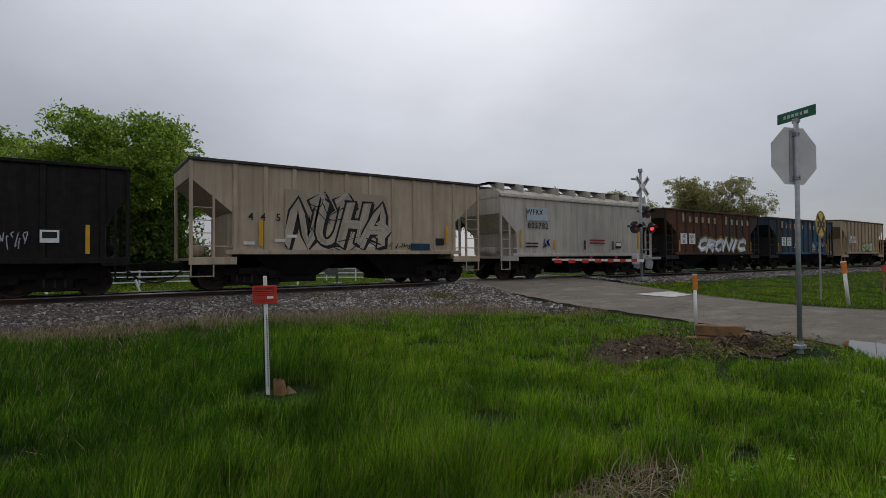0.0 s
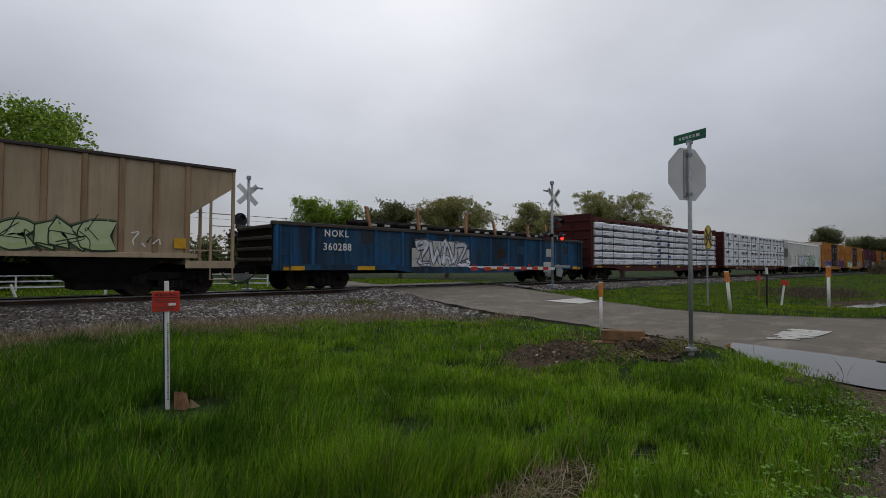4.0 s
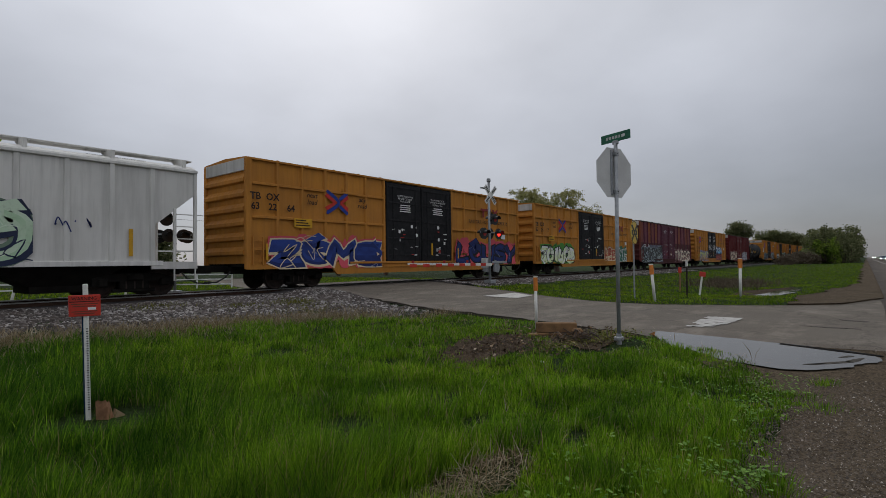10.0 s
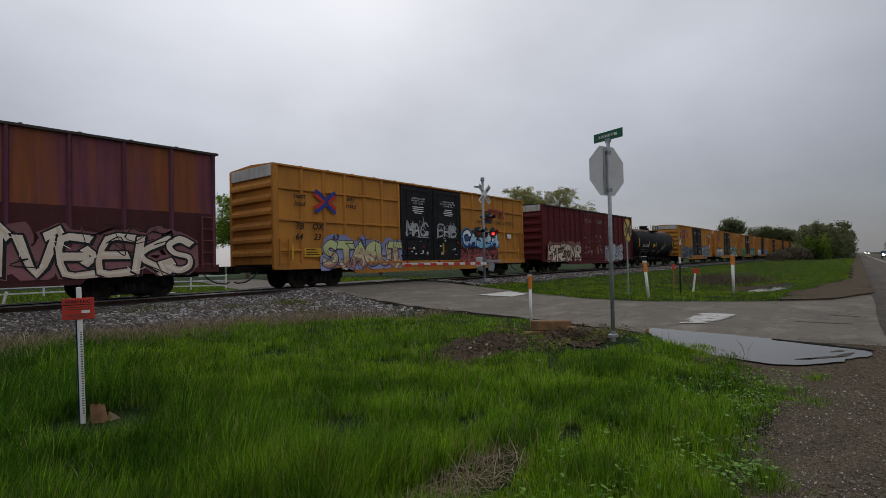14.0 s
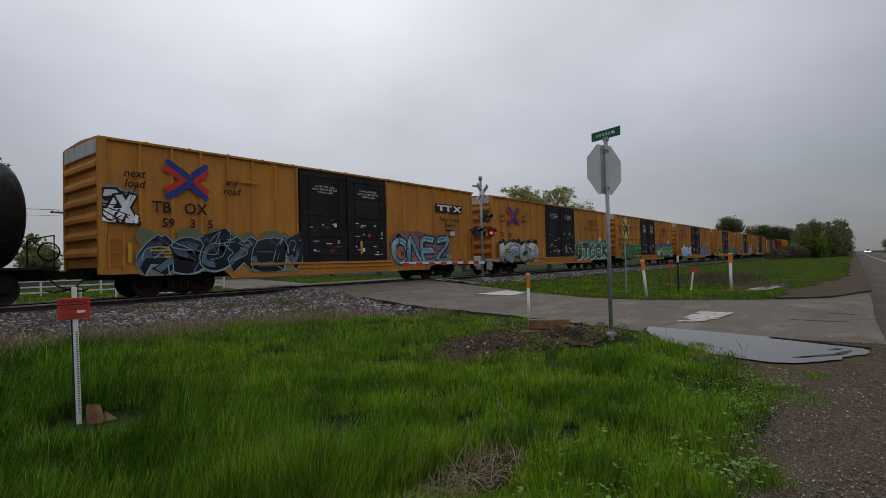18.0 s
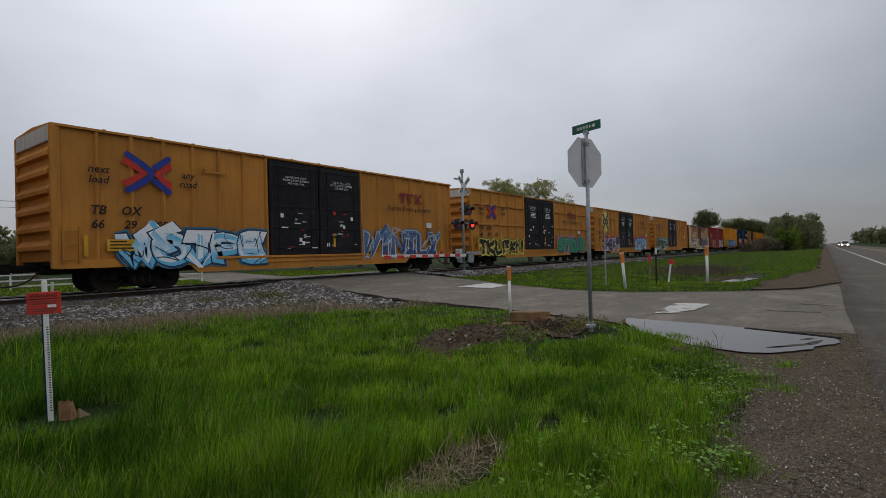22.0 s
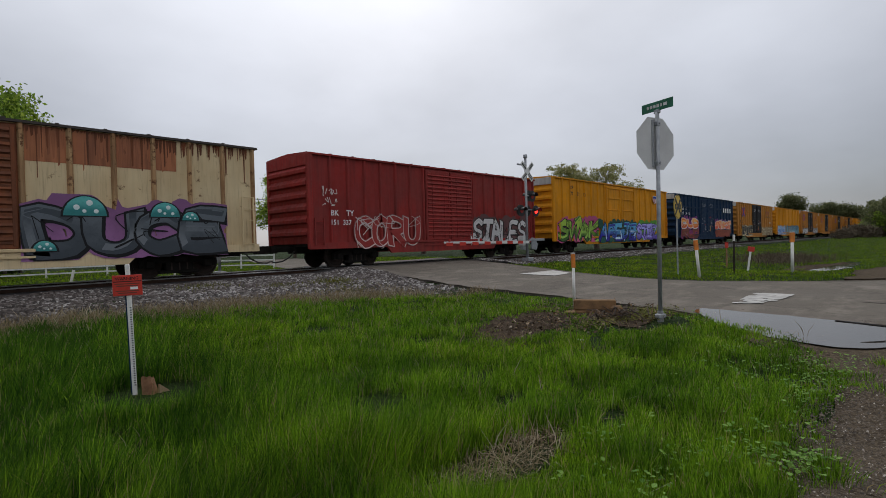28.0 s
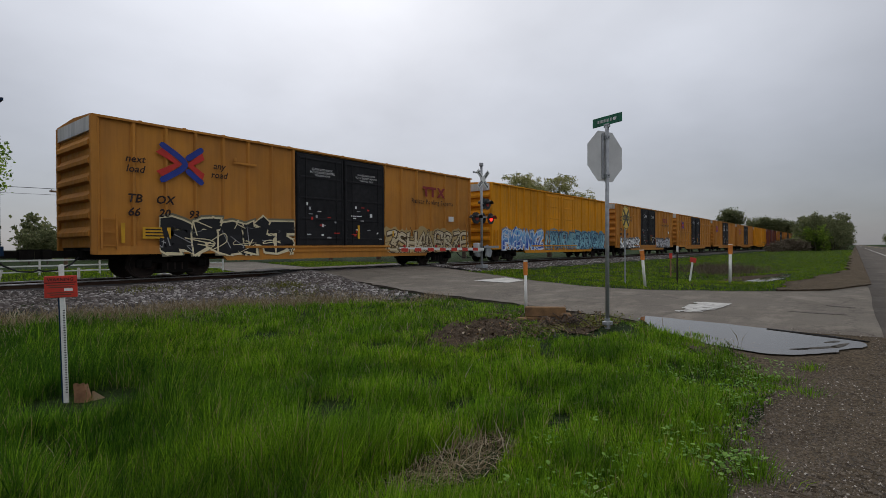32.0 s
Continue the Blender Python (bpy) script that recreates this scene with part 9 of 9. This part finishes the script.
for x0_, k in ((9.5, 0), (9.6, 1), (9.7, 2), (9.6, 3), (9.5, 4), (9.4, 5), (11.6, 1), (11.5, 3), (11.4, 5)):
    z = 1.06 + 0.48 * k
    part("print", Geo().prism([(x0_, z + 0.12), (x0_ + 0.5, z + 0.12), (x0_ + 0.6, z + 0.30), (x0_ + 0.15, z + 0.30)], -W + 0.005, -W - 0.006, "y"), "print_navy", beam_a)
words(beam_b, "WC", 3.9, 0.72, 0.17, "ink_white", 0.003, 1.0, -W + 0.06), words(beam_b, "38", 5.6, 0.72, 0.17, "ink_white", 0.003, 1.0, -W + 0.06), words(beam_b, "144", 6.6, 0.72, 0.17, "ink_white", 0.003, 1.0, -W + 0.06)
for car in (beam_a, beam_b):
    for x in (0.6, 4.6, 9.0, 13.6, 18.2, 21.6):
        label_bar(car, x, x + 0.6, 0.88, 0.98, "deck_yellow", "reflector", -W + 0.06)

# ---- signs, posts, crossing signals ----


def stop_sign():
    s = thing("stop_sign", "stop sign seen from its aluminium back, on a galvanised post", "stop sign", pose(7.80, 2.944, -0.01, 0, 0.25, -20))
    part("post", Geo().tube([(0, 0, 0.0), (0, 0, 3.08)], 0.030, 12), "galvanised", s, smooth=True)
    part("post_sleeve", Geo().tube([(0, 0, 0.0), (0, 0, 0.16)], 0.042, 12).box(-0.07, 0.07, -0.05, 0.05, 0.06, 0.12, 0.01), "galvanised", s)
    R = 0.381 / math.cos(math.pi / 8)
    octo = [(R * math.cos(math.pi / 8 + k * math.pi / 4), 2.625 + R * math.sin(math.pi / 8 + k * math.pi / 4)) for k in range(8)]
    plate = part("plate", Geo().prism(octo, 0.036, 0.040, "y"), "sign_back", s, "plain weathered aluminium back")
    part("face", Geo().prism([(x * 0.985, 2.625 + (z - 2.625) * 0.985) for x, z in octo], 0.0401, 0.042, "y"), "red_plate", plate)
    part("bracket", Geo().box(-0.035, 0.035, -0.032, 0.036, 2.30, 2.36, 0.005), "galvanised", s)
    part("bracket", Geo().box(-0.035, 0.035, -0.032, 0.036, 2.88, 2.94, 0.005), "galvanised", s)
    part("backing_bar", Geo().box(-0.085, -0.045, 0.02, 0.036, 2.28, 2.97, 0.004), "galvanised", s)
    for z in (2.33, 2.91):
        part("bolt", Geo().tube([(0, -0.04, z), (0, 0.046, z)], 0.008, 6), "steel_dark", s)
    cap = part("cap_bracket", Geo().box(-0.02, 0.02, -0.05, 0.05, 3.06, 3.12, 0.006), "galvanised", s)
    nm = part("name_plate", Geo().box(-0.28, 0.28, -0.006, 0.006, -0.07, 0.07, 0.004), "green_plate", s, "green street name plate", at=pose(0.0, 0, 3.17, 0, 0, -90))
    for k, (x, w) in enumerate(((-0.16, 0.035), (-0.10, 0.045), (-0.04, 0.04), (0.02, 0.045), (0.08, 0.03), (0.15, 0.06))):
        part("letter_bar", Geo().box(x - w / 2, x + w / 2, -0.0085, -0.006, -0.022, 0.022), "ink_white" if k == 5 else "sign_back", nm)
    return s


stop_sign()


def marker_sign():
    """White measuring-stick post with a red warning plate."""
    s = thing("warning_marker", "white plastic marker post with a red warning plate", "marker post", pose(1.46, 4.98, 0.0, 0, -1.5, -39))
    part("post", Geo().box(-0.019, 0.019, -0.010, 0.010, -0.05, 1.13, 0.006), "white_plastic", s)
    for k in range(34):
        part("tick", cached("tick", lambda: Geo().box(0.004, 0.0185, -0.0125, -0.0105, -0.004, 0.004), "ink_black"), None, s, at=(0, 0, 0.1 + 0.02 * k))
    plate = part("plate", Geo().box(-0.118, 0.118, -0.022, -0.0145, 0.865, 1.04, 0.004), "red_plate", s, "red warning plate")
    me = text_mesh("WARNING", 0.026, 0.0008, 1.05)
    part("lettering", me, "ink_black", plate, at=(0.0, -0.0228, 0.998))
    part("rule", Geo().box(-0.112, 0.112, -0.0235, -0.022, 0.982, 0.989), "ink_black", plate)
    for k, (z, w) in enumerate(((0.966, 0.2), (0.948, 0.17), (0.905, 0.19), (0.888, 0.15))):
        part("text_bar", Geo().box(-w / 2, w / 2, -0.0235, -0.022, z - 0.004, z + 0.004), "ink_brown", plate)
    part("sticker", Geo().box(0.025, 0.085, -0.0235, -0.022, 0.916, 0.938), "ink_white", plate)
    part("rear_post", Geo().box(-0.036, -0.018, 0.010, 0.026, -0.03, 0.88), "car_blue", s)
    return s


marker_sign()
def stump():
    """A short broken-off post: a faceted core, torn on top, with a pale splinter at its foot."""
    rnd = random.Random(4)
    st = thing("stump", "split reddish wooden stump at the foot of the marker post", "stump", pose(1.565, 4.93, -0.01, 0, -9, 20))
    n = 11
    g = Geo()
    low = [(0.062 * math.cos(6.283 * k / n) * rnd.uniform(0.85, 1.12), 0.055 * math.sin(6.283 * k / n) * rnd.uniform(0.85, 1.12)) for k in range(n)]
    tops = [0.15 + 0.05 * math.cos(6.283 * k / n + 2.4) + rnd.uniform(-0.025, 0.03) for k in range(n)]
    g.add([(x * 1.2, y * 1.2, -0.03) for x, y in low] + [(x, y, 0.07) for x, y in low] + [(x * 0.82, y * 0.82, z) for (x, y), z in zip(low, tops)] + [(0.005, 0, 0.13)],
          [(r * n + k, r * n + (k + 1) % n, (r + 1) * n + (k + 1) % n, (r + 1) * n + k) for r in (0, 1) for k in range(n)] + [(2 * n + k, 2 * n + (k + 1) % n, 3 * n) for k in range(n)] + [tuple(range(n))])
    part("wood", g, "split_wood", st)
    part("splinter", Geo().prism([(0.03, -0.01), (0.13, -0.01), (0.12, 0.01), (0.05, 0.09)], -0.075, -0.05, "y"), "stake_pale", st, "pale torn splinter")
    part("splinter", Geo().prism([(-0.04, 0.0), (0.0, 0.0), (-0.01, 0.13)], -0.07, -0.056, "y"), "split_wood", st)
    return st


surface("stake_pale", (0.50, 0.38, 0.25), (0.33, 0.23, 0.14), 5.0, 40, 0.9, 0, 0.4)
stump()


def delineator(x, y, height, lean, turn, band=0.26, r=0.032):
    s = thing("delineator_post", "white plastic delineator post with an orange reflective top", "marker post", pose(x, y, -0.02 if x < 12 else float(land_z(np.array(x), np.array(y))) - 0.02, 0, lean, turn), "delineator posts")
    part("post", Geo().tube([(0, 0, 0), (0, 0, height - band)], r * 0.85, 10), "white_plastic", s, smooth=True)
    part("band", Geo().box(-r * 1.2, r * 1.2, -r * 0.6, r * 0.6, height - band, height - 0.012, 0.008), "orange_band", s)
    part("cap", Geo().box(-r * 1.2, r * 1.2, -r * 0.6, r * 0.6, height - 0.012, height + 0.012, 0.005), "white_plastic", s)


delineator(8.53, 4.76, 1.0, -0.4, -50)
delineator(16.1, 4.95, 1.15, -5, -50, 0.3, 0.05)
delineator(19.45, 3.24, 1.32, 0.5, -50, 0.32, 0.054)

culvert = thing("culvert_head", "low brown timber culvert head in the ditch", "culvert", pose(7.86, 4.02, -0.04, 0, 0, -58))
part("plank", Geo().box(-0.34, 0.34, -0.06, 0.06, -0.06, 0.12, 0.015), "culvert_wood", culvert)
part("plank", Geo().box(-0.33, 0.33, -0.055, 0.065, 0.125, 0.29, 0.015), "culvert_wood", culvert)
part("block", Geo().box(-0.46, -0.3, -0.14, 0.05, -0.04, 0.11, 0.02), "culvert_wood", culvert)
part("block", Geo().box(0.24, 0.42, -0.16, 0.0, -0.06, 0.2, 0.03), "culvert_wood", culvert)


def brush_pile():
    """Dead sticks and clods thrown up round the posts."""
    rnd = random.Random(17)
    pile = thing("brush_pile", "tangle of dead sticks beside the culvert", "sticks", pose(7.72, 3.52, 0.02))
    for k in range(42):
        a, q = rnd.uniform(0, 6.28), rnd.uniform(0, 6.28)
        r = abs(rnd.gauss(0, 0.33))
        x, y = r * math.cos(a), r * math.sin(a) * 0.6
        l = rnd.uniform(0.12, 0.42)
        part("stick", Geo().tube([(x, y, 0.01 + rnd.uniform(0, 0.08)), (x + l * 0.5 * math.cos(q), y + l * 0.5 * math.sin(q), 0.05 + rnd.uniform(0, 0.12)), (x + l * math.cos(q + 0.3), y + l * math.sin(q + 0.3), rnd.uniform(0.01, 0.16))], [0.011, 0.009, 0.005], 5), rnd.choice(("old_wood", "bark", "tie_wood", "tie_wood")), pile)
    rng = np.random.default_rng(18)
    n = 900
    c = np.stack([rng.normal(7.2, 0.8, n), rng.normal(4.4, 0.45, n), np.full(n, 0.02)], -1)
    base = np.array([(1, 0, -0.3), (-0.5, 0.87, -0.3), (-0.5, -0.87, -0.3), (0.1, 0, 0.7)])
    s = rng.uniform(0.012, 0.05, (n, 1, 1)) * rng.uniform(0.5, 1.4, (n, 1, 3))
    v = base[None] * s + rng.normal(0, 0.006, (n, 4, 3)) + c[:, None]
    f = np.array([(0, 1, 3), (1, 2, 3), (2, 0, 3)])
    tagged(part("clods", raw_mesh("clods", v.reshape(-1, 3), 3, f[None] + 4 * np.arange(n)[:, None, None]), "bare_earth"), "dark clods and chips of wood on the bare earth", "clods", kind="stuff")
    lit = thing("litter", "scraps of pale litter on the grass", "litter", pose(5.6, 3.05, 0.05, 10, 5, 30))
    part("scrap", Geo().box(-0.05, 0.05, -0.03, 0.03, 0, 0.012, 0.004), "white_plastic", lit)
    part("scrap", Geo().box(0.06, 0.12, -0.05, 0.0, 0, 0.01, 0.003), "sign_back", lit)


brush_pile()


def crossbuck_blades(s, z, y, parent_turn=0):
    for k, a in enumerate((45, -45)):
        b = part("crossbuck_blade", Geo().box(-0.61, 0.61, -0.012, 0.012, -0.115, 0.115, 0.004), "plain_white", s, at=pose(0, y - 0.03 * k, z, 0, a, 0))
        for sx in (-1, 1):
            for i in range(4):
                x = sx * (0.2 + 0.1 * i)
                part("letter_bar", Geo().box(x - 0.03, x + 0.03, -0.0165, -0.0125, -0.07, 0.07), "ink_black", b)


def crossing_signal(name, x, y, turn, lit, arm, label, base_z):
    """Mast with crossbuck, bell, lamp pairs and a lowered gate arm."""
    s = thing(name, label, "crossing signal", pose(x, y, base_z, 0, 0, turn))
    part("mast", Geo().tube([(0, 0, 0), (0, 0, 5.2)], 0.065, 12), "galvanised", s, smooth=True)
    part("base", Geo().box(-0.22, 0.22, -0.22, 0.22, 0, 0.18, 0.02), "galvanised", s)
    part("bell", Geo().tube([(0, 0, 5.2), (0, 0, 5.26), (0, 0, 5.4)], [0.05, 0.11, 0.10], 14), "galvanised", s)
    crossbuck_blades(s, 4.55, -0.1)
    part("track_sign_arm", Geo().tube([(-0.02, 0.0, 4.86), (-0.62, 0.0, 4.86)], 0.022, 6).box(-0.66, -0.3, -0.02, 0.02, 4.83, 4.91), "galvanised", s)
    part("lamp_arm", Geo().tube([(-0.72, 0, 2.62), (0.72, 0, 2.62)], 0.035, 8), "galvanised", s)
    spots = [(-0.58, -0.12, 2.55, -1, False), (0.58, -0.12, 2.55, -1, lit), (-0.3, 0.14, 2.58, 1, False), (0.3, 0.14, 2.58, 1, False), (0.3, -0.12, 3.3, -1, False), (0.42, 0.14, 3.35, 1, False)]
    for i, (lx, ly, lz, way, on) in enumerate(spots):
        hd = part("lamp_head", Geo().wheel(lx, ly, lz, [(0.0, -0.05 * way), (0.1, -0.05 * way), (0.15, 0.1 * way), (0.0, 0.12 * way)] if way > 0 else [(0.0, 0.06), (0.1, 0.06), (0.16, -0.04), (0.0, -0.04)], 16), "black_plate", s)
        part("backplate", Geo().wheel(lx, ly - 0.03 * -way, lz, [(0.0, 0.0), (0.29, 0.0), (0.29, 0.012), (0.0, 0.012)], 20), "black_plate", hd)
        part("lens", Geo().wheel(lx, ly + 0.055 * way, lz, [(0.0, 0.0), (0.13, 0.0), (0.13, 0.01), (0.0, 0.012)], 16), "lamp_red" if on else "ink_red", hd)
        vis = Geo()
        n = 9
        for k in range(n):
            q = math.pi * k / (n - 1)
            for d, rr in ((0.04, 0.16), (0.3, 0.17)):
                vis.v.append((lx + rr * math.cos(q), ly + way * d, lz + rr * math.sin(q)))
        vis.f = [(2 * k, 2 * k + 2, 2 * k + 3, 2 * k + 1) for k in range(n - 1)]
        part("visor", vis, "black_plate", hd)
    part("lamp_arm", Geo().tube([(0, 0, 3.32), (0.45, 0, 3.32)], 0.03, 8), "galvanised", s)
    part("gate_mechanism", Geo().box(-0.2, 0.2, 0.07, 0.42, 0.78, 1.3, 0.03), "sign_back", s)
    for k in range(2):
        part("counterweight", Geo().prism([(0.12, 0.62), (0.5, 0.55), (0.62, 0.85), (0.42, 1.12), (0.2, 1.2)], (-0.2 if k == 0 else 0.5), (-0.12 if k == 0 else 0.58), "y"), "galvanised", s)
    part("counterweight_arm", Geo().box(-0.1, 1.15, -0.24, -0.2, 1.02, 1.14, 0.01), "galvanised", s)
    if arm:
        a = part("gate_arm", Geo().prism([(-0.2, 0.9), (-0.2, 1.04), (-arm, 1.10), (-arm, 1.02)], -0.30, -0.26, "y"), "plain_white", s, "red and white striped gate arm")
        k = 0.7
        while k < arm - 0.4:
            part("red_stripe", Geo().prism([(-k, 0.905), (-k, 1.05), (-k - 0.4, 1.06), (-k - 0.4, 0.91)], -0.305, -0.30, "y"), "red_plate", a)
            k += 0.8
        for q in (0.35, 0.62, 0.95):
            part("arm_lamp", Geo().tube([(-arm * q, -0.28, 1.08), (-arm * q, -0.28, 1.2)], 0.055, 8), "ink_red", a)
    return s


crossing_signal("crossing_signal", 22.15, 15.0, -4, True, 6.0, "railway crossing signal with a lit red lamp and lowered striped gate", 0.16)
crossing_signal("crossing_signal", 10.15, 23.5, 176, False, 0, "railway crossing signal on the far side of the track", 0.0)

# round yellow advance warning sign
adv = thing("advance_warning_sign", "round yellow railway advance sign with a black cross", "road sign", pose(16.95, 5.85, 0.0, 0, 0, 1))
part("post", Geo().tube([(0, 0, -0.1), (0, 0, 2.1)], 0.026, 8), "galvanised", adv)
disc = part("disc", Geo().wheel(0, -0.04, 2.16, [(0.0, 0.0), (0.38, 0.0), (0.38, 0.006), (0.0, 0.006)], 32), "yellow_plate", adv)
part("rim", Geo().wheel(0, -0.044, 2.16, [(0.345, 0.0), (0.365, 0.0), (0.365, 0.003), (0.345, 0.003)], 32), "black_plate", disc)
for a in (45, -45):
    part("cross_bar", Geo().box(-0.34, 0.34, -0.004, 0.0, -0.045, 0.045), "black_plate", disc, at=pose(0, -0.0425 - 0.0015 * (a > 0), 2.16, 0, a, 0))
for sx in (-1, 1):
    part("letter_bar", Geo().box(sx * 0.2 - 0.06, sx * 0.2 + 0.06, -0.0445, -0.0405, 2.08, 2.24), "black_plate", disc)

# markers on the verge beyond the crossing
mk = thing("cable_marker", "small red cable marker on a leaning pale post", "marker post", pose(19.9, 4.6, -0.12, 0, 9, -45))
part("post", Geo().box(-0.035, 0.035, -0.012, 0.012, 0, 0.82, 0.006), "white_plastic", mk)
part("plate", Geo().box(-0.12, 0.12, -0.02, -0.012, 0.78, 0.95, 0.005), "red_plate", mk)
tp_ = thing("test_post", "thin dark steel post with a white cap", "marker post", pose(18.9, 4.75, -0.12, 0, 0.5, -45))
part("post", Geo().tube([(0, 0, 0), (0, 0, 1.15)], 0.03, 8), "rust_steel", tp_)
part("cap", Geo().tube([(0, 0, 1.15), (0, 0, 1.36)], 0.038, 8), "white_plastic", tp_)
mk2 = thing("cable_marker", "faded red marker plate on a thin post", "marker post", pose(23.6, 6.2, -0.15, 0, 0, -50))
part("post", Geo().box(-0.03, 0.03, -0.012, 0.012, 0, 0.9, 0.006), "split_wood", mk2)
part("plate", Geo().box(-0.07, 0.07, -0.02, -0.012, 0.85, 1.08, 0.005), "red_plate", mk2)


# ---- white pasture fence, bollards and poles behind the track ----
def fence_run(a, b, n, rails=3, height=1.1):
    f = thing("pasture_fence", "white three-rail wooden pasture fence", "fence", pose(a[0], a[1], float(land_z(np.array(a[0]), np.array(a[1])))))
    d = Vector((b[0] - a[0], b[1] - a[1], 0))
    q = math.degrees(math.atan2(d.y, d.x))
    step = d.length / n
    post = cached("fence_post", lambda: Geo().box(-0.05, 0.05, -0.05, 0.05, -0.1, 1.15, 0.015), "white_board")
    rail = cached(("fence_rail", round(step, 2)), lambda: Geo().box(0, step, -0.075, -0.045, -0.045, 0.045, 0.008), "white_board")
    f.matrix_world = f.matrix_world @ pose(0, 0, 0, 0, 0, q)
    for k in range(n + 1):
        part("post", post, None, f, at=(k * step, 0, 0))
        if k < n:
            for i in range(rails):
                part("rail", rail, None, f, at=(k * step, 0, height * (0.3 + 0.32 * i)))


fence_run((-26, 41.5), (16.2, 39.6), 13)
fence_run((16.2, 39.6), (19.6, 36.0), 2)
for x, y, ln in ((-1.2, 29.5, -16), (2.5, 30.2, -18), (8.3, 28.0, 0), (11.0, 31.5, 0), (5.6, 29.2, 12)):
    b = thing("white_bollard", "short white marker post leaning in the pasture", "marker post", pose(x, y, -0.45, 0, ln, 0))
    part("post", Geo().tube([(0, 0, 0), (0, 0, 0.85)], 0.06, 8), "white_plastic", b)
pole = thing("utility_pole", "wooden utility pole with a crossarm and insulators", "utility pole", pose(14.7, 53.0, -0.45))
part("pole", Geo().tube([(0, 0, -0.2), (0, 0, 6.9)], [0.16, 0.11], 10), "old_wood", pole)
part("crossarm", Geo().box(-1.1, 1.1, -0.06, 0.06, 6.55, 6.7, 0.01), "old_wood", pole)
for x in (-0.95, -0.55, 0.55, 0.95):
    part("insulator", Geo().tube([(x, 0, 6.7), (x, 0, 6.86)], [0.05, 0.03], 8), "galvanised", pole)
line_ = thing("overhead_wires", "thin overhead wires strung between utility poles", "wires", pose(14.7, 53.0, 6.4))
for x, z in ((-0.95, 0.0), (0.95, 0.02), (0.0, -0.5)):
    part("wire", Geo().tube([(x - 60, 9 * 0 + 6, z + 0.4), (x - 30, 3, z - 0.35), (x, 0, z), (x + 40, -4, z - 0.5), (x + 80, -8, z + 0.4)], 0.012, 4), "rubber", line_)


# ---- vehicles far off on the highway ----
def road_vehicle(label, paint_, tall):
    v = thing("car", label, "car")
    h = 1.9 if tall else 1.45
    part("body", Geo().prism([(0, 0.35), (0.05, 0.85), (1.1, 0.98), (1.75, h), (3.7, h), (4.5, 0.95), (4.6, 0.4)], -0.88, 0.88, "y"), paint_, v)
    part("windscreen", Geo().prism([(1.13, 1.0), (1.74, h - 0.08), (1.70, h - 0.08), (1.09, 1.0)], -0.74, 0.74, "y"), "black_plate", v)
    for x in (0.85, 3.75):
        for y in (-0.8, 0.8):
            part("wheel", Geo().wheel(x, y, 0.33, [(0.0, -0.1), (0.3, -0.1), (0.33, -0.06), (0.33, 0.06), (0.3, 0.1), (0.0, 0.1)], 14), "rubber", v)
    for y in (-0.62, 0.62):
        part("headlight", Geo().box(-0.03, 0.02, y - 0.17, y + 0.17, 0.62, 0.86, 0.01), "head_lamp", v)
    part("bumper", Geo().box(-0.08, 0.05, -0.85, 0.85, 0.35, 0.55, 0.03), "black_plate", v)
    return v


VEHICLES = [(road_vehicle("dark car with its headlights on", "car_blue", False), 9.0, 249.0), (road_vehicle("pale pickup with its headlights on", "hopper_white", True), 23.0, 152.0),
            (road_vehicle("grey car with its headlights on", "steel_dark", False), 23.0, 190.0)]


# ---- what moves ----
def motions():
    for car, start in CARS:
        walk(car, [(t, pose(start - run(t), TRACK_Y, RAIL)) for t in range(0, 33, 2)])

    for vehicle, when, place in VEHICLES:
        walk(vehicle, [(t, pose(place + 25.0 * (when - t), -4.4, 0.02)) for t in range(0, 33, 4)])


motions()
